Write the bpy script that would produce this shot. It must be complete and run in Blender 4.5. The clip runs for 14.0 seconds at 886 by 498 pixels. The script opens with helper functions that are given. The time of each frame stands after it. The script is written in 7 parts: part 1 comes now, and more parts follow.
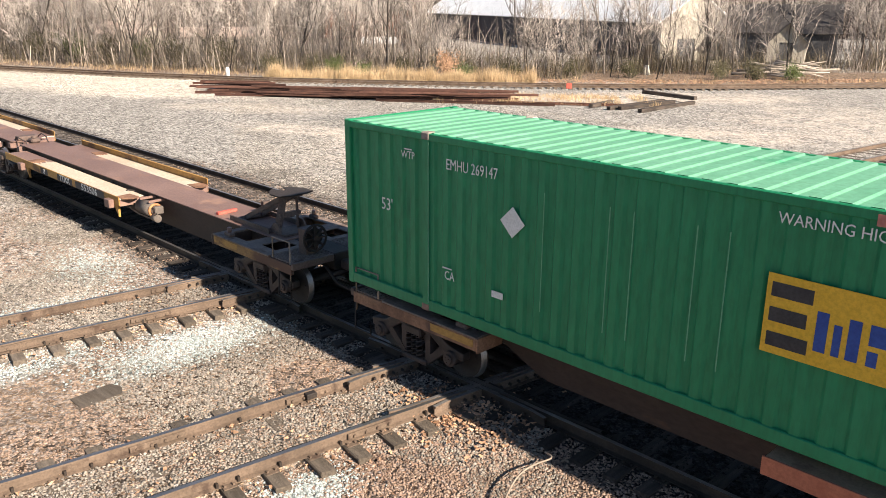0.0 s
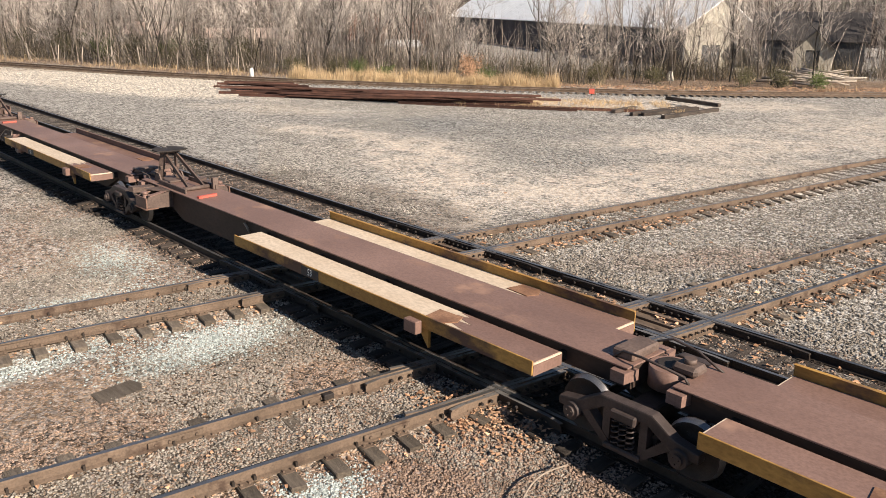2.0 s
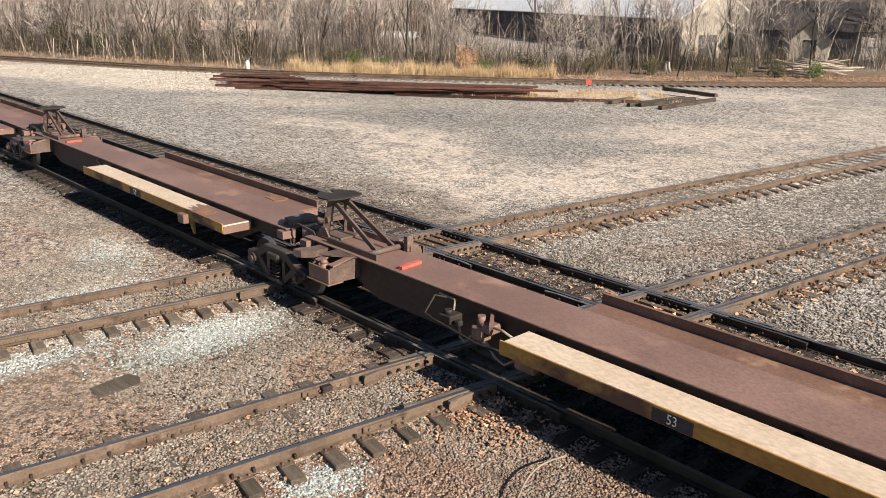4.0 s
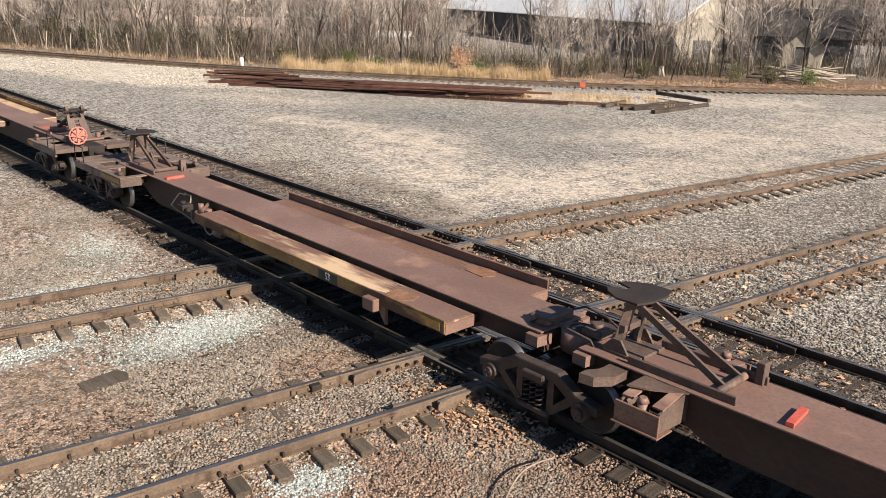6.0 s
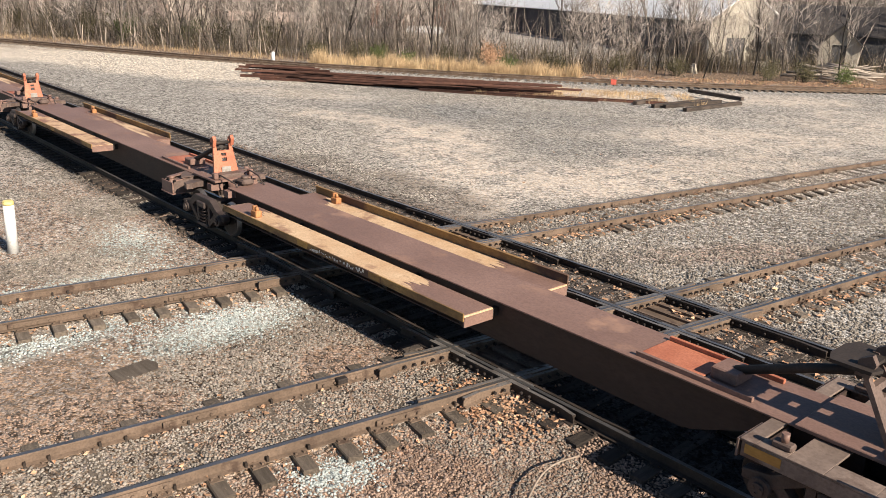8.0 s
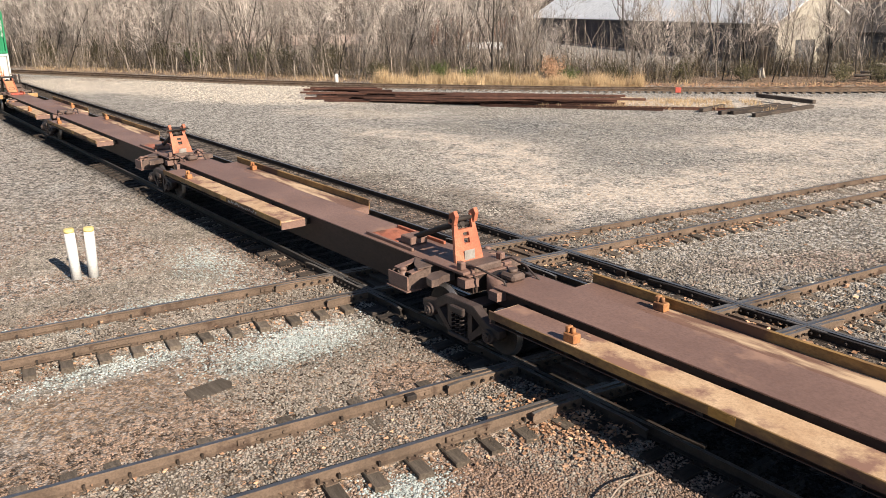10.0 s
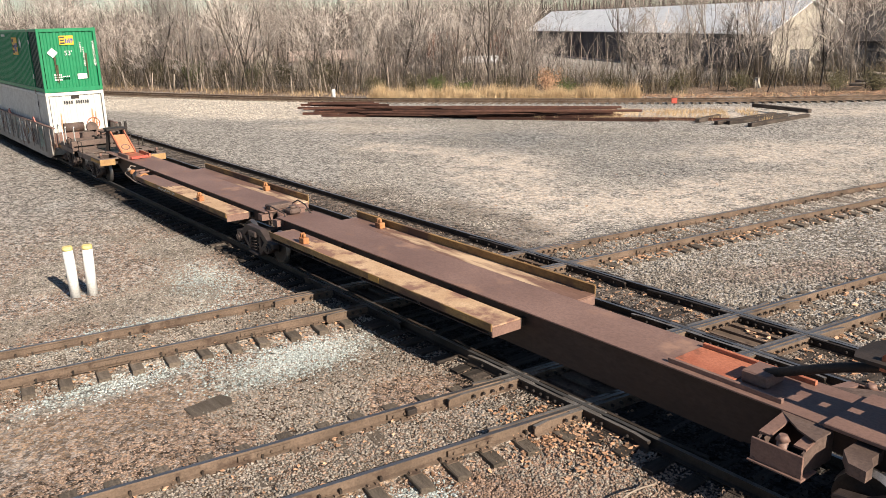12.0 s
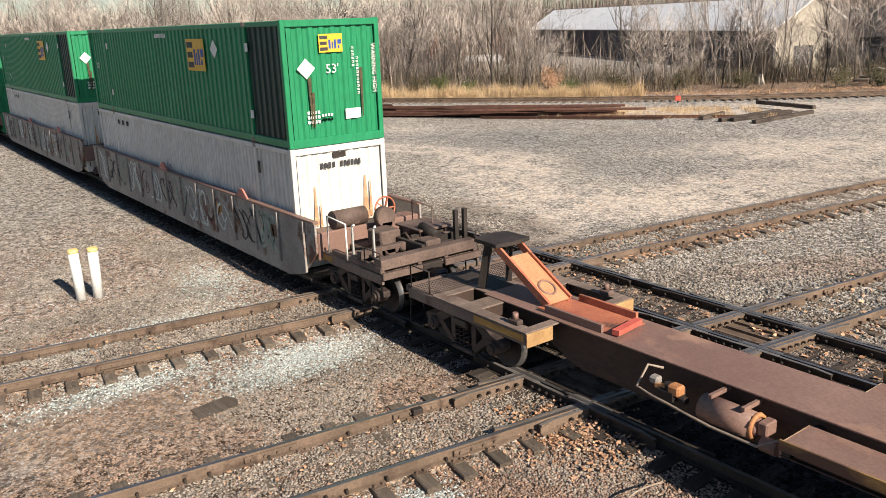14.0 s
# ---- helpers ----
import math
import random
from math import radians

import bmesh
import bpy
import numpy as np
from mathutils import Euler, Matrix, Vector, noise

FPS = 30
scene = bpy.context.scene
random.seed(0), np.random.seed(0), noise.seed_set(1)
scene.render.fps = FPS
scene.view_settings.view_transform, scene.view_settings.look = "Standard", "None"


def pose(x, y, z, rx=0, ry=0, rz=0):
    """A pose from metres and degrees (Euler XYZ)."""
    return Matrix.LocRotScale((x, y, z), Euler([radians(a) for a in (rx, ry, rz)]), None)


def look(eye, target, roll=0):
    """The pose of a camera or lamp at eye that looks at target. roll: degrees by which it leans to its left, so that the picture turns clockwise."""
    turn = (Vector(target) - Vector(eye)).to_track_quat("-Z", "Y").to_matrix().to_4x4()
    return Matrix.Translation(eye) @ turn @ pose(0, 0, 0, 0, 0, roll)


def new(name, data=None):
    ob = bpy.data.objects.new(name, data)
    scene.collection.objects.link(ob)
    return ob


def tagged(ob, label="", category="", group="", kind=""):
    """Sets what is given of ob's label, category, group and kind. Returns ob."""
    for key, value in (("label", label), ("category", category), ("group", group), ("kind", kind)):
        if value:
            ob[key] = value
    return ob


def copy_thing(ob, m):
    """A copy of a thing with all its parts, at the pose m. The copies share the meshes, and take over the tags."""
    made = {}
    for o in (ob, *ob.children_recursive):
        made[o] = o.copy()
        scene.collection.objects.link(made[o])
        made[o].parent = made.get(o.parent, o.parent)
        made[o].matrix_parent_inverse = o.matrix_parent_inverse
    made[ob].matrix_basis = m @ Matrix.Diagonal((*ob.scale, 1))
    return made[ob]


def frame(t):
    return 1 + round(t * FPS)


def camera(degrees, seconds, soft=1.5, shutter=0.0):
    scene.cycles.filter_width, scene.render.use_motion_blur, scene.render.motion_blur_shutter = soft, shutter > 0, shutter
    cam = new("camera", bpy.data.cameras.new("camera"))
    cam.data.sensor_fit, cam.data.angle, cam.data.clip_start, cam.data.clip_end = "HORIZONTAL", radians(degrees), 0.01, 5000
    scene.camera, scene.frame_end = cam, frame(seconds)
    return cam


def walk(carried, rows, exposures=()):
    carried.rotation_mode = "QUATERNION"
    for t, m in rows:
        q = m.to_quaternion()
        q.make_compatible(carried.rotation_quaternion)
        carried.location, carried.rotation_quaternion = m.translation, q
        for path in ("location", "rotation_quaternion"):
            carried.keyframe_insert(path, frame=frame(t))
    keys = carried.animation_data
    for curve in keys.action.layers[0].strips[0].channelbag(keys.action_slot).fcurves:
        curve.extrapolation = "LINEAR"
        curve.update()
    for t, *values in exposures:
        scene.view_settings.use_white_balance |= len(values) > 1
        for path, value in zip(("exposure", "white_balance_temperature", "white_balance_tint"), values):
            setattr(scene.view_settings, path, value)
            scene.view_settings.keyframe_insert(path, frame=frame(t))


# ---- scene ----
# The eye stands still over the tracks and turns by hand. z = 0 is the top of the rails;
# the train runs along +X on the line y = TY.
EYE_Z = 6.01
TY = 9.656
cam = camera(57.4, 14.0, soft=0.5)


def aim(yaw, pitch, roll):
    return pose(0, 0, EYE_Z, 90 + pitch, 0, yaw) @ pose(0, 0, 0, 0, 0, roll)


TURNS = [
    (0.0, 45.70, -17.04, 0.29), (0.5, 45.81, -17.04, 0.03), (1.0, 46.03, -17.15, 0.44), (1.5, 46.54, -17.06, 0.87),
    (2.0, 47.14, -16.82, 0.90), (2.5, 47.39, -16.93, 0.35), (3.0, 47.32, -17.19, 0.43), (3.8, 47.05, -17.35, 0.6),
    (4.7, 46.62, -17.5, 0.8), (5.5, 46.38, -17.56, 1.09), (6.0, 46.33, -17.35, 1.73), (6.5, 46.82, -17.25, 2.31),
    (7.0, 48.33, -17.49, 2.83), (7.5, 48.64, -17.66, 2.35), (8.0, 48.35, -17.70, 1.97), (8.5, 49.38, -17.51, 1.09),
    (9.0, 51.17, -17.33, 0.32), (9.2, 51.79, -17.19, 0.10), (10.0, 53.2, -16.65, -0.85), (10.7, 53.65, -16.2, -1.5),
    (11.3, 53.57, -15.99, -1.76), (11.5, 53.32, -15.87, -1.64), (12.0, 53.09, -15.72, -1.54), (12.5, 53.48, -15.89, -1.60),
    (13.0, 53.77, -15.86, -1.74), (13.5, 53.61, -15.70, -1.86), (14.0, 53.42, -15.73, -2.10)]
walk(cam, [(t, aim(a, b, c)) for t, a, b, c in TURNS], exposures=[(0.0, 1.30), (0.5, 1.07), (1.0, 0.86), (8.0, 0.85), (11.5, 0.79), (14.0, 0.80)])

# ---- light ----
SUN_EL, SUN_AZ = 31.0, 2.0      # the sun stands over +X, a little towards +Y
world = bpy.data.worlds.new("sky")
scene.world = world
world.use_nodes = True
wn = world.node_tree.nodes
sky = wn.new("ShaderNodeTexSky")
sky.sky_type = "NISHITA"
sky.sun_disc = False
sky.sun_elevation = radians(SUN_EL)
sky.sun_rotation = radians(90 - SUN_AZ)
sky.air_density, sky.dust_density, sky.ozone_density = 1.0, 0.35, 3.0
world.node_tree.links.new(sky.outputs[0], wn["Background"].inputs[0])
wn["Background"].inputs[1].default_value = 0.05
sun_data = bpy.data.lights.new("sun", "SUN")
sun_data.energy, sun_data.angle, sun_data.color = 5.0, radians(0.53), (1.0, 0.872, 0.715)
sun = new("sun", sun_data)
ce = math.cos(radians(SUN_EL))
sun_dir = Vector((ce * math.cos(radians(SUN_AZ)), ce * math.sin(radians(SUN_AZ)), math.sin(radians(SUN_EL))))
sun.matrix_world = look(sun_dir * 60, (0, 0, 0))


# ---- materials ----
def surface(name, dark, light, rough=0.8, metal=0.0, scale=3.0, fine=40.0, bump=0.3, stain=None, stain_at=0.55,
            stain_scale=1.3, stretch=(1, 1, 1), vary=0.0, island=0.0, spec=0.35, bump_dist=0.01, obj=True):
    """Two colours mixed by a coarse and a fine noise, an optional stain colour in patches, fine relief."""
    m = bpy.data.materials.new(name)
    m.use_nodes = True
    nt = m.node_tree
    n, lk = nt.nodes, nt.links.new
    b = n["Principled BSDF"]
    b.inputs["Roughness"].default_value, b.inputs["Metallic"].default_value = rough, metal
    b.inputs["Specular IOR Level"].default_value = spec
    tc = n.new("ShaderNodeTexCoord")
    mp = n.new("ShaderNodeMapping")
    mp.inputs["Scale"].default_value = stretch
    if obj:
        lk(tc.outputs["Object"], mp.inputs[0])
    else:
        geo = n.new("ShaderNodeNewGeometry")
        lk(geo.outputs["Position"], mp.inputs[0])

    def nz(s, detail=5.0):
        t = n.new("ShaderNodeTexNoise")
        t.inputs["Scale"].default_value, t.inputs["Detail"].default_value = s, detail
        t.inputs["Roughness"].default_value = 0.62
        lk(mp.outputs[0], t.inputs["Vector"])
        return t.outputs["Fac"]

    def mixc(f, a, c):
        x = n.new("ShaderNodeMix")
        x.data_type = "RGBA"
        for v, i in ((f, 0), (a, 6), (c, 7)):
            if isinstance(v, (int, float)):
                x.inputs[i].default_value = v
            elif isinstance(v, tuple):
                x.inputs[i].default_value = (*v, 1)
            else:
                lk(v, x.inputs[i])
        return x.outputs[2]

    def ramp(v, lo, hi):
        r = n.new("ShaderNodeMapRange")
        r.inputs[1].default_value, r.inputs[2].default_value = lo, hi
        lk(v, r.inputs[0])
        return r.outputs[0]

    coarse, small = nz(scale), nz(fine, 3.0)
    c = mixc(ramp(coarse, 0.32, 0.68), dark, light)
    c = mixc(ramp(small, 0.38, 0.72), c, mixc(0.55, c, tuple(0.6 * v for v in dark)))
    if stain:
        s = ramp(nz(stain_scale, 7.0), stain_at, stain_at + 0.1)
        c = mixc(s, c, stain)
        rr = n.new("ShaderNodeMapRange")
        rr.inputs[3].default_value, rr.inputs[4].default_value = rough, min(0.95, rough + 0.25)
        lk(s, rr.inputs[0])
        lk(rr.outputs[0], b.inputs["Roughness"])
    if vary or island:
        src = n.new("ShaderNodeNewGeometry").outputs["Random Per Island"] if island else n.new("ShaderNodeObjectInfo").outputs["Random"]
        amount = island or vary
        r = n.new("ShaderNodeMapRange")
        r.inputs[3].default_value, r.inputs[4].default_value = 1 - amount, 1 + amount
        lk(src, r.inputs[0])
        h = n.new("ShaderNodeHueSaturation")
        lk(c, h.inputs["Color"])
        lk(r.outputs[0], h.inputs["Value"])
        c = h.outputs[0]
    lk(c, b.inputs["Base Color"])
    if bump:
        bp = n.new("ShaderNodeBump")
        bp.inputs["Strength"].default_value, bp.inputs["Distance"].default_value = bump, bump_dist
        lk(small, bp.inputs["Height"])
        lk(bp.outputs[0], b.inputs["Normal"])
    return m


def gravel_ground():
    """Ballast and dirt: stones by Voronoi cells, zones by soft edges in plan."""
    m = bpy.data.materials.new("gravel_ground")
    m.use_nodes = True
    nt = m.node_tree
    n, lk = nt.nodes, nt.links.new
    b = n["Principled BSDF"]
    b.inputs["Roughness"].default_value, b.inputs["Specular IOR Level"].default_value = 0.95, 0.15
    pos = n.new("ShaderNodeNewGeometry").outputs["Position"]
    sep = n.new("ShaderNodeSeparateXYZ")
    lk(pos, sep.inputs[0])

    def val(v, socket):
        if isinstance(v, (int, float)):
            socket.default_value = v
        else:
            lk(v, socket)

    def mth(op, a, c=0.0, d=0.0):
        x = n.new("ShaderNodeMath")
        x.operation = op
        for i, v in enumerate((a, c, d)):
            val(v, x.inputs[i])
        return x.outputs[0]

    def nz(s, detail=4.0, rough=0.6):
        t = n.new("ShaderNodeTexNoise")
        t.inputs["Scale"].default_value, t.inputs["Detail"].default_value, t.inputs["Roughness"].default_value = s, detail, rough
        lk(pos, t.inputs["Vector"])
        return t.outputs["Fac"]

    def rng(v, lo, hi, a=0.0, c=1.0):
        r = n.new("ShaderNodeMapRange")
        r.interpolation_type = "SMOOTHSTEP"
        for i, q in enumerate((v, lo, hi, a, c)):
            val(q, r.inputs[i])
        return r.outputs[0]

    def mixc(f, a, c):
        x = n.new("ShaderNodeMix")
        x.data_type = "RGBA"
        val(f, x.inputs[0])
        for v, i in ((a, 6), (c, 7)):
            if isinstance(v, tuple):
                x.inputs[i].default_value = (*v, 1)
            else:
                lk(v, x.inputs[i])
        return x.outputs[2]

    wob = mth("MULTIPLY", mth("SUBTRACT", nz(0.35, 5.0), 0.5), 1.0)
    X, Y = sep.outputs[0], sep.outputs[1]

    def spot(cx, cy, rx, ry, turn=0.0, soft=0.5, wobble=1.6):
        """1 inside an ellipse with a ragged edge."""
        ca, sa = math.cos(radians(turn)), math.sin(radians(turn))
        dx, dy = mth("SUBTRACT", X, cx), mth("SUBTRACT", Y, cy)
        a = mth("DIVIDE", mth("ADD", mth("MULTIPLY", dx, ca), mth("MULTIPLY", dy, sa)), rx)
        c = mth("DIVIDE", mth("SUBTRACT", mth("MULTIPLY", dy, ca), mth("MULTIPLY", dx, sa)), ry)
        r = mth("SQRT", mth("ADD", mth("MULTIPLY", a, a), mth("MULTIPLY", c, c)))
        return rng(mth("ADD", r, mth("MULTIPLY", wob, wobble)), 1.0 + soft / 2, 1.0 - soft / 2)

    # stones of uneven outline: the cells' grid is bent by a fine noise
    bend = n.new("ShaderNodeTexNoise")
    bend.inputs["Scale"].default_value, bend.inputs["Detail"].default_value = 14.0, 3.0
    lk(pos, bend.inputs["Vector"])
    bent = n.new("ShaderNodeVectorMath")
    bent.operation = "MULTIPLY_ADD"
    lk(bend.outputs["Color"], bent.inputs[0])
    bent.inputs[1].default_value = (0.09, 0.09, 0.09)
    lk(pos, bent.inputs[2])
    vor = n.new("ShaderNodeTexVoronoi")
    vor.inputs["Scale"].default_value = 21.0
    lk(bent.outputs[0], vor.inputs["Vector"])
    vor2 = n.new("ShaderNodeTexVoronoi")
    vor2.inputs["Scale"].default_value = 9.0
    lk(bent.outputs[0], vor2.inputs["Vector"])
    sv = n.new("ShaderNodeSeparateColor")
    lk(vor.outputs["Color"], sv.inputs[0])
    sv2 = n.new("ShaderNodeSeparateColor")
    lk(vor2.outputs["Color"], sv2.inputs[0])
    grey = mixc(nz(0.5), (0.31, 0.288, 0.26), (0.51, 0.475, 0.435))
    brown = mixc(nz(0.8), (0.24, 0.18, 0.14), (0.41, 0.315, 0.245))
    pale = mixc(nz(1.2), (0.58, 0.495, 0.415), (0.76, 0.665, 0.57))
    blue = mixc(nz(1.5), (0.28, 0.33, 0.325), (0.42, 0.47, 0.46))
    # oily dirt with the shade under the train put into the colour
    dark = mixc(nz(1.0), (0.018, 0.016, 0.015), (0.06, 0.052, 0.046))
    # camera side: brown soil with grey patches; far side: grey ballast yard with dusty pale ground
    near = mth("MULTIPLY", mth("MULTIPLY", rng(Y, 11.0, 8.0), rng(nz(0.55, 5.0), 0.36, 0.52)), rng(X, -20.0, -16.5, 0.25, 1.0))
    c = mixc(near, grey, brown)
    mottled = rng(nz(0.9, 6.0, 0.7), 0.40, 0.54, 0.25, 1.0)

    # brown gravel on the near side of the second crossing line
    lat = mth("SUBTRACT", X, mth("MULTIPLY", mth("ADD", mth("MULTIPLY", Y, 0.1305), -10.03), 1.00868))
    bank = mth("MULTIPLY", rng(mth("ADD", lat, mth("MULTIPLY", wob, 0.8)), 0.7, 1.3), rng(Y, 9.6, 8.4))
    c = mixc(mth("MULTIPLY", bank, 0.85), c, mixc(nz(1.1), (0.20, 0.135, 0.105), (0.36, 0.25, 0.195)))
    c = mixc(mth("MULTIPLY", spot(-9.6, 19.5, 0.9, 3.2, -35, 0.9), 0.55), c, (0.36, 0.235, 0.175))
    soil = mth("MULTIPLY", spot(-13.5, 2.8, 1.4, 2.4, 6, 0.8), 0.9)
    c = mixc(soil, c, mixc(nz(2.2), (0.27, 0.195, 0.145), (0.47, 0.36, 0.275)))
    sand = mth("MULTIPLY", soil, 0.8)

    def dust(amount, *args):
        return mth("MULTIPLY", mth("MULTIPLY", spot(*args), mottled), amount)

    c = mixc(mth("MULTIPLY", spot(-10.9, 3.8, 2.4, 3.6, 0, 0.7), 0.85), c, brown)
    for amount, *args in ((0.95, -33.0, 24.2, 5.5, 1.5, 20, 0.9), (1.0, -26.5, 22.8, 6.0, 2.6, -38, 0.9), (1.0, -19.2, 20.6, 4.6, 2.6, 50, 0.9),
                          (0.9, -17.4, 16.9, 1.2, 2.0, 20, 0.9), (0.9, -17.6, 25.0, 2.0, 4.2, 10, 0.9), (0.85, -20.0, 35.5, 6.5, 3.4, 42, 0.9),
                          (0.8, -15.0, 30.0, 3.0, 5.0, 0, 0.9), (0.9, -29.0, 50.0, 9.0, 3.4, 45, 0.9),
                          (0.9, -36.5, 42.5, 6.0, 1.8, 38, 0.9), (0.7, -14.0, 47.0, 8.0, 8.0, 45, 0.9), (0.6, -44.0, 26.0, 6.0, 2.0, 25, 0.9)):
        f = dust(amount, *args)
        sand = mth("MAXIMUM", sand, f)
        c = mixc(f, c, pale)
    for args in ((-73.0, 24.0, 19.0, 7.0, 28, 0.5, 0.8), (-57.0, 25.5, 9.0, 3.4, 30, 0.9, 1.2)):
        c = mixc(mth("MULTIPLY", spot(*args), 0.92), c, (0.78, 0.69, 0.58))
    for amount, *args in ((0.6, -30.5, 30.0, 7.5, 4.0, 35, 0.9), (0.55, -22.5, 27.5, 3.0, 2.4, 30, 0.9), (0.5, -21.4, 31.3, 1.2, 1.0, 0, 0.9)):
        c = mixc(mth("MULTIPLY", spot(*args), amount), c, (0.26, 0.26, 0.255))
    c = mixc(mth("MULTIPLY", spot(-21.5, 16.2, 7.0, 1.6, 0, 0.9), 0.6), c, (0.15, 0.12, 0.095))
    for args in ((-52.0, 54.0, 46.0, 6.5, 42, 0.6), (-31.0, 72.0, 20.0, 7.0, 50, 0.6), (-95.0, 28.0, 30.0, 5.0, 24, 0.6)):
        c = mixc(mth("MULTIPLY", spot(*args), 0.85), c, (0.26, 0.18, 0.125))
    for amount, *args in ((0.9, -13.5, 6.4, 0.75, 1.7, 6, 0.6), (0.6, -14.6, 3.6, 0.5, 2.2, 6, 0.8), (0.6, -17.2, 4.6, 0.5, 3.0, 6, 0.8), (0.5, -19.6, 7.0, 1.7, 0.9, 0, 0.8), (0.7, -8.0, 5.3, 0.4, 0.5, 6, 0.8)):
        c = mixc(mth("MULTIPLY", spot(*args), amount), c, blue)
    # oil along the train's line, blackened further to hold its shade, and the line beside it
    oil = mth("MULTIPLY", rng(mth("ABSOLUTE", mth("SUBTRACT", mth("ADD", Y, mth("MULTIPLY", wob, 0.8)), TY)), 2.0, 1.05), 0.96)
    c = mixc(oil, c, dark)
    oil2 = mth("MULTIPLY", rng(mth("ABSOLUTE", mth("SUBTRACT", mth("ADD", Y, mth("MULTIPLY", wob, 1.0)), TY + 3.99)), 2.2, 0.9), 0.85)
    c = mixc(oil2, c, mixc(nz(1.3), (0.085, 0.068, 0.056), (0.20, 0.155, 0.125)))
    # every stone a tone of its own
    h = n.new("ShaderNodeHueSaturation")
    lk(c, h.inputs["Color"])
    tone = rng(mth("ADD", mth("MULTIPLY", sv.outputs[0], 0.5), mth("MULTIPLY", sv2.outputs[0], 0.5)), 0.12, 0.88, 0.2, 1.8)
    lk(mth("ADD", mth("MULTIPLY", mth("SUBTRACT", tone, 1.0), mth("SUBTRACT", 1.0, mth("MULTIPLY", sand, 0.55))), 1.0), h.inputs["Value"])
    lk(rng(sv.outputs[1], 0.0, 1.0, 0.6, 1.3), h.inputs["Saturation"])
    gap = rng(vor.outputs["Distance"], 0.25, 0.8, 1.0, 0.5)
    bury = mth("MULTIPLY", sand, 0.75)
    gap = mth("ADD", mth("MULTIPLY", gap, mth("SUBTRACT", 1.0, bury)), mth("MULTIPLY", bury, 0.86))
    g = n.new("ShaderNodeMix")
    g.data_type, g.blend_type = "RGBA", "MULTIPLY"
    g.inputs[0].default_value = 1.0
    lk(h.outputs[0], g.inputs[6])
    lk(gap, g.inputs[7])
    lk(g.outputs[2], b.inputs["Base Color"])
    bp = n.new("ShaderNodeBump")
    bp.inputs["Strength"].default_value, bp.inputs["Distance"].default_value = 0.9, 0.026
    lk(mth("MULTIPLY", vor.outputs["Distance"], -1.0), bp.inputs["Height"])
    lk(bp.outputs[0], b.inputs["Normal"])
    return m


M_GROUND = gravel_ground()
M_RAIL = surface("rusty_rail_steel", (0.10, 0.072, 0.053), (0.235, 0.168, 0.124), 0.8, 0.1, 1.2, 30, 0.3, stain=(0.08, 0.053, 0.04), stain_at=0.55, stain_scale=2.5, obj=False)
M_RAIL_DARK = surface("oily_rail_steel", (0.024, 0.020, 0.018), (0.085, 0.065, 0.053), 0.6, 0.25, 1.6, 30, 0.3, obj=False)
M_HEAD = surface("polished_rail_head", (0.22, 0.212, 0.21), (0.38, 0.365, 0.36), 0.42, 0.85, 1.0, 60, 0.05, obj=False)
M_TIE = surface("weathered_tie_wood", (0.10, 0.08, 0.062), (0.24, 0.195, 0.155), 0.9, 0, 1.5, 24, 0.8, stretch=(1, 8, 8), vary=0.35, bump_dist=0.02)
# oily wood, darkened further for the shade below the train
M_TIE_DARK = surface("oily_shaded_tie_wood", (0.028, 0.022, 0.019), (0.11, 0.086, 0.07), 0.85, 0, 1.5, 24, 0.8, stretch=(1, 8, 8), vary=0.45, bump_dist=0.02)
M_STEEL = surface("brown_car_steel", (0.185, 0.112, 0.091), (0.275, 0.172, 0.14), 0.55, 0.0, 0.5, 25, 0.15, stain=(0.32, 0.195, 0.145), stain_at=0.58, stain_scale=0.8, stretch=(0.8, 1, 1))
M_STEEL_GRIMY = surface("grimy_brown_steel", (0.075, 0.052, 0.045), (0.185, 0.13, 0.108), 0.65, 0.0, 1.3, 22, 0.25, stain=(0.27, 0.17, 0.12), stain_at=0.62, stain_scale=1.6)
SILL3 = surface("rusted_yellow_sill", (0.20, 0.115, 0.05), (0.46, 0.28, 0.10), 0.65, 0.0, 1.0, 20, 0.2, stain=(0.12, 0.07, 0.05), stain_at=0.48, stain_scale=0.9, stretch=(0.5, 1, 1))
M_CREAM_WORN = surface("heavily_rusted_cream_deck", (0.50, 0.32, 0.19), (0.68, 0.49, 0.32), 0.7, 0.0, 1.4, 26, 0.15, stain=(0.25, 0.14, 0.105), stain_at=0.495, stain_scale=1.2)
M_DECK_STREAKED = surface("maroon_deck_with_worn_ochre", (0.17, 0.095, 0.073), (0.27, 0.16, 0.12), 0.65, 0.0, 0.6, 22, 0.15, stain=(0.58, 0.42, 0.28), stain_at=0.50, stain_scale=1.0, stretch=(0.3, 1.4, 1))
P3 = surface("orange_worn_pedestal", (0.34, 0.14, 0.06), (0.52, 0.26, 0.11), 0.65, 0.0, 3.0, 25, 0.2, stain=(0.14, 0.07, 0.045), stain_at=0.55)
M_STEEL_DUSTY = surface("dusty_brown_steel", (0.145, 0.108, 0.09), (0.275, 0.208, 0.172), 0.7, 0.0, 1.2, 20, 0.2, stain=(0.11, 0.075, 0.062), stain_at=0.57, stain_scale=1.3)
M_STEEL_DARK = surface("grimy_black_steel", (0.018, 0.015, 0.014), (0.055, 0.042, 0.036), 0.7, 0.0, 1.6, 30, 0.3, stain=(0.085, 0.05, 0.034), stain_at=0.6)
M_BOGIE = surface("grimy_cast_steel", (0.038, 0.029, 0.027), (0.105, 0.078, 0.07), 0.55, 0.1, 2.5, 40, 0.4)
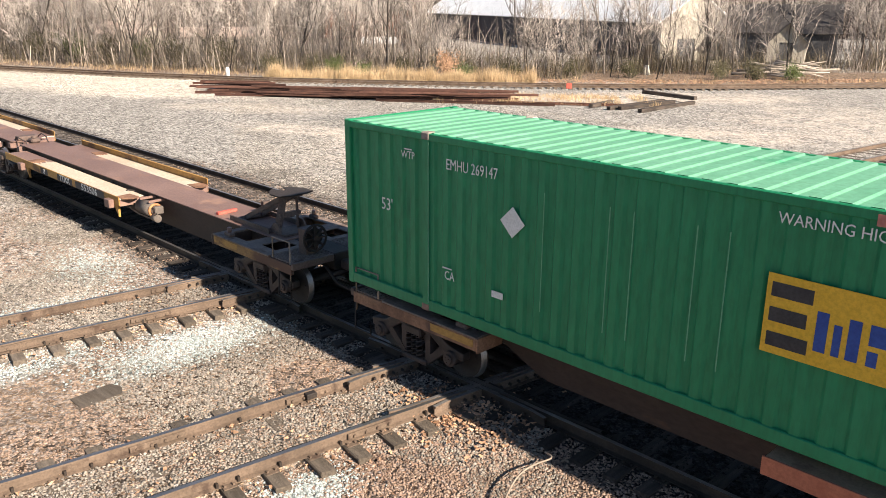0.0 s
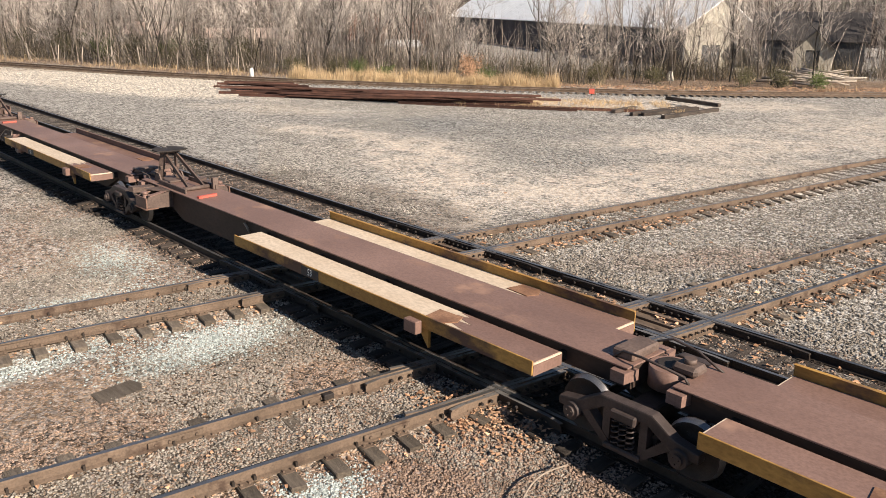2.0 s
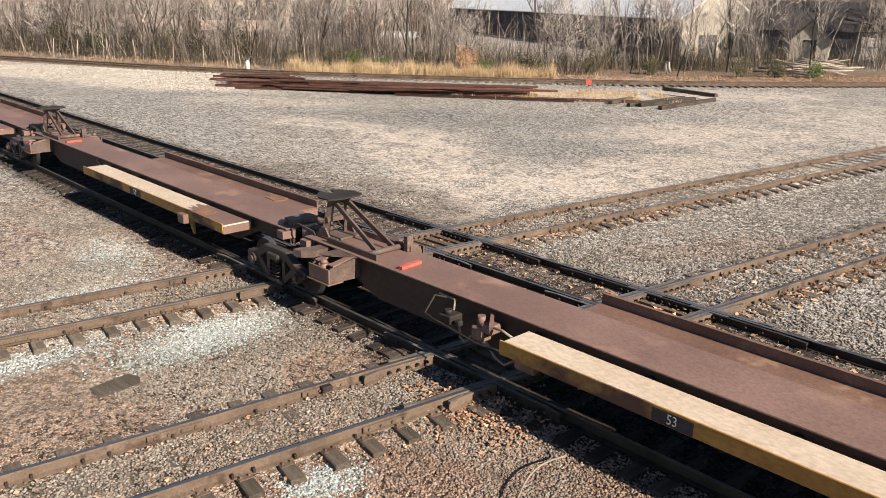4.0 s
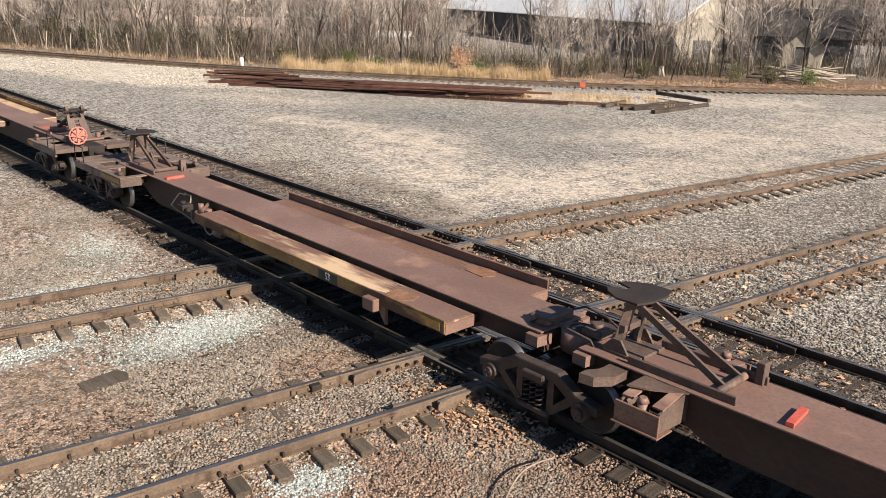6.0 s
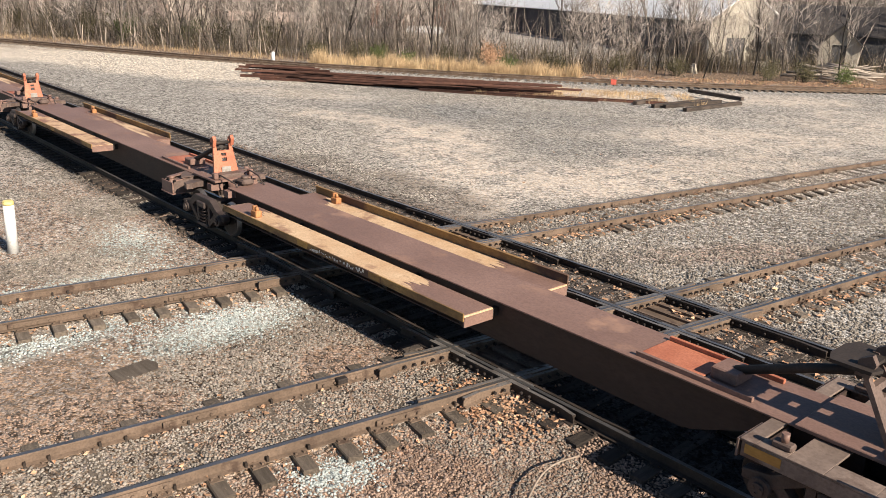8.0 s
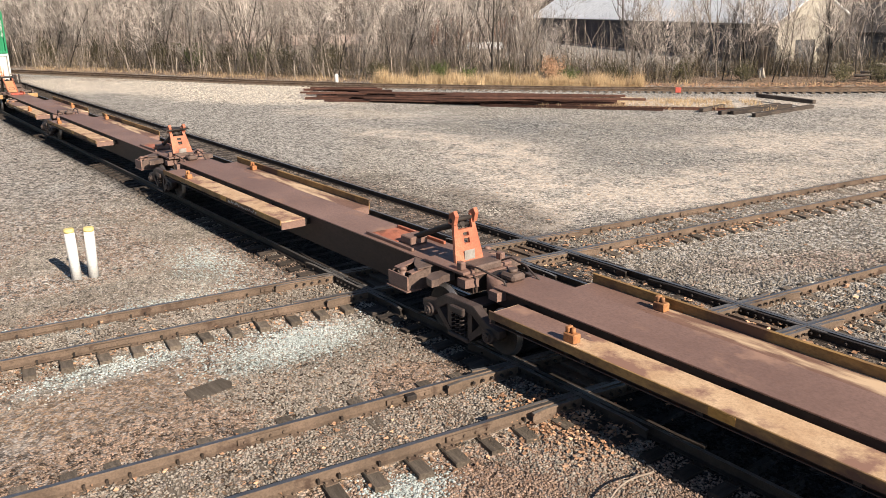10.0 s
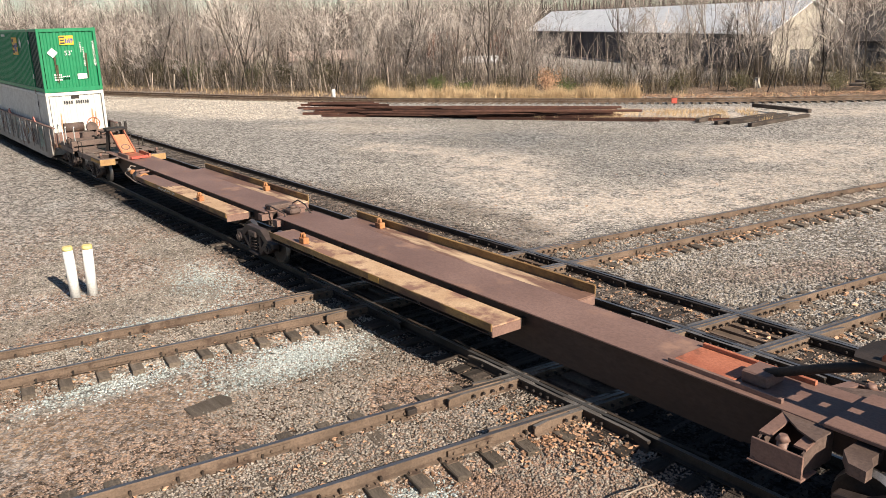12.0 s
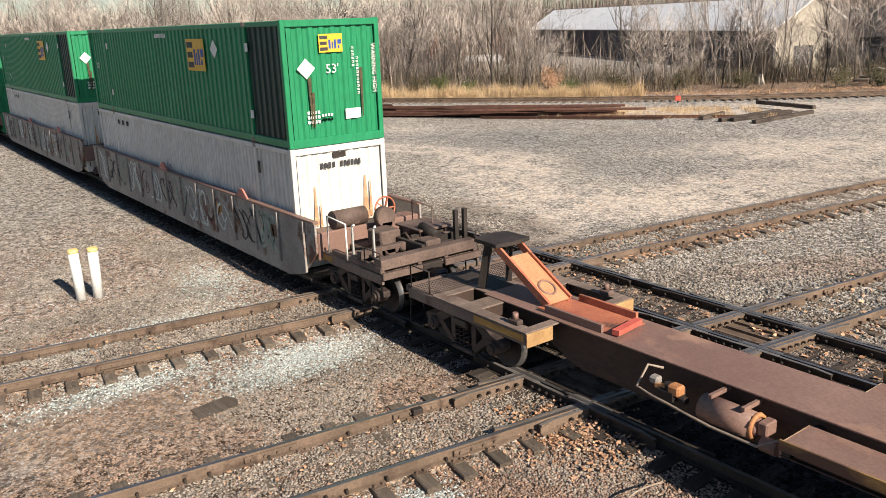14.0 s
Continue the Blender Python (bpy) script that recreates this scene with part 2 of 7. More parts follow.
M_CREAM = surface("worn_cream_deck", (0.54, 0.425, 0.315), (0.70, 0.585, 0.465), 0.7, 0.0, 0.9, 16, 0.2, stain=(0.34, 0.23, 0.15), stain_at=0.63, stain_scale=1.3, stretch=(0.6, 1, 1))
M_CREAM_RUST = surface("rusted_cream_deck", (0.54, 0.35, 0.205), (0.70, 0.52, 0.345), 0.7, 0.0, 1.4, 26, 0.15, stain=(0.28, 0.165, 0.115), stain_at=0.535, stain_scale=1.3)
M_YELLOW = surface("faded_yellow_paint", (0.34, 0.175, 0.045), (0.54, 0.315, 0.085), 0.6, 0.0, 1.2, 20, 0.2, stain=(0.12, 0.07, 0.05), stain_at=0.5, stain_scale=1.0, stretch=(0.5, 1, 1))
M_ORANGE = surface("faded_red_oxide", (0.36, 0.115, 0.065), (0.54, 0.205, 0.12), 0.6, 0.0, 2.0, 25, 0.2, stain=(0.10, 0.055, 0.04), stain_at=0.58)
M_RED = surface("red_paint", (0.50, 0.085, 0.06), (0.63, 0.15, 0.11), 0.55, 0.0, 3.0, 30, 0.1)
M_WHEEL = surface("worn_wheel_steel", (0.02, 0.017, 0.016), (0.058, 0.048, 0.045), 0.55, 0.15, 3.0, 40, 0.2)
M_GREEN = surface("green_container_paint", (0.014, 0.205, 0.088), (0.019, 0.245, 0.108), 0.45, 0.0, 0.5, 14, 0.06, stain=(0.02, 0.11, 0.055), stain_at=0.63, stain_scale=0.9, stretch=(1, 1, 0.25))
# a paler, less saturated green than the container walls
M_GREEN_ROOF = surface("pale_green_roof", (0.12, 0.35, 0.20), (0.18, 0.43, 0.27), 0.5, 0.0, 0.6, 10, 0.06, stain=(0.05, 0.26, 0.14), stain_at=0.6, stain_scale=0.7)
M_WHITE = surface("white_container_paint", (0.60, 0.585, 0.55), (0.70, 0.69, 0.65), 0.55, 0.0, 0.8, 12, 0.06, stain=(0.50, 0.43, 0.36), stain_at=0.64, stain_scale=0.8, stretch=(1, 1, 0.25))
M_LETTER = surface("white_lettering", (0.72, 0.73, 0.70), (0.82, 0.82, 0.80), 0.6, 0, 4, 30, 0.0)
M_LETTER_DARK = surface("dark_lettering", (0.03, 0.03, 0.035), (0.06, 0.06, 0.065), 0.6, 0, 4, 30, 0.0)
M_LOGO_Y = surface("logo_yellow", (0.70, 0.42, 0.03), (0.78, 0.48, 0.05), 0.5, 0, 3, 20, 0.0)
M_LOGO_B = surface("logo_blue", (0.02, 0.06, 0.28), (0.03, 0.09, 0.36), 0.5, 0, 3, 20, 0.0)
M_WELL = surface("weathered_well_car_side", (0.24, 0.215, 0.195), (0.40, 0.38, 0.35), 0.7, 0.0, 1.2, 16, 0.2, stain=(0.14, 0.075, 0.055), stain_at=0.56, stain_scale=1.2)
M_BARK = surface("grey_brown_bark", (0.045, 0.036, 0.031), (0.26, 0.225, 0.195), 0.9, 0, 0.5, 12, 0.5, stretch=(2, 2, 0.4), vary=0.9)
M_TWIG = surface("grey_brown_twigs", (0.26, 0.22, 0.195), (0.70, 0.63, 0.575), 0.9, 0, 0.6, 6, 0.0, vary=0.7)
M_GRASS = surface("dry_straw_grass", (0.42, 0.29, 0.16), (0.70, 0.53, 0.33), 0.9, 0, 0.4, 3, 0.0, island=0.35)
M_BRUSH = surface("brown_brush", (0.06, 0.05, 0.03), (0.26, 0.205, 0.135), 0.9, 0, 0.25, 3, 0.0, island=0.9)
M_WOODS = surface("far_brown_woods", (0.075, 0.06, 0.052), (0.21, 0.165, 0.145), 0.9, 0, 0.1, 2, 0.0, island=0.9)
M_LEAF_GREEN = surface("late_green_leaves", (0.06, 0.085, 0.025), (0.14, 0.165, 0.06), 0.8, 0, 0.5, 3, 0.0, island=0.4)
M_LEAF_DULL = surface("dull_brown_green_leaves", (0.05, 0.05, 0.025), (0.15, 0.13, 0.07), 0.85, 0, 0.5, 3, 0.0, island=0.5)
M_LEAF = surface("fallen_oak_leaves", (0.32, 0.17, 0.095), (0.62, 0.40, 0.26), 0.85, 0, 0.7, 5, 0.0, island=0.5, obj=False)
M_STONE = surface("grey_ballast_stones", (0.20, 0.175, 0.15), (0.38, 0.34, 0.295), 0.95, 0, 0.6, 20, 0.3, island=0.42, spec=0.12, obj=False)
M_STONE_BROWN = surface("brown_ballast_stones", (0.21, 0.15, 0.117), (0.40, 0.29, 0.225), 0.95, 0, 0.6, 20, 0.3, island=0.42, spec=0.12, obj=False)
M_STONE_YARD = surface("pale_yard_stones", (0.26, 0.24, 0.215), (0.56, 0.515, 0.46), 0.95, 0, 0.6, 20, 0.3, island=0.6, spec=0.12, obj=False)
# oily stones whose near-black colour also carries the train's shade
M_STONE_OILY_SHADE = surface("oily_shaded_ballast_stones", (0.02, 0.017, 0.015), (0.065, 0.053, 0.044), 0.9, 0, 0.6, 20, 0.3, island=0.45, spec=0.2, obj=False)
M_STONE_BLUE = surface("fresh_pale_stones", (0.34, 0.38, 0.37), (0.50, 0.54, 0.525), 0.95, 0, 0.6, 20, 0.3, island=0.35, spec=0.12, obj=False)
M_ROOF_TIN = surface("weathered_tin_roof", (0.80, 0.82, 0.845), (0.92, 0.935, 0.95), 0.5, 0.0, 0.15, 2, 0.1, stain=(0.52, 0.53, 0.54), stain_at=0.62, stain_scale=0.2)
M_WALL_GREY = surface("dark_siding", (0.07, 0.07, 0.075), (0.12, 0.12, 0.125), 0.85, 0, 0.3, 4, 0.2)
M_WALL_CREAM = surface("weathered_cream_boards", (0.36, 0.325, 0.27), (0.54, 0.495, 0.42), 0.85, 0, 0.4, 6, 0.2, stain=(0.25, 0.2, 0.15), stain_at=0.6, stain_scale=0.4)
M_ROOF_DARK = surface("old_dark_shingles", (0.045, 0.04, 0.04), (0.09, 0.08, 0.075), 0.9, 0, 0.5, 8, 0.5)
M_PIPE = surface("white_plastic_post", (0.74, 0.74, 0.72), (0.82, 0.82, 0.80), 0.45, 0, 2, 20, 0.02)
M_CAP = surface("faded_yellow_post_band", (0.76, 0.62, 0.22), (0.82, 0.70, 0.32), 0.5, 0, 2, 20, 0.02)
M_LOG = surface("weathered_logs", (0.22, 0.18, 0.15), (0.46, 0.40, 0.34), 0.9, 0, 1, 10, 0.5, vary=0.4)
M_BRICK_RED = surface("red_brown_wall", (0.22, 0.10, 0.07), (0.32, 0.16, 0.11), 0.9, 0, 0.5, 6, 0.2)
M_GREEN_TAG = surface("green_paint_patch", (0.0, 0.22, 0.10), (0.0, 0.30, 0.14), 0.6, 0, 3, 20, 0.0)
M_GRAFFITI = surface("pale_spray_paint", (0.50, 0.55, 0.53), (0.66, 0.70, 0.68), 0.6, 0, 2, 14, 0.0)
M_HOSE = surface("pale_cable", (0.24, 0.19, 0.15), (0.38, 0.31, 0.25), 0.7, 0, 2, 20, 0.0)
M_STEEL_RED = surface("red_brown_deck", (0.15, 0.085, 0.065), (0.26, 0.155, 0.115), 0.6, 0.0, 0.5, 22, 0.15, stain=(0.38, 0.25, 0.16), stain_at=0.58, stain_scale=0.8, stretch=(0.8, 1, 1))
M_ROOF_PINK = surface("faded_pinkish_roof", (0.34, 0.25, 0.21), (0.48, 0.38, 0.33), 0.85, 0, 0.4, 5, 0.2)


# ---- mesh helpers ----
def part(name, bm, material, parent=None, label="", at=None):
    """Links a bmesh as one mesh object, under a thing or a part."""
    me = bpy.data.meshes.new(name)
    bm.to_mesh(me)
    bm.free()
    for q in (material if isinstance(material, (list, tuple)) else [material]):
        me.materials.append(q)
    ob = new(name, me)
    if parent:
        ob.parent = parent
    if label:
        ob["label"] = label
    if at is not None:
        ob.matrix_basis = at
    return ob


def share(name, me, parent, at):
    ob = new(name, me)
    ob.parent = parent
    ob.matrix_basis = at
    return ob


def box(bm, x0, x1, y0, y1, z0, z1, bev=0.0, mi=0):
    r = bmesh.ops.create_cube(bm, size=1.0)
    vs = r["verts"]
    for v in vs:
        v.co = Vector(((x0 + x1) / 2 + v.co.x * (x1 - x0), (y0 + y1) / 2 + v.co.y * (y1 - y0), (z0 + z1) / 2 + v.co.z * (z1 - z0)))
    fs = {f for v in vs for f in v.link_faces}
    for f in fs:
        f.material_index = mi
    if bev:
        bmesh.ops.bevel(bm, geom=list({e for v in vs for e in v.link_edges}), offset=bev, segments=1, affect="EDGES", profile=0.5)
    return bm


def rod(bm, a, b, r, seg=8, r2=None, mi=0):
    a, b = Vector(a), Vector(b)
    d = b - a
    m = Matrix.Translation((a + b) / 2) @ d.to_track_quat("Z", "Y").to_matrix().to_4x4()
    q = bmesh.ops.create_cone(bm, cap_ends=True, segments=seg, radius1=r, radius2=r if r2 is None else r2, depth=d.length, matrix=m)
    for f in {f for v in q["verts"] for f in v.link_faces}:
        f.material_index = mi
        f.smooth = len(f.verts) == 4 and seg > 6
    return bm


def beam(bm, a, b, w, h, mi=0):
    """A square bar from a to b, w wide (level), h deep."""
    a, b = Vector(a), Vector(b)
    d = b - a
    m = Matrix.Translation((a + b) / 2) @ d.to_track_quat("X", "Z").to_matrix().to_4x4() @ Matrix.Diagonal((d.length, w, h, 1))
    q = bmesh.ops.create_cube(bm, size=1.0, matrix=m)
    for f in {f for v in q["verts"] for f in v.link_faces}:
        f.material_index = mi
    return bm


def prism(bm, pts, y0, y1, mi=0):
    """An outline in x, z, pushed along y."""
    a = [bm.verts.new((x, y0, z)) for x, z in pts]
    b = [bm.verts.new((x, y1, z)) for x, z in pts]
    k = len(pts)
    fs = [bm.faces.new(a), bm.faces.new(b[::-1])]
    for i in range(k):
        fs.append(bm.faces.new((a[i], b[i], b[(i + 1) % k], a[(i + 1) % k])))
    for f in fs:
        f.material_index = mi
    bmesh.ops.recalc_face_normals(bm, faces=fs)
    return bm


def slab(bm, pts, z0, z1, mi=0):
    """An outline in x, y, raised from z0 to z1."""
    a = [bm.verts.new((x, y, z0)) for x, y in pts]
    b = [bm.verts.new((x, y, z1)) for x, y in pts]
    k = len(pts)
    fs = [bm.faces.new(a), bm.faces.new(b[::-1])]
    for i in range(k):
        fs.append(bm.faces.new((a[i], b[i], b[(i + 1) % k], a[(i + 1) % k])))
    for f in fs:
        f.material_index = mi
    bmesh.ops.recalc_face_normals(bm, faces=fs)
    return bm


def tube(bm, pts, r, seg=6, mi=0):
    """A bent pipe swept along points, in one piece."""
    pts = [Vector(p) for p in pts]
    rings = []
    for i, p in enumerate(pts):
        d = (pts[min(len(pts) - 1, i + 1)] - pts[max(0, i - 1)]).normalized()
        u = (d.cross(Vector((0.31, 0.17, 0.93)))).normalized()
        w = d.cross(u)
        rings.append([bm.verts.new(p + (u * math.cos(2 * math.pi * k / seg) + w * math.sin(2 * math.pi * k / seg)) * r) for k in range(seg)])
    fs = [bm.faces.new(rings[0]), bm.faces.new(rings[-1][::-1])]
    for p, q in zip(rings, rings[1:]):
        for k in range(seg):
            f = bm.faces.new((p[k], p[(k + 1) % seg], q[(k + 1) % seg], q[k]))
            f.smooth = True
            fs.append(f)
    for f in fs:
        f.material_index = mi
    bmesh.ops.recalc_face_normals(bm, faces=fs)
    return bm


def bmnew():
    return bmesh.new()


def thing(name, label, category, group="", at=None):
    ob = new(name)
    ob.empty_display_size = 0.2
    tagged(ob, label, category, group)
    if at is not None:
        ob.matrix_basis = at
    return ob


def letters(body, size, material, parent, at, extrude=0.002, squeeze=1.0):
    """Built-in font as a flat mesh, reading along local x."""
    cu = bpy.data.curves.new("lettering", "FONT")
    cu.body, cu.size, cu.extrude, cu.resolution_u = body, size, extrude, 2
    cu.align_x, cu.align_y = "CENTER", "CENTER"
    tmp = bpy.data.objects.new("lettering", cu)
    me = bpy.data.meshes.new_from_object(tmp)
    bpy.data.objects.remove(tmp)
    me.materials.clear()
    me.materials.append(material)
    ob = new("lettering", me)
    ob.parent = parent
    ob.matrix_basis = at @ Matrix.Diagonal((squeeze, 1, 1, 1))
    return ob


# ---- ground and tracks ----
GZ = -0.27


def axis(lo, hi, fine_lo, fine_hi, step, coarse):
    out, v = [], lo
    while v < hi:
        out.append(v)
        v += step if fine_lo <= v < fine_hi else coarse
    return out + [hi]


def cross_x(c, y):
    """Where the crossing lines run in plan."""
    return (c + 0.1305 * y) / 0.9914


A0, B0 = -16.43, -10.03


def ground_z(x, y):
    """The height of the ballast."""
    z = GZ + 0.05 * noise.noise((x * 0.22, y * 0.22, 0)) + 0.025 * noise.noise((x * 0.9, y * 0.9, 5))
    if abs(x) > 60 or y > 60 or y < -30:
        return GZ
    for c in (A0, B0):
        o = (x - cross_x(c, y)) * 0.9914
        if abs(o) < 2.2:
            fill = -0.182 + 0.022 * noise.noise((x * 1.7, y * 1.7, 9))
            k = 1.0 if abs(o) < 0.62 else max(0.0, 1 - (abs(o) - 0.62) / ((0.35 if y < 14 else 0.9) if o > 0 else 1.3))
            z = z * (1 - k) + fill * k
    d = min(abs(y - TY), abs(y - TY - 3.99))
    if d < 1.6:
        k = 1.0 if d < 0.65 else max(0.0, 1 - (d - 0.65) / 0.95)
        z = z * (1 - k) + ((-0.182 if abs(y - TY) < 1.6 else -0.180) + 0.02 * noise.noise((x * 1.7, y * 1.7, 3))) * k
    return z


def make_ground():
    xs = axis(-420, 260, -34, 4, 0.3, 6.0)
    ys = axis(-160, 420, -3, 34, 0.3, 6.0)
    verts, faces = [], []
    for y in ys:
        for x in xs:
            verts.append((x, y, ground_z(x, y)))
    w = len(xs)
    for j in range(len(ys) - 1):
        for i in range(w - 1):
            a = j * w + i
            faces.append((a, a + 1, a + w + 1, a + w))
    me = bpy.data.meshes.new("ground")
    me.from_pydata(verts, [], faces)
    me.materials.append(M_GROUND)
    for p in me.polygons:
        p.use_smooth = True
    tagged(new("ground", me), "grey and brown ballast yard with pale dusty patches", "ground", kind="structure")


make_ground()

HEAD = [(-0.036, 0.0), (0.036, 0.0), (0.038, -0.03), (0.012, -0.045), (0.010, -0.145), (0.075, -0.158), (0.075, -0.172),
        (-0.075, -0.172), (-0.075, -0.158), (-0.010, -0.145), (-0.012, -0.045), (-0.038, -0.03)]


def rail_mesh(bm, pts, width=1.0, drop=0.0):
    """A rail along a line of points in plan; the head's top is of material 1."""
    rings = []
    k = len(HEAD)
    for i, p in enumerate(pts):
        a, b = Vector(pts[max(0, i - 1)]), Vector(pts[min(len(pts) - 1, i + 1)])
        d = (b - a).normalized()
        nrm = Vector((-d.y, d.x))
        rings.append([bm.verts.new((p[0] + nrm.x * w * width, p[1] + nrm.y * w * width, z - drop)) for w, z in HEAD])
    for r, q in zip(rings, rings[1:]):
        for i in range(k):
            f = bm.faces.new((r[i], r[(i + 1) % k], q[(i + 1) % k], q[i]))
            f.material_index = 1 if i == 0 else 0
    bm.faces.new(rings[0])
    bm.faces.new(rings[-1][::-1])
    bmesh.ops.recalc_face_normals(bm, faces=bm.faces)
    return bm


def offset_line(pts, o):
    out = []
    for i, p in enumerate(pts):
        a, b = Vector(pts[max(0, i - 1)]), Vector(pts[min(len(pts) - 1, i + 1)])
        d = (b - a).normalized()
        out.append((p[0] - d.y * o, p[1] + d.x * o))
    return out


def tie_mesh(length, dark, seed):
    rnd = random.Random(seed)
    bm = bmnew()
    box(bm, -length / 2, length / 2, -0.115, 0.115, -0.18, 0.0, 0.012)
    for v in bm.verts:
        v.co += Vector((rnd.uniform(-0.02, 0.02), rnd.uniform(-0.01, 0.01), rnd.uniform(-0.008, 0.008)))
    me = bpy.data.meshes.new("tie")
    bm.to_mesh(me)
    bm.free()
    me.materials.append(M_TIE_DARK if dark else M_TIE)
    return me


TIES = {(d, i): tie_mesh(2.6, d, i) for d in (False, True) for i in range(4)}


def along(pts, step, start=0.0):
    """Points and headings at even steps along a line."""
    out, carry = [], start
    for a, b in zip(pts, pts[1:]):
        a, b = Vector(a), Vector(b)
        L = (b - a).length
        d = (b - a) / L
        while carry < L:
            out.append((a + d * carry, math.degrees(math.atan2(d.y, d.x))))
            carry += step
        carry -= L
    return out


def track(name, label, pts, step, dark, near, skip=None, drop=0.0, seed=0):
    """Two rails on ties. near: in plan, where a tie is told apart (others are one joined part)."""
    rnd = random.Random(seed)
    t = thing(name, label, "railway track")
    t["kind"] = "structure"
    rail_mat = [M_RAIL_DARK if dark else M_RAIL, M_HEAD]
    for s in (-1, 1):
        part("rail", rail_mesh(bmnew(), offset_line(pts, s * 0.7525), 1.0, drop), rail_mat, t)
    rest = bmnew()
    clips = bmnew()
    anchors = bmnew()
    for p, a in along(pts, step, 0.2):
        if skip and skip(p):
            continue
        m = pose(p.x, p.y, -0.172 - drop + rnd.uniform(-0.012, 0.004), rnd.uniform(-1.5, 1.5), rnd.uniform(-0.4, 0.4), a + 90 + rnd.uniform(-2.5, 2.5))
        if near(p):
            me = TIES[(dark, rnd.randrange(4))]
            share("tie", me, t, m)
            for s in (-1, 1):
                for w in (-0.11, 0.11):
                    for q in (-0.06, 0.06):
                        c = m @ Vector((s * 0.7525 + w, q, 0.025))
                        bmesh.ops.create_cube(clips, size=0.034, matrix=Matrix.Translation(c))
                if not dark:
                    for w in (-0.06, 0.06):
                        for q in (-0.15, 0.15):
                            if rnd.random() < 0.55:
                                continue
                            bmesh.ops.create_cube(anchors, size=1, matrix=m @ pose(s * 0.7525 + w, q, 0.045) @ Matrix.Diagonal((0.05, 0.035, 0.07, 1)))
                c = m @ Vector((s * 0.7525, 0, 0.006))
                bmesh.ops.create_cube(clips, size=1, matrix=Matrix.Translation(c) @ pose(0, 0, 0, 0, 0, a + 90) @ Matrix.Diagonal((0.34, 0.19, 0.014, 1)))
        else:
            bmesh.ops.create_cube(rest, size=1, matrix=m @ pose(0, 0, -0.09) @ Matrix.Diagonal((2.6, 0.23, 0.18, 1)))
    if rest.verts:
        tagged(part("far_ties", rest, M_TIE_DARK if dark else M_TIE, t), kind="stuff")
    if clips.verts:
        tagged(part("rail_fasteners", clips, M_RAIL_DARK if dark else M_RAIL, t), kind="stuff")
    if anchors.verts:
        tagged(part("rail_anchors", anchors, M_RAIL_DARK, t), kind="stuff")
    else:
        anchors.free()
    return t


T_LINE = [(-150.0, TY), (40.0, TY)]
T2_LINE = [(-150.0, TY + 3.99), (40.0, TY + 3.99)]


def on_cross(p):
    return any(abs(p.x - cross_x(c, p.y)) < 1.5 for c in (A0, B0))


def on_main(p):
    return abs(p.y - TY) < 1.3 or abs(p.y - TY - 3.99) < 1.3


def in_view(p):
    return -34 < p.x < 3 and p.y < 34


track("train_track", "railway track under the train, black with oil and painted shade", T_LINE, 0.56, True, lambda p: -26 < p.x < 2, on_cross, 0, 1)
track("parallel_track", "oil-blackened railway track beside the train", T2_LINE, 0.56, True, lambda p: -26 < p.x < 2, on_cross, 0, 2)
for c, sd in ((A0, 3), (B0, 4)):
    track("crossing_track", "rusty railway track on weathered wooden ties crossing the main line",
          [(cross_x(c, -14), -14), (cross_x(c, 60), 60)], 0.62, False, lambda p: 0 < p.y < 32, on_main, 0.004, sd)
FAR = [(-150, -2), (-110, 13.5), (-86.7, 23.3), (-70, 29.9), (-58, 36.0), (-50.5, 41.2), (-43.5, 46.3), (-36, 52.6), (-30, 58.8), (-23.6, 67), (-14, 80), (4, 108)]
track("yard_track", "rusty siding along the edge of the woods", FAR, 0.6, False, lambda p: False, None, 0.02, 5)


M_WORN = surface("worn_crossing_steel", (0.16, 0.145, 0.135), (0.34, 0.32, 0.31), 0.5, 0.5, 2.0, 40, 0.15, stain=(0.10, 0.07, 0.055), stain_at=0.56, stain_scale=3.0, obj=False)


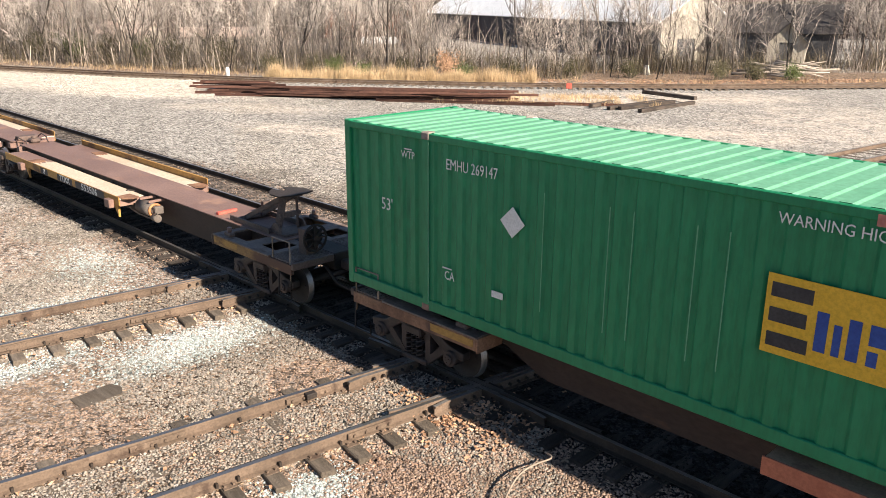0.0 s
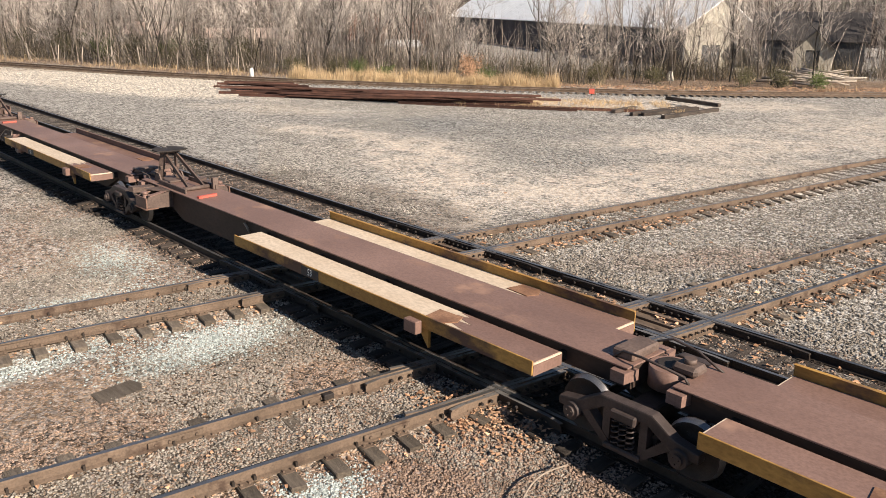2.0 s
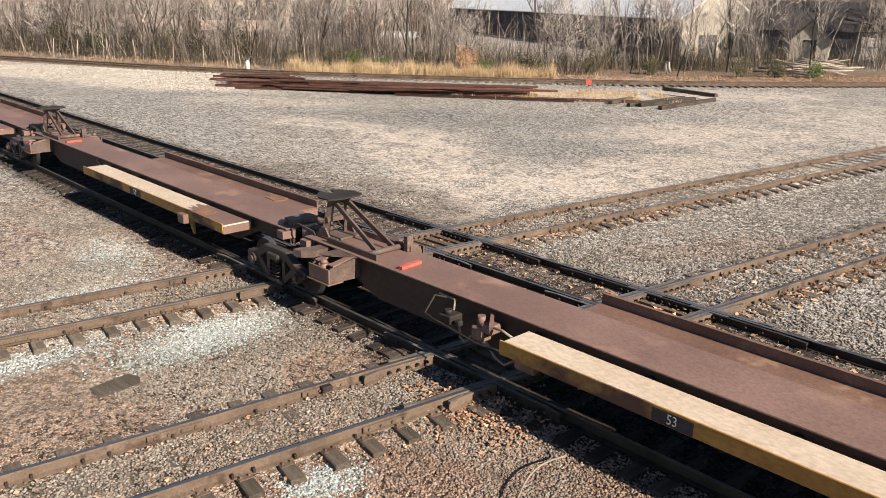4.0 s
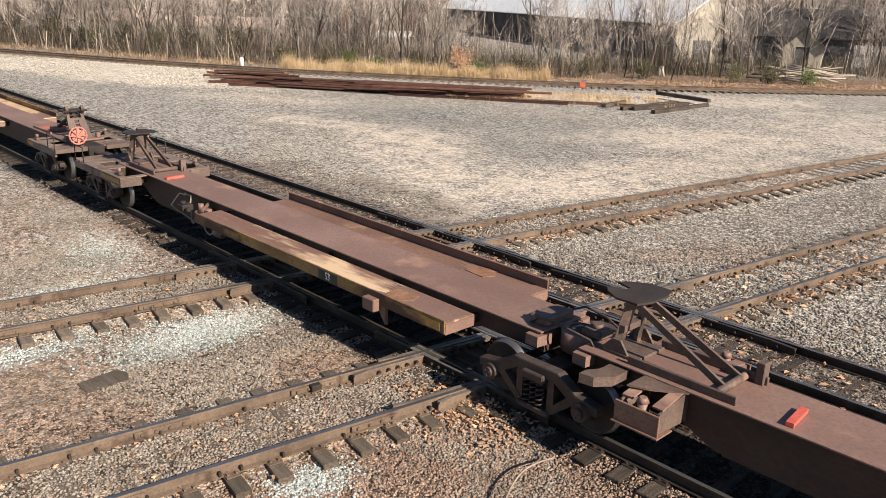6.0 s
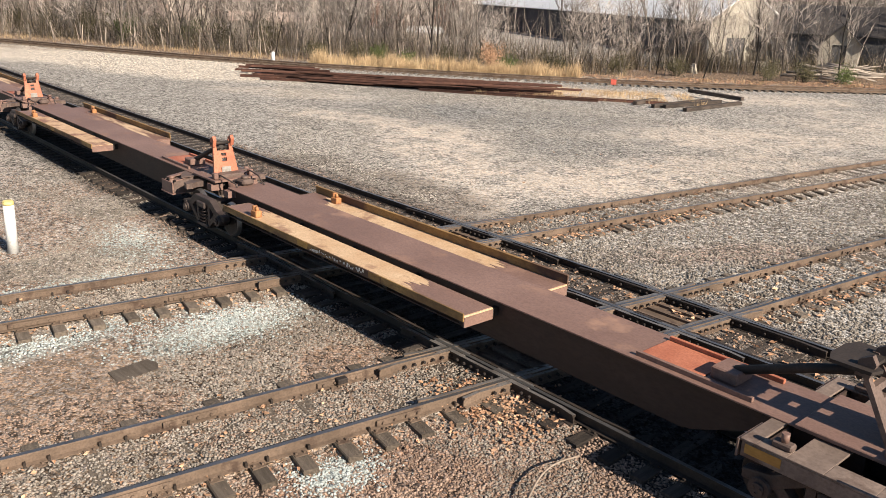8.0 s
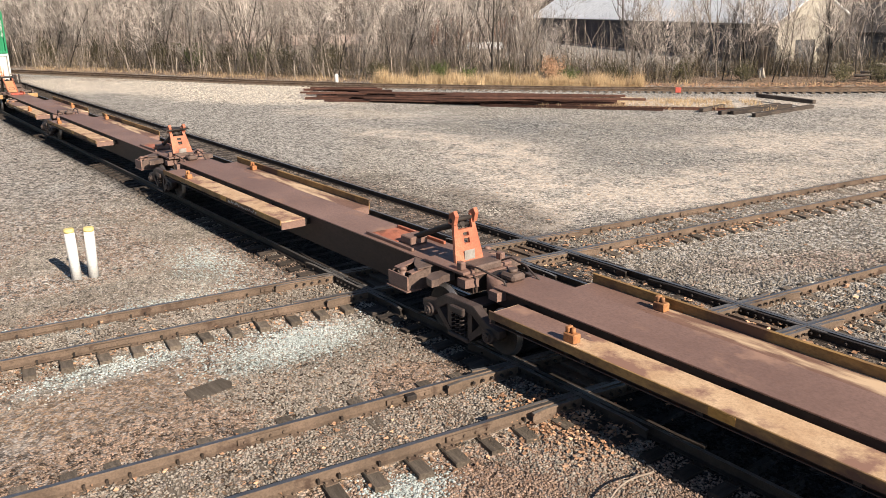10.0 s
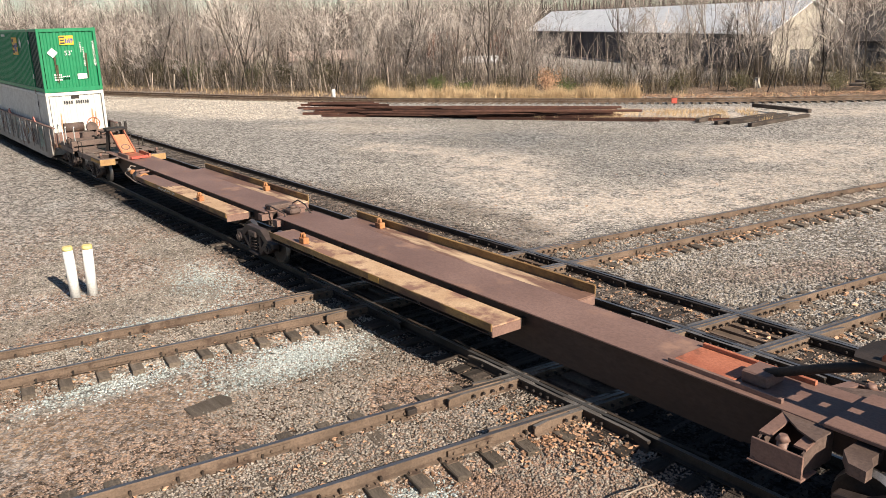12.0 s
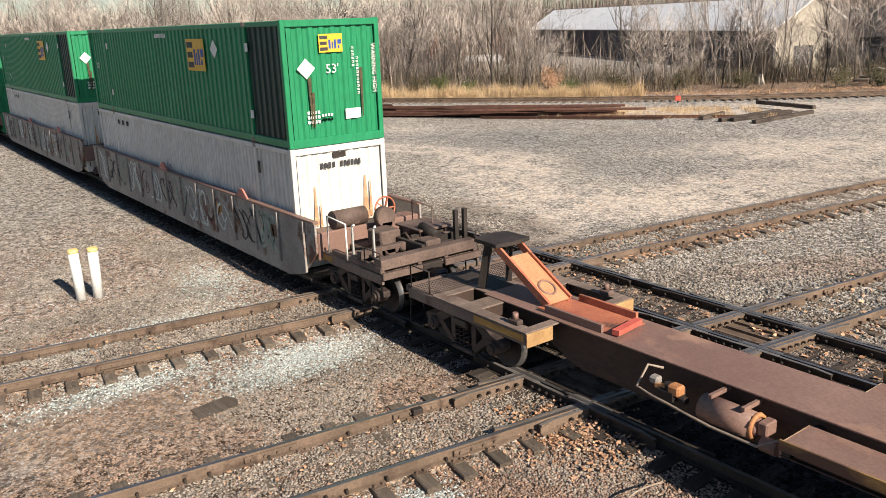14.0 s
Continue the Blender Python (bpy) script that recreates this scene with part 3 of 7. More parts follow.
def diamond(line_y, c, name_seed):
    """The bolted crossing where two lines meet: guard and easer rails, worn corner castings, base plate and bolts."""
    x0 = cross_x(c, line_y)
    t = thing("rail_crossing", "black oily rail diamond with bolted guard rails", "rail crossing", "rail diamonds of the junction", at=pose(x0, line_y, 0))
    ux = Vector((0.1305, 0.9914))     # along the crossing line
    vx = Vector((0.9914, -0.1305))    # across it
    for s in (-1, 1):
        part("guard_rail", rail_mesh(bmnew(), [(-2.9, s * 0.60), (-2.4, s * 0.65), (2.4, s * 0.65), (2.9, s * 0.60)], 0.9, 0.010), [M_RAIL_DARK, M_RAIL_DARK], t)
        part("easer_rail", rail_mesh(bmnew(), [(-2.1, s * 0.90), (-1.8, s * 0.855), (1.8, s * 0.855), (2.1, s * 0.90)], 0.9, 0.006), [M_RAIL_DARK, M_WORN], t)
        for off, reach, top in ((0.655, 2.1, M_WORN), (0.855, 1.45, M_WORN)):
            o = vx * (s * off)
            e = vx * (s * (-0.05 if off < 0.7 else 0.05))
            part("guard_rail" if off < 0.7 else "easer_rail",
                 rail_mesh(bmnew(), [tuple(o + e - ux * (reach + 0.3)), tuple(o - ux * reach), tuple(o + ux * reach), tuple(o + e + ux * (reach + 0.3))], 0.9, 0.013), [M_RAIL, top], t)
    for s in (-1, 1):
        for q in (-1, 1):
            bm = bmnew()
            cx, cy = (vx * (q * 0.7525) + ux * (s * 0.7525 + q * 0.0993)).to_tuple()
            box(bm, cx - 0.42, cx + 0.42, s * 0.7525 - 0.10, s * 0.7525 + 0.10, -0.15, -0.008, 0.012)
            part("corner_casting", bm, M_WORN, t)
            bm = bmnew()
            beam(bm, Vector((*(Vector((cx, cy)) - ux * 0.36), -0.075)), Vector((*(Vector((cx, cy)) + ux * 0.36), -0.075)), 0.21, 0.128)
            part("casting_arm", bm, M_WORN, t)
    bm = bmnew()
    box(bm, -0.62, 0.62, -0.6, 0.6, -0.172, -0.155, 0.004)
    for k in range(3):
        beam(bm, (-0.55, -0.35 + 0.35 * k, -0.13), (0.55, -0.35 + 0.35 * k, -0.13), 0.07, 0.06)
    part("base_plate", bm, M_RAIL, t, "rusty ribbed base plate")
    bm = bmnew()
    for s in (-1, 1):
        for k in range(-15, 16):
            if abs(abs(k * 0.17) - 0.76) < 0.1 or abs(k) in (8, 9, 11, 13, 14):
                continue
            for y0, y1 in ((0.61, 0.565), (0.90, 0.945)):
                if y0 > 0.8 and abs(k) > 10:
                    continue
                rod(bm, (k * 0.17, s * y0, -0.085), (k * 0.17, s * y1, -0.085), 0.027, 6)
        for k in range(-10, 11):
            if abs(abs(k * 0.19) - 0.76) < 0.1:
                continue
            for y0, y1 in ((0.615, 0.57), (0.895, 0.94)):
                if y0 > 0.8 and abs(k) > 6:
                    continue
                a, b = vx * (s * y0) + ux * (k * 0.19), vx * (s * y1) + ux * (k * 0.19)
                rod(bm, (a.x, a.y, -0.085), (b.x, b.y, -0.085), 0.027, 6)
    tagged(part("bolts", bm, M_WHEEL, t), kind="stuff")
    for k in range(-3, 4):
        share("timber", TIES[(True, (k + name_seed) % 4)], t, pose(k * 0.6 + 0.05, 0, -0.176, 0, 0, 90 + (k % 3)))
    return t


for yy in (TY, TY + 3.99):
    for i, c in enumerate((A0, B0)):
        diamond(yy, c, i)


def joint_bars():
    """Fishplates with bolts on the rails of the crossing lines."""
    t = thing("joint_bar_set", "rusty bolted fishplates on the crossing rails", "rail joint")
    rnd = random.Random(8)
    for c in (A0, B0):
        for s in (-1, 1):
            for y in (3.2 + rnd.uniform(-1, 1), 6.9 + rnd.uniform(-0.5, 0.5), 17.2, 21 + rnd.uniform(-1, 1)):
                bm = bmnew()
                for e in (-1, 1):
                    box(bm, -0.4, 0.4, e * 0.042 - 0.012, e * 0.042 + 0.012, -0.14, -0.05, 0.004)
                    for k in (-0.3, -0.1, 0.1, 0.3):
                        rod(bm, (k, e * 0.05, -0.095), (k, e * 0.085, -0.095), 0.022, 6)
                part("fishplate", bm, M_RAIL, t, at=pose(cross_x(c, y) + s * 0.7525 * 0.9914, y - s * 0.7525 * 0.1305, 0, 0, 0, 90 - 7.5))


joint_bars()
# ---- woods, buildings and yard things ----
def far_at(s, off):
    """A point off metres beyond the siding, s metres along it (0 is its middle)."""
    base = [Vector(p) for p in FAR]
    run = -sum((q - p).length for p, q in zip(base[:5], base[1:6]))
    for p, q in zip(base, base[1:]):
        L = (q - p).length
        if s <= run + L or q is base[-1]:
            d = (q - p) / L
            r = p + d * (s - run)
            return r.x - d.y * off, r.y + d.x * off, math.degrees(math.atan2(d.y, d.x))
        run += L


def faces_warehouse(x, y):
    """True where a tree would stand between the yard and the long warehouse."""
    return 27.0 < math.degrees(math.atan2(-x, y)) < 47.0


def faces_shed(x, y):
    """True for the open ground before and under the ruined shed."""
    return 19.5 < math.degrees(math.atan2(-x, y)) < 28.5 and math.hypot(x, y) < 108


def bare_tree(seed, height, spread, twigs):
    """A leafless tree: trunk and limbs of tapered tubes, and fine twigs. Returns two meshes."""
    rnd = random.Random(seed)
    tv, tf, bv, bf = [], [], [], []

    def limb(vs, fs, pts, rads, seg):
        rings = []
        for i, p in enumerate(pts):
            a, b = pts[max(0, i - 1)], pts[min(len(pts) - 1, i + 1)]
            d = (b - a).normalized()
            u = d.orthogonal().normalized()
            v = d.cross(u)
            rings.append(len(vs))
            for k in range(seg):
                an = 2 * math.pi * k / seg
                vs.append(tuple(p + (u * math.cos(an) + v * math.sin(an)) * rads[i]))
        for r, q in zip(rings, rings[1:]):
            for k in range(seg):
                fs.append((r + k, r + (k + 1) % seg, q + (k + 1) % seg, q + k))

    def grow(p, d, length, rad, level):
        n = 5 if level == 0 else 4 if level == 1 else 3
        pts, rads = [p], [rad]
        for i in range(n):
            d = (d + Vector((rnd.gauss(0, 1), rnd.gauss(0, 1), rnd.gauss(0.25, 0.6))) * (0.085 if level == 0 else 0.2)).normalized()
            pts.append(pts[-1] + d * length / n)
            rads.append(rad * (1 - (i + 1) / n * (0.75 if level < 2 else 0.9)))
        if level < 2:
            limb(tv, tf, pts, rads, 5 if level == 0 else 4)
        else:
            limb(bv, bf, pts, rads, 3)
        if level == 3:
            return
        count = (rnd.randint(10, 15), rnd.randint(5, 8), rnd.randint(3, twigs))[level]
        for _ in range(count):
            k = rnd.uniform(0.14 if level == 0 else 0.15, 1.0) * n
            i = min(n - 1, int(k))
            q = pts[i].lerp(pts[i + 1], k - i)
            ax = (pts[i + 1] - pts[i]).normalized()
            out = ax.orthogonal().normalized()
            out.rotate(Matrix.Rotation(rnd.uniform(0, 2 * math.pi), 3, ax))
            nd = (ax * rnd.uniform(0.6, 1.1) + out * spread * rnd.uniform(0.6, 1.2) + Vector((0, 0, 0.25))).normalized()
            rr = rads[i] * rnd.uniform(0.4, 0.6)
            grow(q, nd, length * (rnd.uniform(0.32, 0.55) if level == 0 else rnd.uniform(0.35, 0.6)) * (1.15 - 0.4 * k / n), max(rr, 0.017), level + 1)

    grow(Vector((0, 0, -0.1)), Vector((rnd.uniform(-0.14, 0.14), rnd.uniform(-0.14, 0.14), 1)), height, height * rnd.uniform(0.006, 0.0105), 0)
    out = []
    for nm, v, f, m in (("trunk", tv, tf, M_BARK), ("crown", bv, bf, M_TWIG)):
        me = bpy.data.meshes.new(nm)
        me.from_pydata(v, [], f)
        me.materials.append(m)
        out.append(me)
    return out


TREES = [bare_tree(20 + i, h, s, w) for i, (h, s, w) in enumerate(((9.5, 0.7, 4), (12, 0.6, 4), (10.5, 0.9, 4), (8, 0.8, 5), (13, 0.55, 3), (7, 0.7, 5), (11, 0.75, 4), (6, 0.9, 5)))]


def plant_trees():
    rnd = random.Random(5)
    protos = []
    for i, (tr, cr) in enumerate(TREES):
        t = thing("bare_tree", "leafless grey-brown tree with fine twigs at the wood's edge", "tree", "bare trees of the wood", at=pose(0, 0, GZ))
        share("trunk", tr, t, Matrix())
        share("crown", cr, t, Matrix())
        protos.append(t)
    spots = []
    for k in range(325):
        s = rnd.uniform(-95, 62)
        o = 6.5 + 34 * rnd.random() ** 1.7
        if -6 < s < 26 and o > 22:
            o = rnd.uniform(7, 20)
        if s > 26:
            o = min(o, 6.5 + (o - 6.5) * 0.35)
        x, y, a = far_at(s, o)
        if s > 17 and o < 12.5:
            x, y, a = far_at(s, o + 9.0)
        elif faces_warehouse(x, y) and o > 15:
            x, y, a = far_at(s, rnd.uniform(6.5, 15))
        sc = rnd.uniform(0.6, 1.12)
        turned = math.degrees(math.atan2(-x, y))
        if faces_warehouse(x, y):
            # open ground before the warehouse: fewer and smaller trees
            if rnd.random() < 0.15:
                continue
            sc *= rnd.uniform(0.55, 0.95)
        elif faces_shed(x, y):
            if math.hypot(x, y) > 85 or rnd.random() < 0.5:
                continue
        spots.append((x, y, rnd.uniform(0, 360), sc))
    # slim trees before the warehouse's end wall and the shed
    for k in range(9):
        b, far = radians(23.5 + k * 0.95 + rnd.uniform(-0.4, 0.4)), rnd.uniform(73, 80)
        spots.append((-math.sin(b) * far, math.cos(b) * far, rnd.uniform(0, 360), rnd.uniform(0.6, 0.85)))
    # a last row of trees behind the shed
    for k in range(46):
        b, far = radians(rnd.uniform(8, 29)), rnd.uniform(110, 140)
        spots.append((-math.sin(b) * far, math.cos(b) * far, rnd.uniform(0, 360), rnd.uniform(0.9, 1.3)))
    for k, (x, y, a, sc) in enumerate(spots):
        p = protos[k % len(protos)]
        m = pose(x, y, GZ, rnd.uniform(-5, 5), rnd.uniform(-5, 5), a)
        if k < len(protos):
            p.matrix_basis = m @ Matrix.Diagonal((sc, sc, sc, 1))
        else:
            q = copy_thing(p, m)
            q.scale = (sc, sc, sc)


def blades(name, label, category, mat, count, place, height, width, lean, seed, tuft=0.0):
    """Many thin upright blades or stems as one object."""
    rnd = random.Random(seed)
    v, f = [], []
    for _ in range(count):
        x, y, z = place(rnd)
        h = rnd.uniform(*height) * (1 + tuft * noise.noise((x * 0.9, y * 0.9, 4.0)) + 0.6 * tuft * noise.noise((x * 0.25, y * 0.25, 8.0)))
        w = rnd.uniform(*width)
        a = rnd.uniform(0, math.pi)
        dx, dy = math.cos(a) * w / 2, math.sin(a) * w / 2
        lx, ly = rnd.gauss(0, lean) * h, rnd.gauss(0, lean) * h
        n = len(v)
        v += [(x - dx, y - dy, z), (x + dx, y + dy, z), (x + dx * 0.7 + lx * 0.4, y + dy * 0.7 + ly * 0.4, z + h * 0.55), (x - dx * 0.7 + lx * 0.4, y - dy * 0.7 + ly * 0.4, z + h * 0.55), (x + lx, y + ly, z + h)]
        f += [(n, n + 1, n + 2, n + 3), (n + 3, n + 2, n + 4)]
    me = bpy.data.meshes.new(name)
    me.from_pydata(v, [], f)
    me.materials.append(mat)
    return tagged(new(name, me), label, category, kind="stuff")


def on_strip(s0, s1, o0, o1, clump=0.0, open_view=0.0, clear_shed=False):
    def pick(rnd):
        s, o = rnd.uniform(s0, s1), rnd.uniform(o0, o1)
        if clump and noise.noise((s * clump, o * clump, 1.0)) < -0.05:
            s, o = rnd.uniform(s0, s1), rnd.uniform(o0, o1)
        if s > 17 and 5.0 < o < 12.5:
            o += 8.5
        x, y, _ = far_at(s, o)
        while open_view and faces_warehouse(x, y) and math.hypot(x, y) < open_view:
            o += 20
            x, y, _ = far_at(s, o)
        if clear_shed and (faces_shed(x, y) and rnd.random() < 0.85 or faces_warehouse(x, y) and rnd.random() < 0.6):
            x, y, _ = far_at(s - 45, o)
        return x, y, GZ
    return pick


def leaf_bush(name, label, mat, x, y, r, h, count, seed):
    """A shrub: stems and many small leaves with gaps."""
    rnd = random.Random(seed)
    t = thing(name, label, "bush", at=pose(x, y, GZ))
    bm = bmnew()
    tips = []
    for k in range(14):
        a = rnd.uniform(0, 6.28)
        top = Vector((math.cos(a) * r * rnd.random(), math.sin(a) * r * rnd.random(), h * rnd.uniform(0.5, 1)))
        rod(bm, (top.x * 0.2, top.y * 0.2, -0.05), top, 0.02, 4, 0.006)
        tips.append(top)
    part("woody_base", bm, M_BARK, t)
    v, f = [], []
    for k in range(count):
        tp = rnd.choice(tips)
        c = tp * rnd.uniform(0.3, 1.0) + Vector((rnd.gauss(0, 0.25), rnd.gauss(0, 0.25), rnd.gauss(0, 0.22)))
        c.z = max(c.z, 0.05)
        u = Vector((rnd.gauss(0, 1), rnd.gauss(0, 1), rnd.gauss(0, 1))).normalized() * rnd.uniform(0.04, 0.09)
        w = u.orthogonal().normalized() * u.length * 0.6
        n = len(v)
        v += [tuple(c - u), tuple(c + w), tuple(c + u), tuple(c - w)]
        f.append((n, n + 1, n + 2, n + 3))
    me = bpy.data.meshes.new("foliage")
    me.from_pydata(v, [], f)
    me.materials.append(mat)
    share("foliage", me, t, Matrix())


M_TWIG_DARK = surface("dark_thicket_stems", (0.11, 0.09, 0.075), (0.50, 0.42, 0.365), 0.9, 0, 0.3, 3, 0.0, island=0.95)


def make_woods():
    plant_trees()
    blades("brush", "tangled brown undergrowth along the wood", "undergrowth", M_BRUSH, 26000, on_strip(-100, 62, 6.0, 24, 0.12), (0.4, 2.4), (0.012, 0.035), 0.42, 31, 0.9)
    blades("thicket", "tangle of thin bare stems in the wood", "undergrowth", M_TWIG_DARK, 11000, on_strip(-100, 62, 6.5, 26, 0.1, 0, True), (1.0, 4.2), (0.016, 0.045), 0.85, 37, 0.8)
    blades("saplings", "thin bare saplings along the wood", "undergrowth", M_TWIG_DARK, 2600, on_strip(-100, 62, 5.5, 30, 0, 0, True), (1.5, 6.5), (0.03, 0.07), 0.2, 32)
    blades("far_woods", "bare woods behind the buildings", "woods", M_WOODS, 20000, on_strip(-130, 75, 48, 110, 0, 190), (2, 10.5), (0.03, 0.13), 0.1, 33)
    def on_hill(rnd):
        b, far = radians(rnd.uniform(2, 84)), rnd.uniform(165, 250)
        return -math.sin(b) * far, math.cos(b) * far, GZ
    blades("distant_woods", "distant bare woods on the horizon", "woods", M_WOODS, 16000, on_hill, (5, 12.5), (0.12, 0.5), 0.1, 38, 0.35)
    blades("dry_grass", "tall straw-coloured dry grass beside the siding", "grass", M_GRASS, 15000, on_strip(-10.5, 13.0, 2.4, 4.6, 0.5), (0.35, 1.05), (0.008, 0.022), 0.24, 34, 0.9)
    blades("sparse_grass", "sparse dry grass beside the siding", "grass", M_GRASS, 5000, on_strip(-60, 60, 3.0, 8.0, 0.3), (0.15, 0.5), (0.01, 0.03), 0.3, 35, 0.9)
    blades("yard_grass", "low dry grass beside the piled rails", "grass", M_GRASS, 5000, on_strip(7, 19.5, -11.5, -6.0, 0.25), (0.12, 0.4), (0.01, 0.025), 0.3, 36)
    for s, o, r, h, n, mat, lab in ((-4.8, 5.6, 1.0, 1.6, 1200, M_LEAF_GREEN, "green bush at the wood's edge"), (-2.3, 5.4, 0.9, 1.2, 900, M_LEAF_GREEN, "green bush at the wood's edge"),
                                    (6.8, 5.4, 1.0, 1.2, 900, M_LEAF_GREEN, "green bush at the wood's edge"), (5.2, 6.2, 1.1, 2.6, 1500, M_LEAF, "russet-leaved bush at the wood's edge"),
                                    (36, 6.2, 1.2, 1.4, 1000, M_LEAF_GREEN, "green bush at the wood's edge"), (-38, 9, 2.2, 3.2, 2200, M_LEAF_GREEN, "dull green bush among trees"), (-30, 10, 2.0, 3.0, 1800, M_LEAF_GREEN, "dull green bush among trees"),
                                    *[(q, 7.5 + (q * 7) % 5, 2.2, 3.4, 1500, M_LEAF_DULL, "brown-green bush among trees") for q in (-74, -68, -62, -56, -51, -46, -42, -34, -26, -19)],
                                    *[(q, 6.6 + (q * 5) % 3, 1.5, 1.6, 900, M_LEAF_DULL, "brown-green bush among trees") for q in (-12, -8, 1, 11, 16, 22, 30, 33)]):
        x, y, _ = far_at(s, o)
        leaf_bush("bush", lab, mat, x, y, r, h, n, int(s * 10) + 7)


def building(name, label, x, y, turn, length, depth, eave, ridge, wall, roof, openings=(), overhang=0.4, end_wall=None):
    """A gabled house: walls of boards with openings cut as recesses, and a pitched roof. Length runs along local x."""
    t = thing(name, label, "building", at=pose(x, y, GZ, 0, 0, turn))
    th = 0.25

    def wall_with(holes, length_, h, nm, at, paint=None):
        bm_ = bmnew()
        xs = sorted({0.0, length_, *[q for o in holes for q in (o[0], o[1])]})
        zs = sorted({0.0, h, *[q for o in holes for q in (o[2], o[3])]})
        grid = {(x_, z_): bm_.verts.new((x_, 0, z_)) for x_ in xs for z_ in zs}
        cells = []
        for x0, x1 in zip(xs, xs[1:]):
            for z0, z1 in zip(zs, zs[1:]):
                if not any(o[0] <= x0 and x1 <= o[1] and o[2] <= z0 and z1 <= o[3] for o in holes):
                    cells.append(bm_.faces.new([grid[q] for q in ((x0, z0), (x1, z0), (x1, z1), (x0, z1))]))
        ext = bmesh.ops.extrude_face_region(bm_, geom=cells, use_keep_orig=True)
        for g in ext["geom"]:
            if isinstance(g, bmesh.types.BMVert):
                g.co.y += th
        bmesh.ops.delete(bm_, geom=[g for g in bm_.verts if not g.link_faces], context="VERTS")
        bmesh.ops.recalc_face_normals(bm_, faces=bm_.faces)
        part("wall", bm_, paint or wall, t, at=at)
        for o in holes:
            b2 = bmnew()
            box(b2, o[0], o[1], 0.12, 0.18, o[2], o[3])
            part("window", b2, M_WALL_GREY, t, "dark opening", at=at)

    wall_with([o[1:] for o in openings if o[0] == "front"], length, eave, "front", pose(0, 0, 0))
    wall_with([], length, eave, "back", pose(0, depth - th, 0))
    for xx in (th, length):
        side = [o[1:] for o in openings if o[0] == "end" and xx == length]
        wall_with(side, depth - 2 * th, eave, "end", pose(xx, th, 0, 0, 0, 90), end_wall)
        bm = bmnew()
        v = [bm.verts.new(p) for p in ((xx - th, 0, eave), (xx - th, depth, eave), (xx - th, depth / 2, ridge - 0.05), (xx, 0, eave), (xx, depth, eave), (xx, depth / 2, ridge - 0.05))]
        for q in ((0, 1, 2), (5, 4, 3), (0, 3, 4, 1), (1, 4, 5, 2), (2, 5, 3, 0)):
            bm.faces.new([v[i] for i in q])
        part("gable", bm, end_wall or wall, t)
    for s in (0, 1):
        bm = bmnew()
        y0, y1 = (-overhang, depth / 2) if s == 0 else (depth + overhang, depth / 2)
        k = (ridge - eave) / (depth / 2)
        z0 = eave - overhang * k
        n = max(4, int(length / 0.6))
        rows = []
        for i in range(n + 1):
            for lift in ((0.0, 0.03) if i % 2 else (0.03, 0.0)):
                x0 = -0.4 + (length + 0.8) * i / n + (0.02 if len(rows) % 2 else 0.0)
                rows.append([bm.verts.new(p) for p in ((x0, y0, z0 + lift), (x0, y1, ridge + lift), (x0, y1, ridge - 0.1), (x0, y0, z0 - 0.1))])
        for p, q in zip(rows, rows[1:]):
            for k in range(4):
                bm.faces.new((p[k], p[(k + 1) % 4], q[(k + 1) % 4], q[k]))
        bm.faces.new(rows[0])
        bm.faces.new(rows[-1][::-1])
        bmesh.ops.recalc_face_normals(bm, faces=bm.faces)
        part("roof", bm, roof, t)
    return t


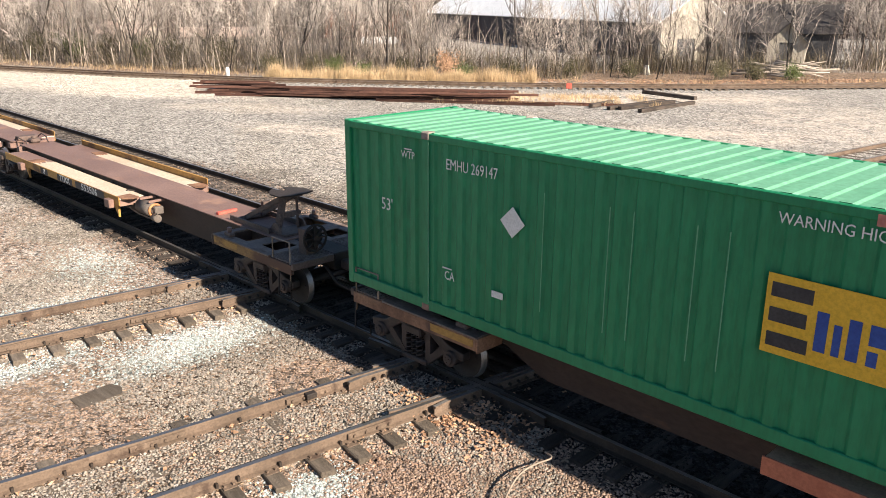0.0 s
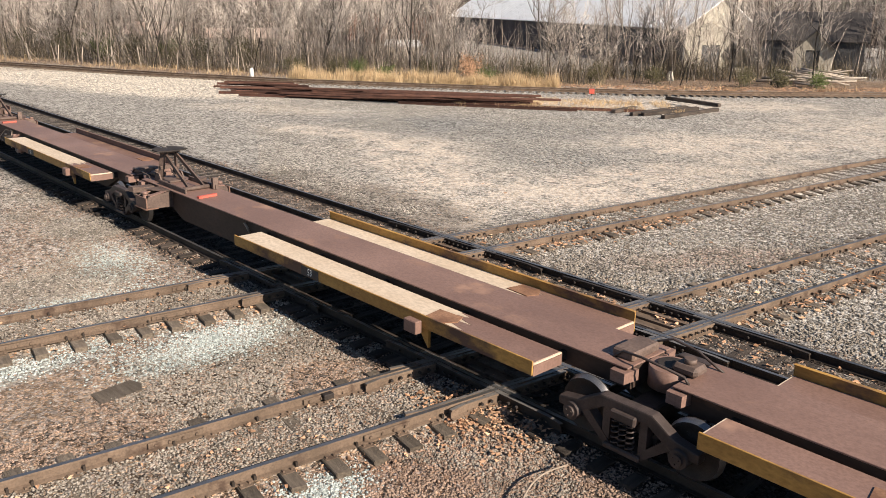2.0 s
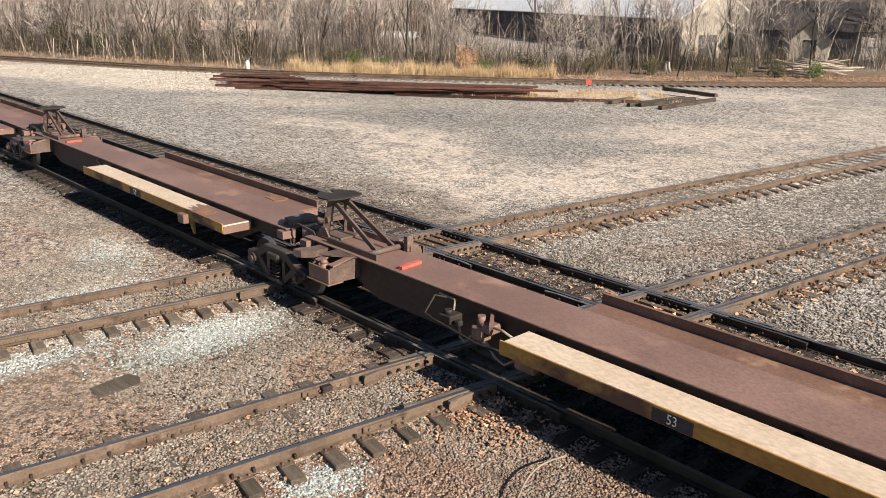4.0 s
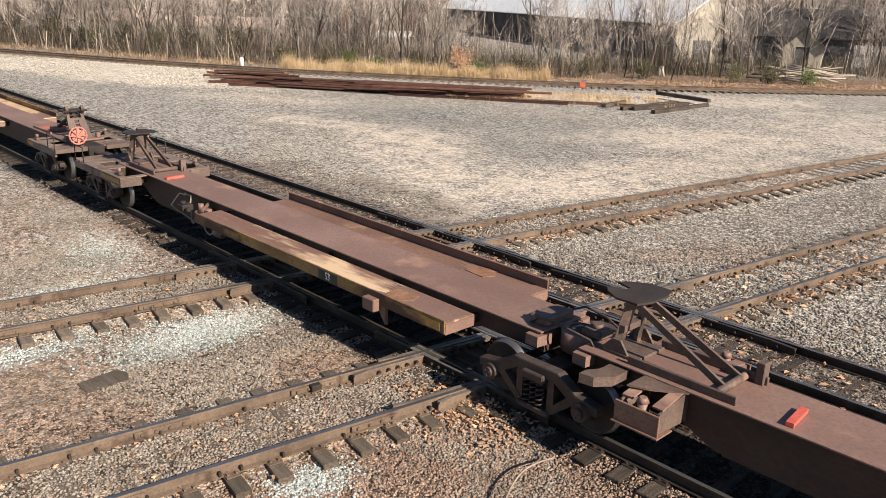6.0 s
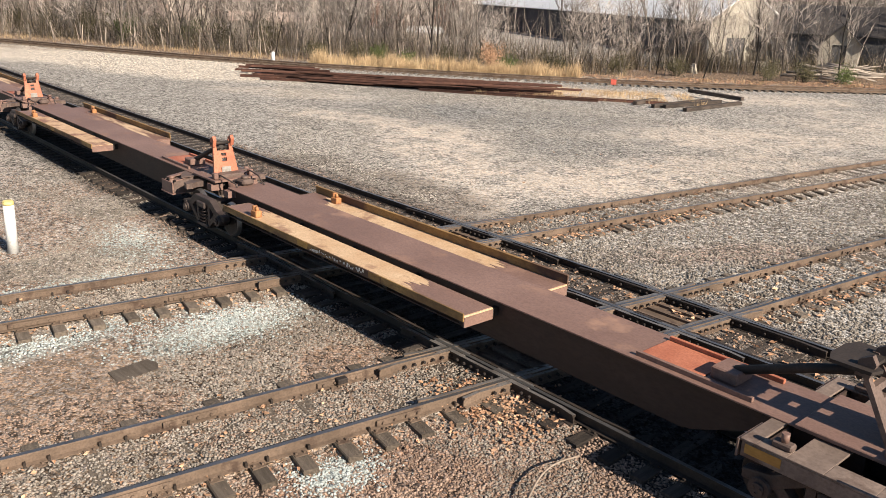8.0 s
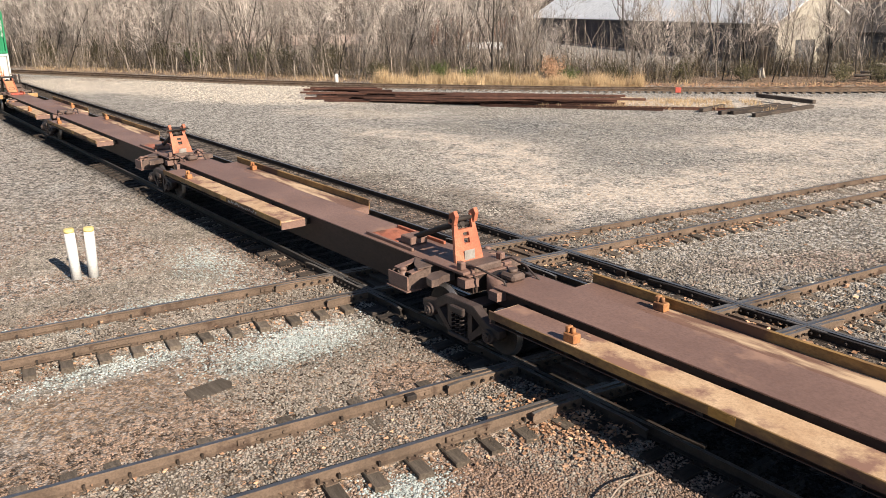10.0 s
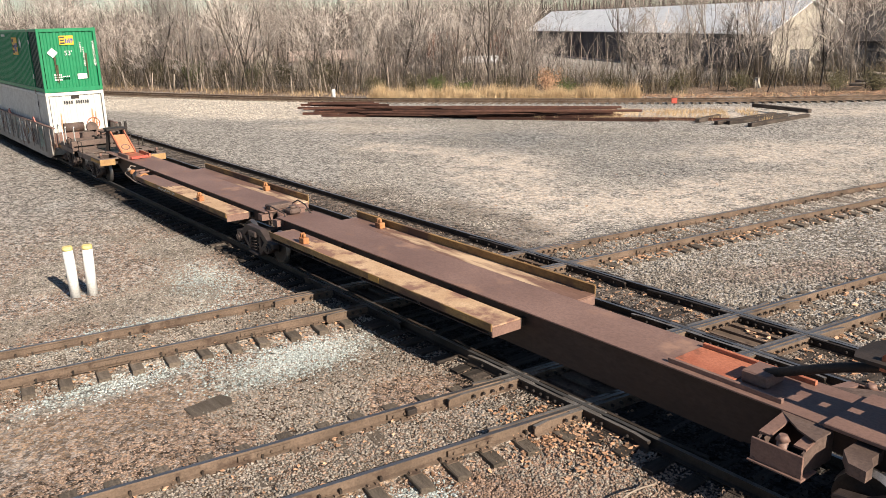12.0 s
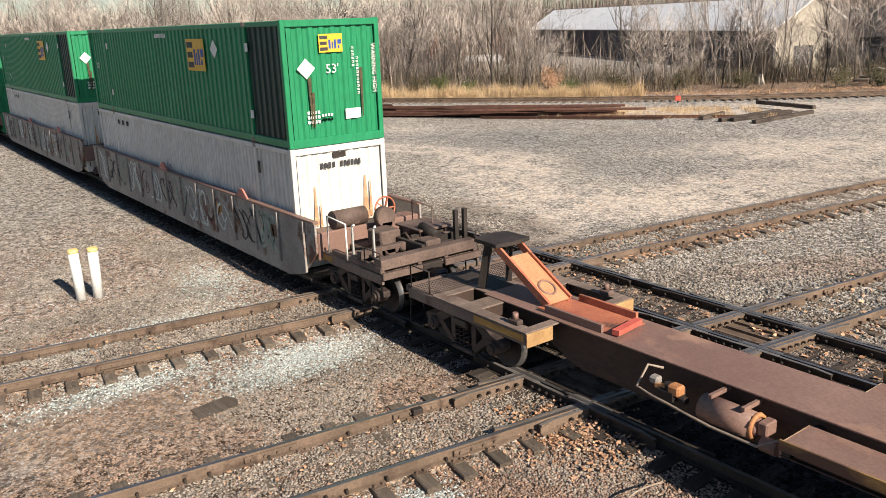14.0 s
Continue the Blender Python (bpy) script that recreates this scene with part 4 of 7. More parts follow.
def make_buildings():
    turn = math.degrees(math.atan2(-0.40, 0.915))
    # long warehouse: its near end wall is bright cream, the long wall's shade is put into dark siding
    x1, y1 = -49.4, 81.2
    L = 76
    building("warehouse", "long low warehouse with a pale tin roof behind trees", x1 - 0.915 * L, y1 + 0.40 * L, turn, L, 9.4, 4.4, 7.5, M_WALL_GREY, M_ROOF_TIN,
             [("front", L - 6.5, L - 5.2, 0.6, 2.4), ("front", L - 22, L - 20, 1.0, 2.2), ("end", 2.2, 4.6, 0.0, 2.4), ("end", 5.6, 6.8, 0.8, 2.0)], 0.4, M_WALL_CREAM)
    building("ruined_shed", "ruined shed with a dark sagging roof behind bare trees", -44.0, 86.4, 24, 11.0, 9.0, 3.4, 6.1, M_WALL_GREY, M_ROOF_DARK, [("front", 2.0, 3.4, 0.5, 2.2)])
    building("shed_porch", "cream boarded porch of the ruined shed", -38.3, 84.2, -66, 3.0, 3.6, 2.6, 4.4, M_WALL_CREAM, M_ROOF_DARK, [("end", 0.8, 2.1, 0.0, 2.5)], 0.3)
    building("low_house", "low pale house with a pinkish roof behind trees", -92.7, 47.2, 60, 9.7, 6, 2.2, 3.1, M_WALL_CREAM, M_ROOF_PINK, [("front", 2, 3.2, 0.8, 1.7), ("front", 6.2, 8.5, 0.2, 1.8)])
    building("dark_shed", "low dark metal shed among bare trees", -82.9, 46.3, 60, 5.2, 2.4, 1.75, 2.0, M_WALL_GREY, M_ROOF_DARK, [("front", 2.0, 3.2, 0.1, 1.5)])
    building("low_house", "low pale house with a grey roof behind trees", -104, 41.5, 40, 6, 5, 2.4, 3.6, M_WALL_CREAM, M_ROOF_PINK, [("front", 1.5, 2.5, 0.8, 1.8), ("front", 4, 5.2, 0.2, 1.9)])
    building("white_shed", "small white shed among the trees", -82, 66.0, 40, 3.6, 2.4, 1.4, 1.9, M_WALL_CREAM, M_ROOF_TIN, [("front", 1, 1.8, 0.5, 1.1)])
    building("red_house", "distant red-brown house behind the woods", -112.0, 82.0, 40, 14, 9, 5.0, 7.5, M_BRICK_RED, M_ROOF_DARK, [("front", 2, 3.2, 2.8, 4.2), ("front", 6, 7.2, 2.8, 4.2)])


def rail_pile():
    rnd = random.Random(12)
    me = to_mesh("old_rail", rail_mesh(bmnew(), [(-5.8, 0), (5.8, 0)]), [M_RUSTY, M_RUSTY])
    short = to_mesh("old_rail", rail_mesh(bmnew(), [(-2.6, 0), (2.6, 0)]), [M_RUSTY, M_RUSTY])
    # (s along, off, extra turn): two heaps, then rails strewn between them
    for k in range(13):
        x, y = -52.2 + rnd.uniform(-1.8, 1.3), 30.6 + rnd.uniform(-1.3, 1.3)
        lvl = k % 3
        ob = new("old_rail", short)
        ob.matrix_basis = pose(x, y, GZ + 0.18 + lvl * 0.19, rnd.choice((0, 90, 90)), 0, 38 + rnd.uniform(-14, 14))
        tagged(ob, "short rusty old rail in a heap", "rail", "old rails in the heap")
    for k in range(38):
        f = rnd.random()
        x, y = -46.5 + 9.0 * f + rnd.uniform(-0.6, 0.6), 32.4 + 6.2 * f + rnd.uniform(-1.7, 1.3)
        ob = new("old_rail", me if k % 3 else short)
        ob.matrix_basis = pose(x, y, GZ + 0.18 + (k % 4) * 0.13, rnd.choice((0, 90)), 0, 36.5 + rnd.uniform(-4.5, 4.5))
        tagged(ob, "long rusty old rail lying on the ballast", "rail", "old rails in the heap")
    for x, y, a in ((-33.5, 40.3, 36), (-36.5, 37.4, 35)):
        ob = new("old_rail", me)
        ob.matrix_basis = pose(x, y, GZ + 0.18, 0, 0, a)
        tagged(ob, "long rusty old rail lying on the ballast", "rail", "old rails in the heap")
    for x, y, L, a, z in ((-30.0, 43.2, 2.8, 98, 0), (-28.3, 44.6, 6.0, 89, 0), (-27.7, 44.9, 5.6, 86, 0.0), (-26.4, 45.1, 6.2, 90, 0), (-28.7, 49.0, 4.6, -12, 0.24)):
        bm = bmnew()
        box(bm, -L / 2, L / 2, -0.14, 0.14, 0.0, 0.24, 0.02)
        tagged(part("timber", bm, M_TIE_DARK, at=pose(x, y, GZ - 0.01 + z, 0, 0, a)), "dark creosoted timber lying on the ballast", "timber", "timbers on the ballast")
    for k in range(46):
        L = rnd.uniform(2.0, 5)
        bm = bmnew()
        rod(bm, (-L / 2, 0, 0), (L / 2, 0, 0), rnd.uniform(0.06, 0.13), 7, 0.05)
        tagged(part("log", bm, M_LOG, at=pose(-31.6 + rnd.gauss(0, 1.0), 73.6 + rnd.gauss(0, 2.0), GZ + 0.12 + rnd.random() * 0.9, rnd.uniform(-8, 8), rnd.uniform(-10, 10), 30 + rnd.gauss(0, 22))),
               "grey weathered log in a heap", "log", "logs in the heap")


M_RUSTY = surface("deep_rust", (0.06, 0.030, 0.024), (0.145, 0.07, 0.05), 0.85, 0.1, 1.0, 20, 0.4, vary=0.45)


def small_yard_things():
    # white marker posts
    for x, y, rx, ry in ((-20.55, 4.11, 1, -1), (-20.43, 4.48, -1, 1)):
        t = thing("marker_post", "white plastic marker post with a yellow band", "post", "marker posts by the track", at=pose(x, y, GZ - 0.02, rx, ry, 0))
        bm = bmnew()
        rod(bm, (0, 0, 0), (0, 0, 1.2), 0.12, 18)
        part("pipe", bm, M_PIPE, t)
        bm = bmnew()
        rod(bm, (0, 0, 1.2), (0, 0, 1.27), 0.123, 18)
        rod(bm, (0, 0, 1.27), (0, 0, 1.295), 0.123, 18, 0.11)
        part("band", bm, M_CAP, t)
    bm = bmnew()
    slab(bm, [(-0.22, -0.36), (0.2, -0.38), (0.24, 0.30), (0.05, 0.40), (-0.2, 0.33)], 0.0, 0.03)
    tagged(part("steel_plate", bm, M_TIE, at=pose(-12.6, 4.35, ground_z(-12.6, 4.35) + 0.004, 3, 2, 5)), "flat grey-brown plate lying on the ballast", "plate")
    x, y, a = far_at(15.4, -2.0)
    t = thing("switch_marker", "small red marker beside the siding", "marker", at=pose(x, y, GZ, 0, 0, a))
    bm = bmnew()
    box(bm, -0.2, 0.2, -0.05, 0.05, 0.12, 0.5, 0.02)
    part("target", bm, M_RED, t)
    bm = bmnew()
    rod(bm, (0, 0, 0), (0, 0, 0.14), 0.04, 8)
    part("stem", bm, M_STEEL_DARK, t)
    x, y, a = far_at(-13.6, 2.0)
    bm = bmnew()
    rod(bm, (0, 0, 0), (0, 0, 0.75), 0.16, 10)
    rod(bm, (0, 0, 0.75), (0, 0, 0.85), 0.16, 10, 0.08)
    tagged(part("marker_stub", bm, M_PIPE, at=pose(x, y, GZ)), "short white marker beside the siding", "post")
    x, y, a = far_at(24.2, 12.0)
    bm = bmnew()
    rod(bm, (0, 0, 0), (0.1, 0, 0.85), 0.38, 9, 0.1)
    for v in bm.verts:
        v.co.x += 0.14 * math.sin(v.co.y * 9)
    tagged(part("tarpaulin", bm, M_WALL_CREAM, at=pose(x, y, GZ)), "crumpled pale plastic sheet hanging in the brush", "tarpaulin")
    bm = bmnew()
    box(bm, -0.28, 0.28, -0.25, 0.25, 0, 2.6, 0.04)
    x, y, a = far_at(24.6, 13.5)
    tagged(part("concrete_post", bm, M_TIE, at=pose(x, y, GZ, 0, 2, 20)), "pale grey concrete stub in the brush", "post")
    # fence along the left part of the wood
    f = thing("fence", "old wire fence on leaning wooden posts", "fence")
    rnd = random.Random(3)
    tops = []
    for k in range(12):
        x, y, a = far_at(-60 + k * 3.9 + rnd.uniform(-0.7, 0.7), 5.2)
        bm = bmnew()
        rod(bm, (0, 0, -0.1), (rnd.gauss(0, 0.22), rnd.gauss(0, 0.22), 1.7 + rnd.uniform(-0.2, 0.3)), 0.055, 7, 0.045)
        part("post", bm, M_LOG, f, at=pose(x, y, GZ))
        tops.append((x, y))
    for h in (0.5, 1.0, 1.5):
        bm = bmnew()
        tube(bm, [(x, y, GZ + h) for x, y in tops], 0.008, 3)
        part("wire", bm, M_STEEL_DARK, f)
    # cable lying over the tie ends
    bm = bmnew()
    pts = []
    for k in range(22):
        q = k / 21
        pts.append((-6.25 + 0.55 * q + 0.1 * math.sin(q * 9), 8.15 - 1.7 * q + 0.25 * math.sin(q * 5), -0.12 + 0.10 * math.sin(q * 3.1) - 0.06 * q))
    tube(bm, pts, 0.014, 6)
    tagged(part("cable", bm, M_HOSE), "pale cable lying beside the crossing ties", "cable")
    bm = bmnew()
    box(bm, -0.09, 0.09, -0.06, 0.06, 0, 0.09, 0.01)
    tagged(part("rail_clamp", bm, M_STEEL_DARK, at=pose(-9.9, 6.7, -0.11, 0, 0, 83)), "small black clamp at a rail's foot", "clamp")


def scatter(name, label, mat, count, pick, size, seed, flat=0.65):
    """Loose stones as one object: eight-sided pebbles of uneven shape."""
    rng = np.random.default_rng(seed)
    pts = []
    rnd = random.Random(seed)
    while len(pts) < count:
        p = pick(rnd)
        if p:
            pts.append((p[0], p[1], ground_z(p[0], p[1])))
    c = np.array(pts)
    n = len(c)
    base = np.array([(1, 0, 0), (-1, 0, 0), (0, 1, 0), (0, -1, 0), (0, 0, 1), (0, 0, -1)], float)
    v = base[None] * rng.uniform(0.6, 1.15, (n, 6, 1)) + rng.normal(0, 0.16, (n, 6, 3))
    s = rng.uniform(size[0], size[1], (n, 1, 1))
    v = v * s * np.array([1.15, 0.9, flat])
    a = rng.uniform(0, 6.28, n)
    b = rng.normal(0, 0.35, n)
    ca, sa, cb, sb = np.cos(a)[:, None], np.sin(a)[:, None], np.cos(b)[:, None], np.sin(b)[:, None]
    x, y, z = v[..., 0], v[..., 1], v[..., 2]
    y, z = y * cb - z * sb, y * sb + z * cb
    x, y = x * ca - y * sa, x * sa + y * ca
    v = np.stack([x, y, z], -1) + c[:, None, :] + np.array([0, 0, 0.25]) * s
    tri = np.array([(0, 2, 4), (2, 1, 4), (1, 3, 4), (3, 0, 4), (2, 0, 5), (1, 2, 5), (3, 1, 5), (0, 3, 5)])
    f = (tri[None] + (np.arange(n) * 6)[:, None, None]).reshape(-1, 3)
    me = bpy.data.meshes.new(name)
    me.vertices.add(n * 6)
    me.vertices.foreach_set("co", v.reshape(-1).astype(np.float32))
    me.loops.add(len(f) * 3)
    me.loops.foreach_set("vertex_index", f.reshape(-1).astype(np.int32))
    me.polygons.add(len(f))
    me.polygons.foreach_set("loop_start", np.arange(0, len(f) * 3, 3, dtype=np.int32))
    me.update(calc_edges=True)
    me.materials.append(mat)
    return tagged(new(name, me), label, "gravel", kind="stuff")


def lateral(c, x, y):
    return (x - cross_x(c, y)) * 0.9914


def clear_of_rails(x, y):
    for c in (A0, B0):
        o = abs(lateral(c, x, y))
        if 0.66 < o < 0.85:
            return False
    return not any(0.66 < abs(y - q) < 0.85 for q in (TY, TY + 3.99))


def near_field(rnd):
    y = 0.8 + 8.2 * rnd.random() ** 0.9
    x = rnd.uniform(-31, -2.5)
    if x < -18 and rnd.random() < (-18 - x) / 13:
        return None
    if clear_of_rails(x, y):
        return x, y
    return None


def grey_near(rnd):
    p = near_field(rnd)
    if p and ((p[0] + 13.5) / 1.3) ** 2 + ((p[1] - 2.8) / 2.2) ** 2 < 1 and rnd.random() < 0.85:
        return None
    if p and (noise.noise((p[0] * 0.45, p[1] * 0.45, 2)) > 0.02 or abs(lateral(B0, *p)) < 0.75 or abs(lateral(A0, *p)) < 1.2):
        return p
    return None


def brown_near(rnd):
    p = near_field(rnd)
    if p and ((p[0] + 13.5) / 1.3) ** 2 + ((p[1] - 2.8) / 2.2) ** 2 < 1 and rnd.random() < 0.8:
        return None
    if p and noise.noise((p[0] * 0.45, p[1] * 0.45, 2)) < 0.12 and abs(lateral(A0, *p)) > 0.8:
        return p
    return None


def pale_near(rnd):
    cx, cy, sx, sy = rnd.choice(((-13.5, 6.4, 0.45, 0.85), (-13.5, 6.4, 0.45, 0.85), (-13.5, 6.6, 0.4, 0.7), (-14.7, 3.6, 0.3, 1.2), (-17.3, 4.6, 0.3, 1.6), (-19.6, 7.0, 0.9, 0.5), (-8.0, 5.3, 0.25, 0.35)))
    p = rnd.gauss(cx, sx), rnd.gauss(cy, sy)
    return p if clear_of_rails(*p) else None


def far_side(rnd):
    y = 15.3 + 17 * rnd.random() ** 1.3
    x = rnd.uniform(-24, -1)
    return (x, y) if clear_of_rails(x, y) and abs(lateral(A0, x, y)) < 12 and lateral(A0, x, y) > -1.5 else None


def open_yard(rnd):
    y = 15.8 + 22 * rnd.random() ** 1.25
    x = rnd.uniform(-52, -10)
    if lateral(A0, x, y) > -1.4 or -x > 1.75 * y:
        return None
    # few stones show where dust lies over the ballast
    for cx, cy, rx, ry, turn in ((-26.5, 22.8, 6.0, 2.6, -38), (-19.2, 20.6, 4.6, 2.6, 50), (-17.4, 16.9, 1.2, 2.0, 20), (-17.6, 25.0, 2.0, 4.2, 10), (-20.0, 35.5, 6.5, 3.4, 42), (-33.0, 24.2, 5.5, 1.5, 20)):
        ca, sa = math.cos(radians(turn)), math.sin(radians(turn))
        dx, dy = x - cx, y - cy
        if ((dx * ca + dy * sa) / rx) ** 2 + ((dy * ca - dx * sa) / ry) ** 2 < 1.2 and rnd.random() < 0.88:
            return None
    return x, y


def between(rnd):
    y = rnd.choice((rnd.uniform(10.9, 12.4), rnd.uniform(10.9, 15.6)))
    x = rnd.uniform(-30, -2)
    return (x, y) if clear_of_rails(x, y) else None


def near_bank(rnd):
    y = 1.0 + 8.0 * rnd.random() ** 0.8
    o = 0.9 + 6.5 * rnd.random()
    x = cross_x(B0, y) + o
    return (x, y) if clear_of_rails(x, y) else None


def oily(rnd):
    y = TY + rnd.uniform(-1.4, 1.4)
    x = rnd.uniform(-30, -2)
    return (x, y) if clear_of_rails(x, y) else None


def fallen_leaves():
    rnd = random.Random(77)
    v, f = [], []
    spots = []
    for _ in range(2500):
        k = rnd.random()
        c = rnd.choice((A0, B0))
        if k < 0.55:
            y = rnd.choice((rnd.uniform(1, 8.6), rnd.uniform(15, 26), rnd.uniform(15, 22)))
            x = cross_x(c, y) + rnd.choice((rnd.gauss(1.0, 0.2), rnd.gauss(1.0, 0.2), rnd.gauss(1.0, 0.2), rnd.uniform(-0.6, 0.6), rnd.gauss(-0.9, 0.15)))
        elif k < 0.7:
            x, y = rnd.gauss(-8.3, 0.4), rnd.gauss(8.1, 0.35)
        elif k < 0.8:
            x, y = cross_x(B0, 8.2) + rnd.uniform(0.8, 2.2), rnd.gauss(8.3, 0.5)
        elif k < 0.95:
            x, y = rnd.uniform(-16, -2), rnd.gauss(TY + 3.99, 0.6)
        else:
            x, y = rnd.uniform(-22, -3), rnd.uniform(1, 28)
        spots.append((x, y))
    for _ in range(2600):
        x, y, _a = far_at(rnd.uniform(6, 50), rnd.uniform(2.2, 6.5))
        spots.append((x, y))
    for x, y in spots:
        z = ground_z(x, y) + rnd.uniform(0.02, 0.06)
        r = rnd.uniform(0.02, 0.05) if y < 10 else rnd.uniform(0.03, 0.075) if y < 35 else rnd.uniform(0.06, 0.16)
        n = len(v)
        a = rnd.uniform(0, 6.28)
        pts = []
        for q in range(6):
            an = a + q * math.pi / 3
            rr = r * (1.15 if q in (0, 3) else rnd.uniform(0.5, 0.8))
            pts.append((x + rr * math.cos(an), y + rr * math.sin(an), z + rnd.uniform(-0.01, 0.035)))
        v += pts
        f += [(n, n + 1, n + 2, n + 3), (n, n + 3, n + 4, n + 5)]
    me = bpy.data.meshes.new("fallen_leaves")
    me.from_pydata(v, [], f)
    me.materials.append(M_LEAF)
    tagged(new("fallen_leaves", me), "orange-brown fallen leaves strewn along the tracks", "leaves", kind="stuff")
# ---- the train ----
def travelled(t):
    """Metres run since the start; the train slows a little."""
    return 12.82 * t - 0.022 * t * t


TRAIN = []      # things that run on the line, with their place at the start
WHEELS = []


def rolling(name, label, category, u, group=""):
    ob = thing(name, label, category, group, at=pose(u, TY, 0))
    TRAIN.append((ob, u))
    return ob


def wheel_mesh():
    bm = bmnew()
    prof = [(0.09, -0.07), (0.09, 0.07), (0.17, 0.035), (0.33, 0.02), (0.37, 0.045), (0.405, 0.05), (0.415, -0.04), (0.44, -0.055), (0.44, -0.075), (0.37, -0.075), (0.33, -0.02), (0.17, -0.01)]
    seg = 24
    rings = [[bm.verts.new((r * math.cos(a), y, r * math.sin(a))) for r, y in prof] for a in (2 * math.pi * i / seg for i in range(seg))]
    k = len(prof)
    for i in range(seg):
        p, q = rings[i], rings[(i + 1) % seg]
        for j in range(k):
            f = bm.faces.new((p[j], q[j], q[(j + 1) % k], p[(j + 1) % k]))
            f.material_index = 1 if j in (5, 6) else 0
            f.smooth = j not in (0, 4, 9)
    for s in range(3):
        a = 2 * math.pi * s / 3
        rod(bm, (0.24 * math.cos(a), 0.0, 0.24 * math.sin(a)), (0.24 * math.cos(a), 0.035, 0.24 * math.sin(a)), 0.03, 6)
    bmesh.ops.recalc_face_normals(bm, faces=bm.faces)
    return bm


def make_wheelset_mesh():
    bm = bmnew()
    rod(bm, (0, -1.02, 0), (0, 1.02, 0), 0.075, 12)
    for s in (-1, 1):
        w = wheel_mesh()
        tmp = bpy.data.meshes.new("w")
        w.to_mesh(tmp)
        w.free()
        tmp.transform(Matrix.Translation((0, s * 0.745, 0)) @ Matrix.Diagonal((1, s, 1, 1)))
        if s < 0:
            tmp.flip_normals()
        bm.from_mesh(tmp)
        bpy.data.meshes.remove(tmp)
    me = bpy.data.meshes.new("wheelset")
    bm.to_mesh(me)
    bm.free()
    me.materials.append(M_WHEEL)
    me.materials.append(M_HEAD)
    return me


WHEELSET = make_wheelset_mesh()


def side_frame_mesh():
    """A cast side frame with two windows, a spring nest and axle boxes, seen from its outer side at y = 0."""
    bm = bmnew()
    w = 0.09
    top = [(-1.14, 0.44), (-1.14, 0.58), (-0.78, 0.64), (-0.42, 0.86), (0.42, 0.86), (0.78, 0.64), (1.14, 0.58), (1.14, 0.44),
           (0.72, 0.46), (0.36, 0.68), (-0.36, 0.68), (-0.72, 0.46)]
    prism(bm, top, -w, w)
    bmesh.ops.bevel(bm, geom=list(bm.edges), offset=0.028, segments=2, affect="EDGES", profile=0.6)
    for s in (-1, 1):
        prism(bm, [(s * 0.74, 0.48), (s * 0.62, 0.56), (s * 0.20, 0.17), (s * 0.26, 0.09)][::s], -w * 0.9, w * 0.9)
        prism(bm, [(s * 0.24, 0.70), (s * 0.36, 0.70), (s * 0.36, 0.30), (s * 0.24, 0.22)][::s], -w * 0.8, w * 0.8)
        rod(bm, (s * 0.875, -0.15, 0.43), (s * 0.875, 0.12, 0.43), 0.135, 12)
        rod(bm, (s * 0.875, -0.19, 0.43), (s * 0.875, -0.14, 0.43), 0.085, 10)
        for k in range(3):
            a = 2 * math.pi * k / 3 + 0.4
            rod(bm, (s * 0.875 + 0.05 * math.cos(a), -0.205, 0.43 + 0.05 * math.sin(a)), (s * 0.875 + 0.05 * math.cos(a), -0.18, 0.43 + 0.05 * math.sin(a)), 0.014, 6)
    box(bm, -0.30, 0.30, -w * 1.5, w * 1.5, 0.10, 0.19, 0.02)
    box(bm, -0.2, 0.2, -0.16, 0.12, 0.60, 0.74, 0.02)
    return bm


def spring_mesh():
    bm = bmnew()
    for cx in (-0.12, 0.0, 0.12):
        pts = [(cx + 0.055 * math.cos(a), -0.09 + 0.055 * math.sin(a), 0.19 + 0.41 * i / 40) for i, a in ((i, i * math.pi / 4) for i in range(41))]
        tube(bm, pts, 0.015, 5)
    return bm


def to_mesh(name, bm, mats):
    me = bpy.data.meshes.new(name)
    bm.to_mesh(me)
    bm.free()
    for q in mats:
        me.materials.append(q)
    return me


SIDE_FRAME = to_mesh("side_frame", side_frame_mesh(), [M_BOGIE])
SPRINGS = to_mesh("spring_nest", spring_mesh(), [M_BOGIE])
bm = bmnew()
box(bm, -0.2, 0.2, -0.95, 0.95, 0.42, 0.72, 0.03)
rod(bm, (0, 0, 0.7), (0, 0, 0.86), 0.2, 14)
for sx in (-1, 1):
    box(bm, sx * 0.36 - 0.06, sx * 0.36 + 0.06, -0.9, 0.9, 0.28, 0.42, 0.01)
    for sy in (-1, 1):
        box(bm, sx * 0.43 - 0.045, sx * 0.43 + 0.045, sy * 0.745 - 0.06, sy * 0.745 + 0.06, 0.26, 0.56, 0.015)
BOLSTER = to_mesh("bolster", bm, [M_STEEL_DARK])


def bogie(parent, u0, u):
    """A two-axle truck at u, carried by parent, whose origin is at u0."""
    b = new("truck")
    b.empty_display_size = 0.2
    b.parent = parent
    b.matrix_basis = pose(u - u0, 0, 0)
    b["label"] = "grimy cast steel truck with two wheelsets"
    share("bolster", BOLSTER, b, Matrix())
    for s in (-1, 1):
        share("side_frame", SIDE_FRAME, b, pose(0, s * 1.0, 0, 0, 0, 0 if s < 0 else 180))
        share("spring_nest", SPRINGS, b, pose(0, s * 1.0, 0, 0, 0, 0 if s < 0 else 180))
        w = share("wheelset", WHEELSET, b, pose(s * 0.875, 0, 0.415))
        WHEELS.append((w, s * 0.875))
    return b


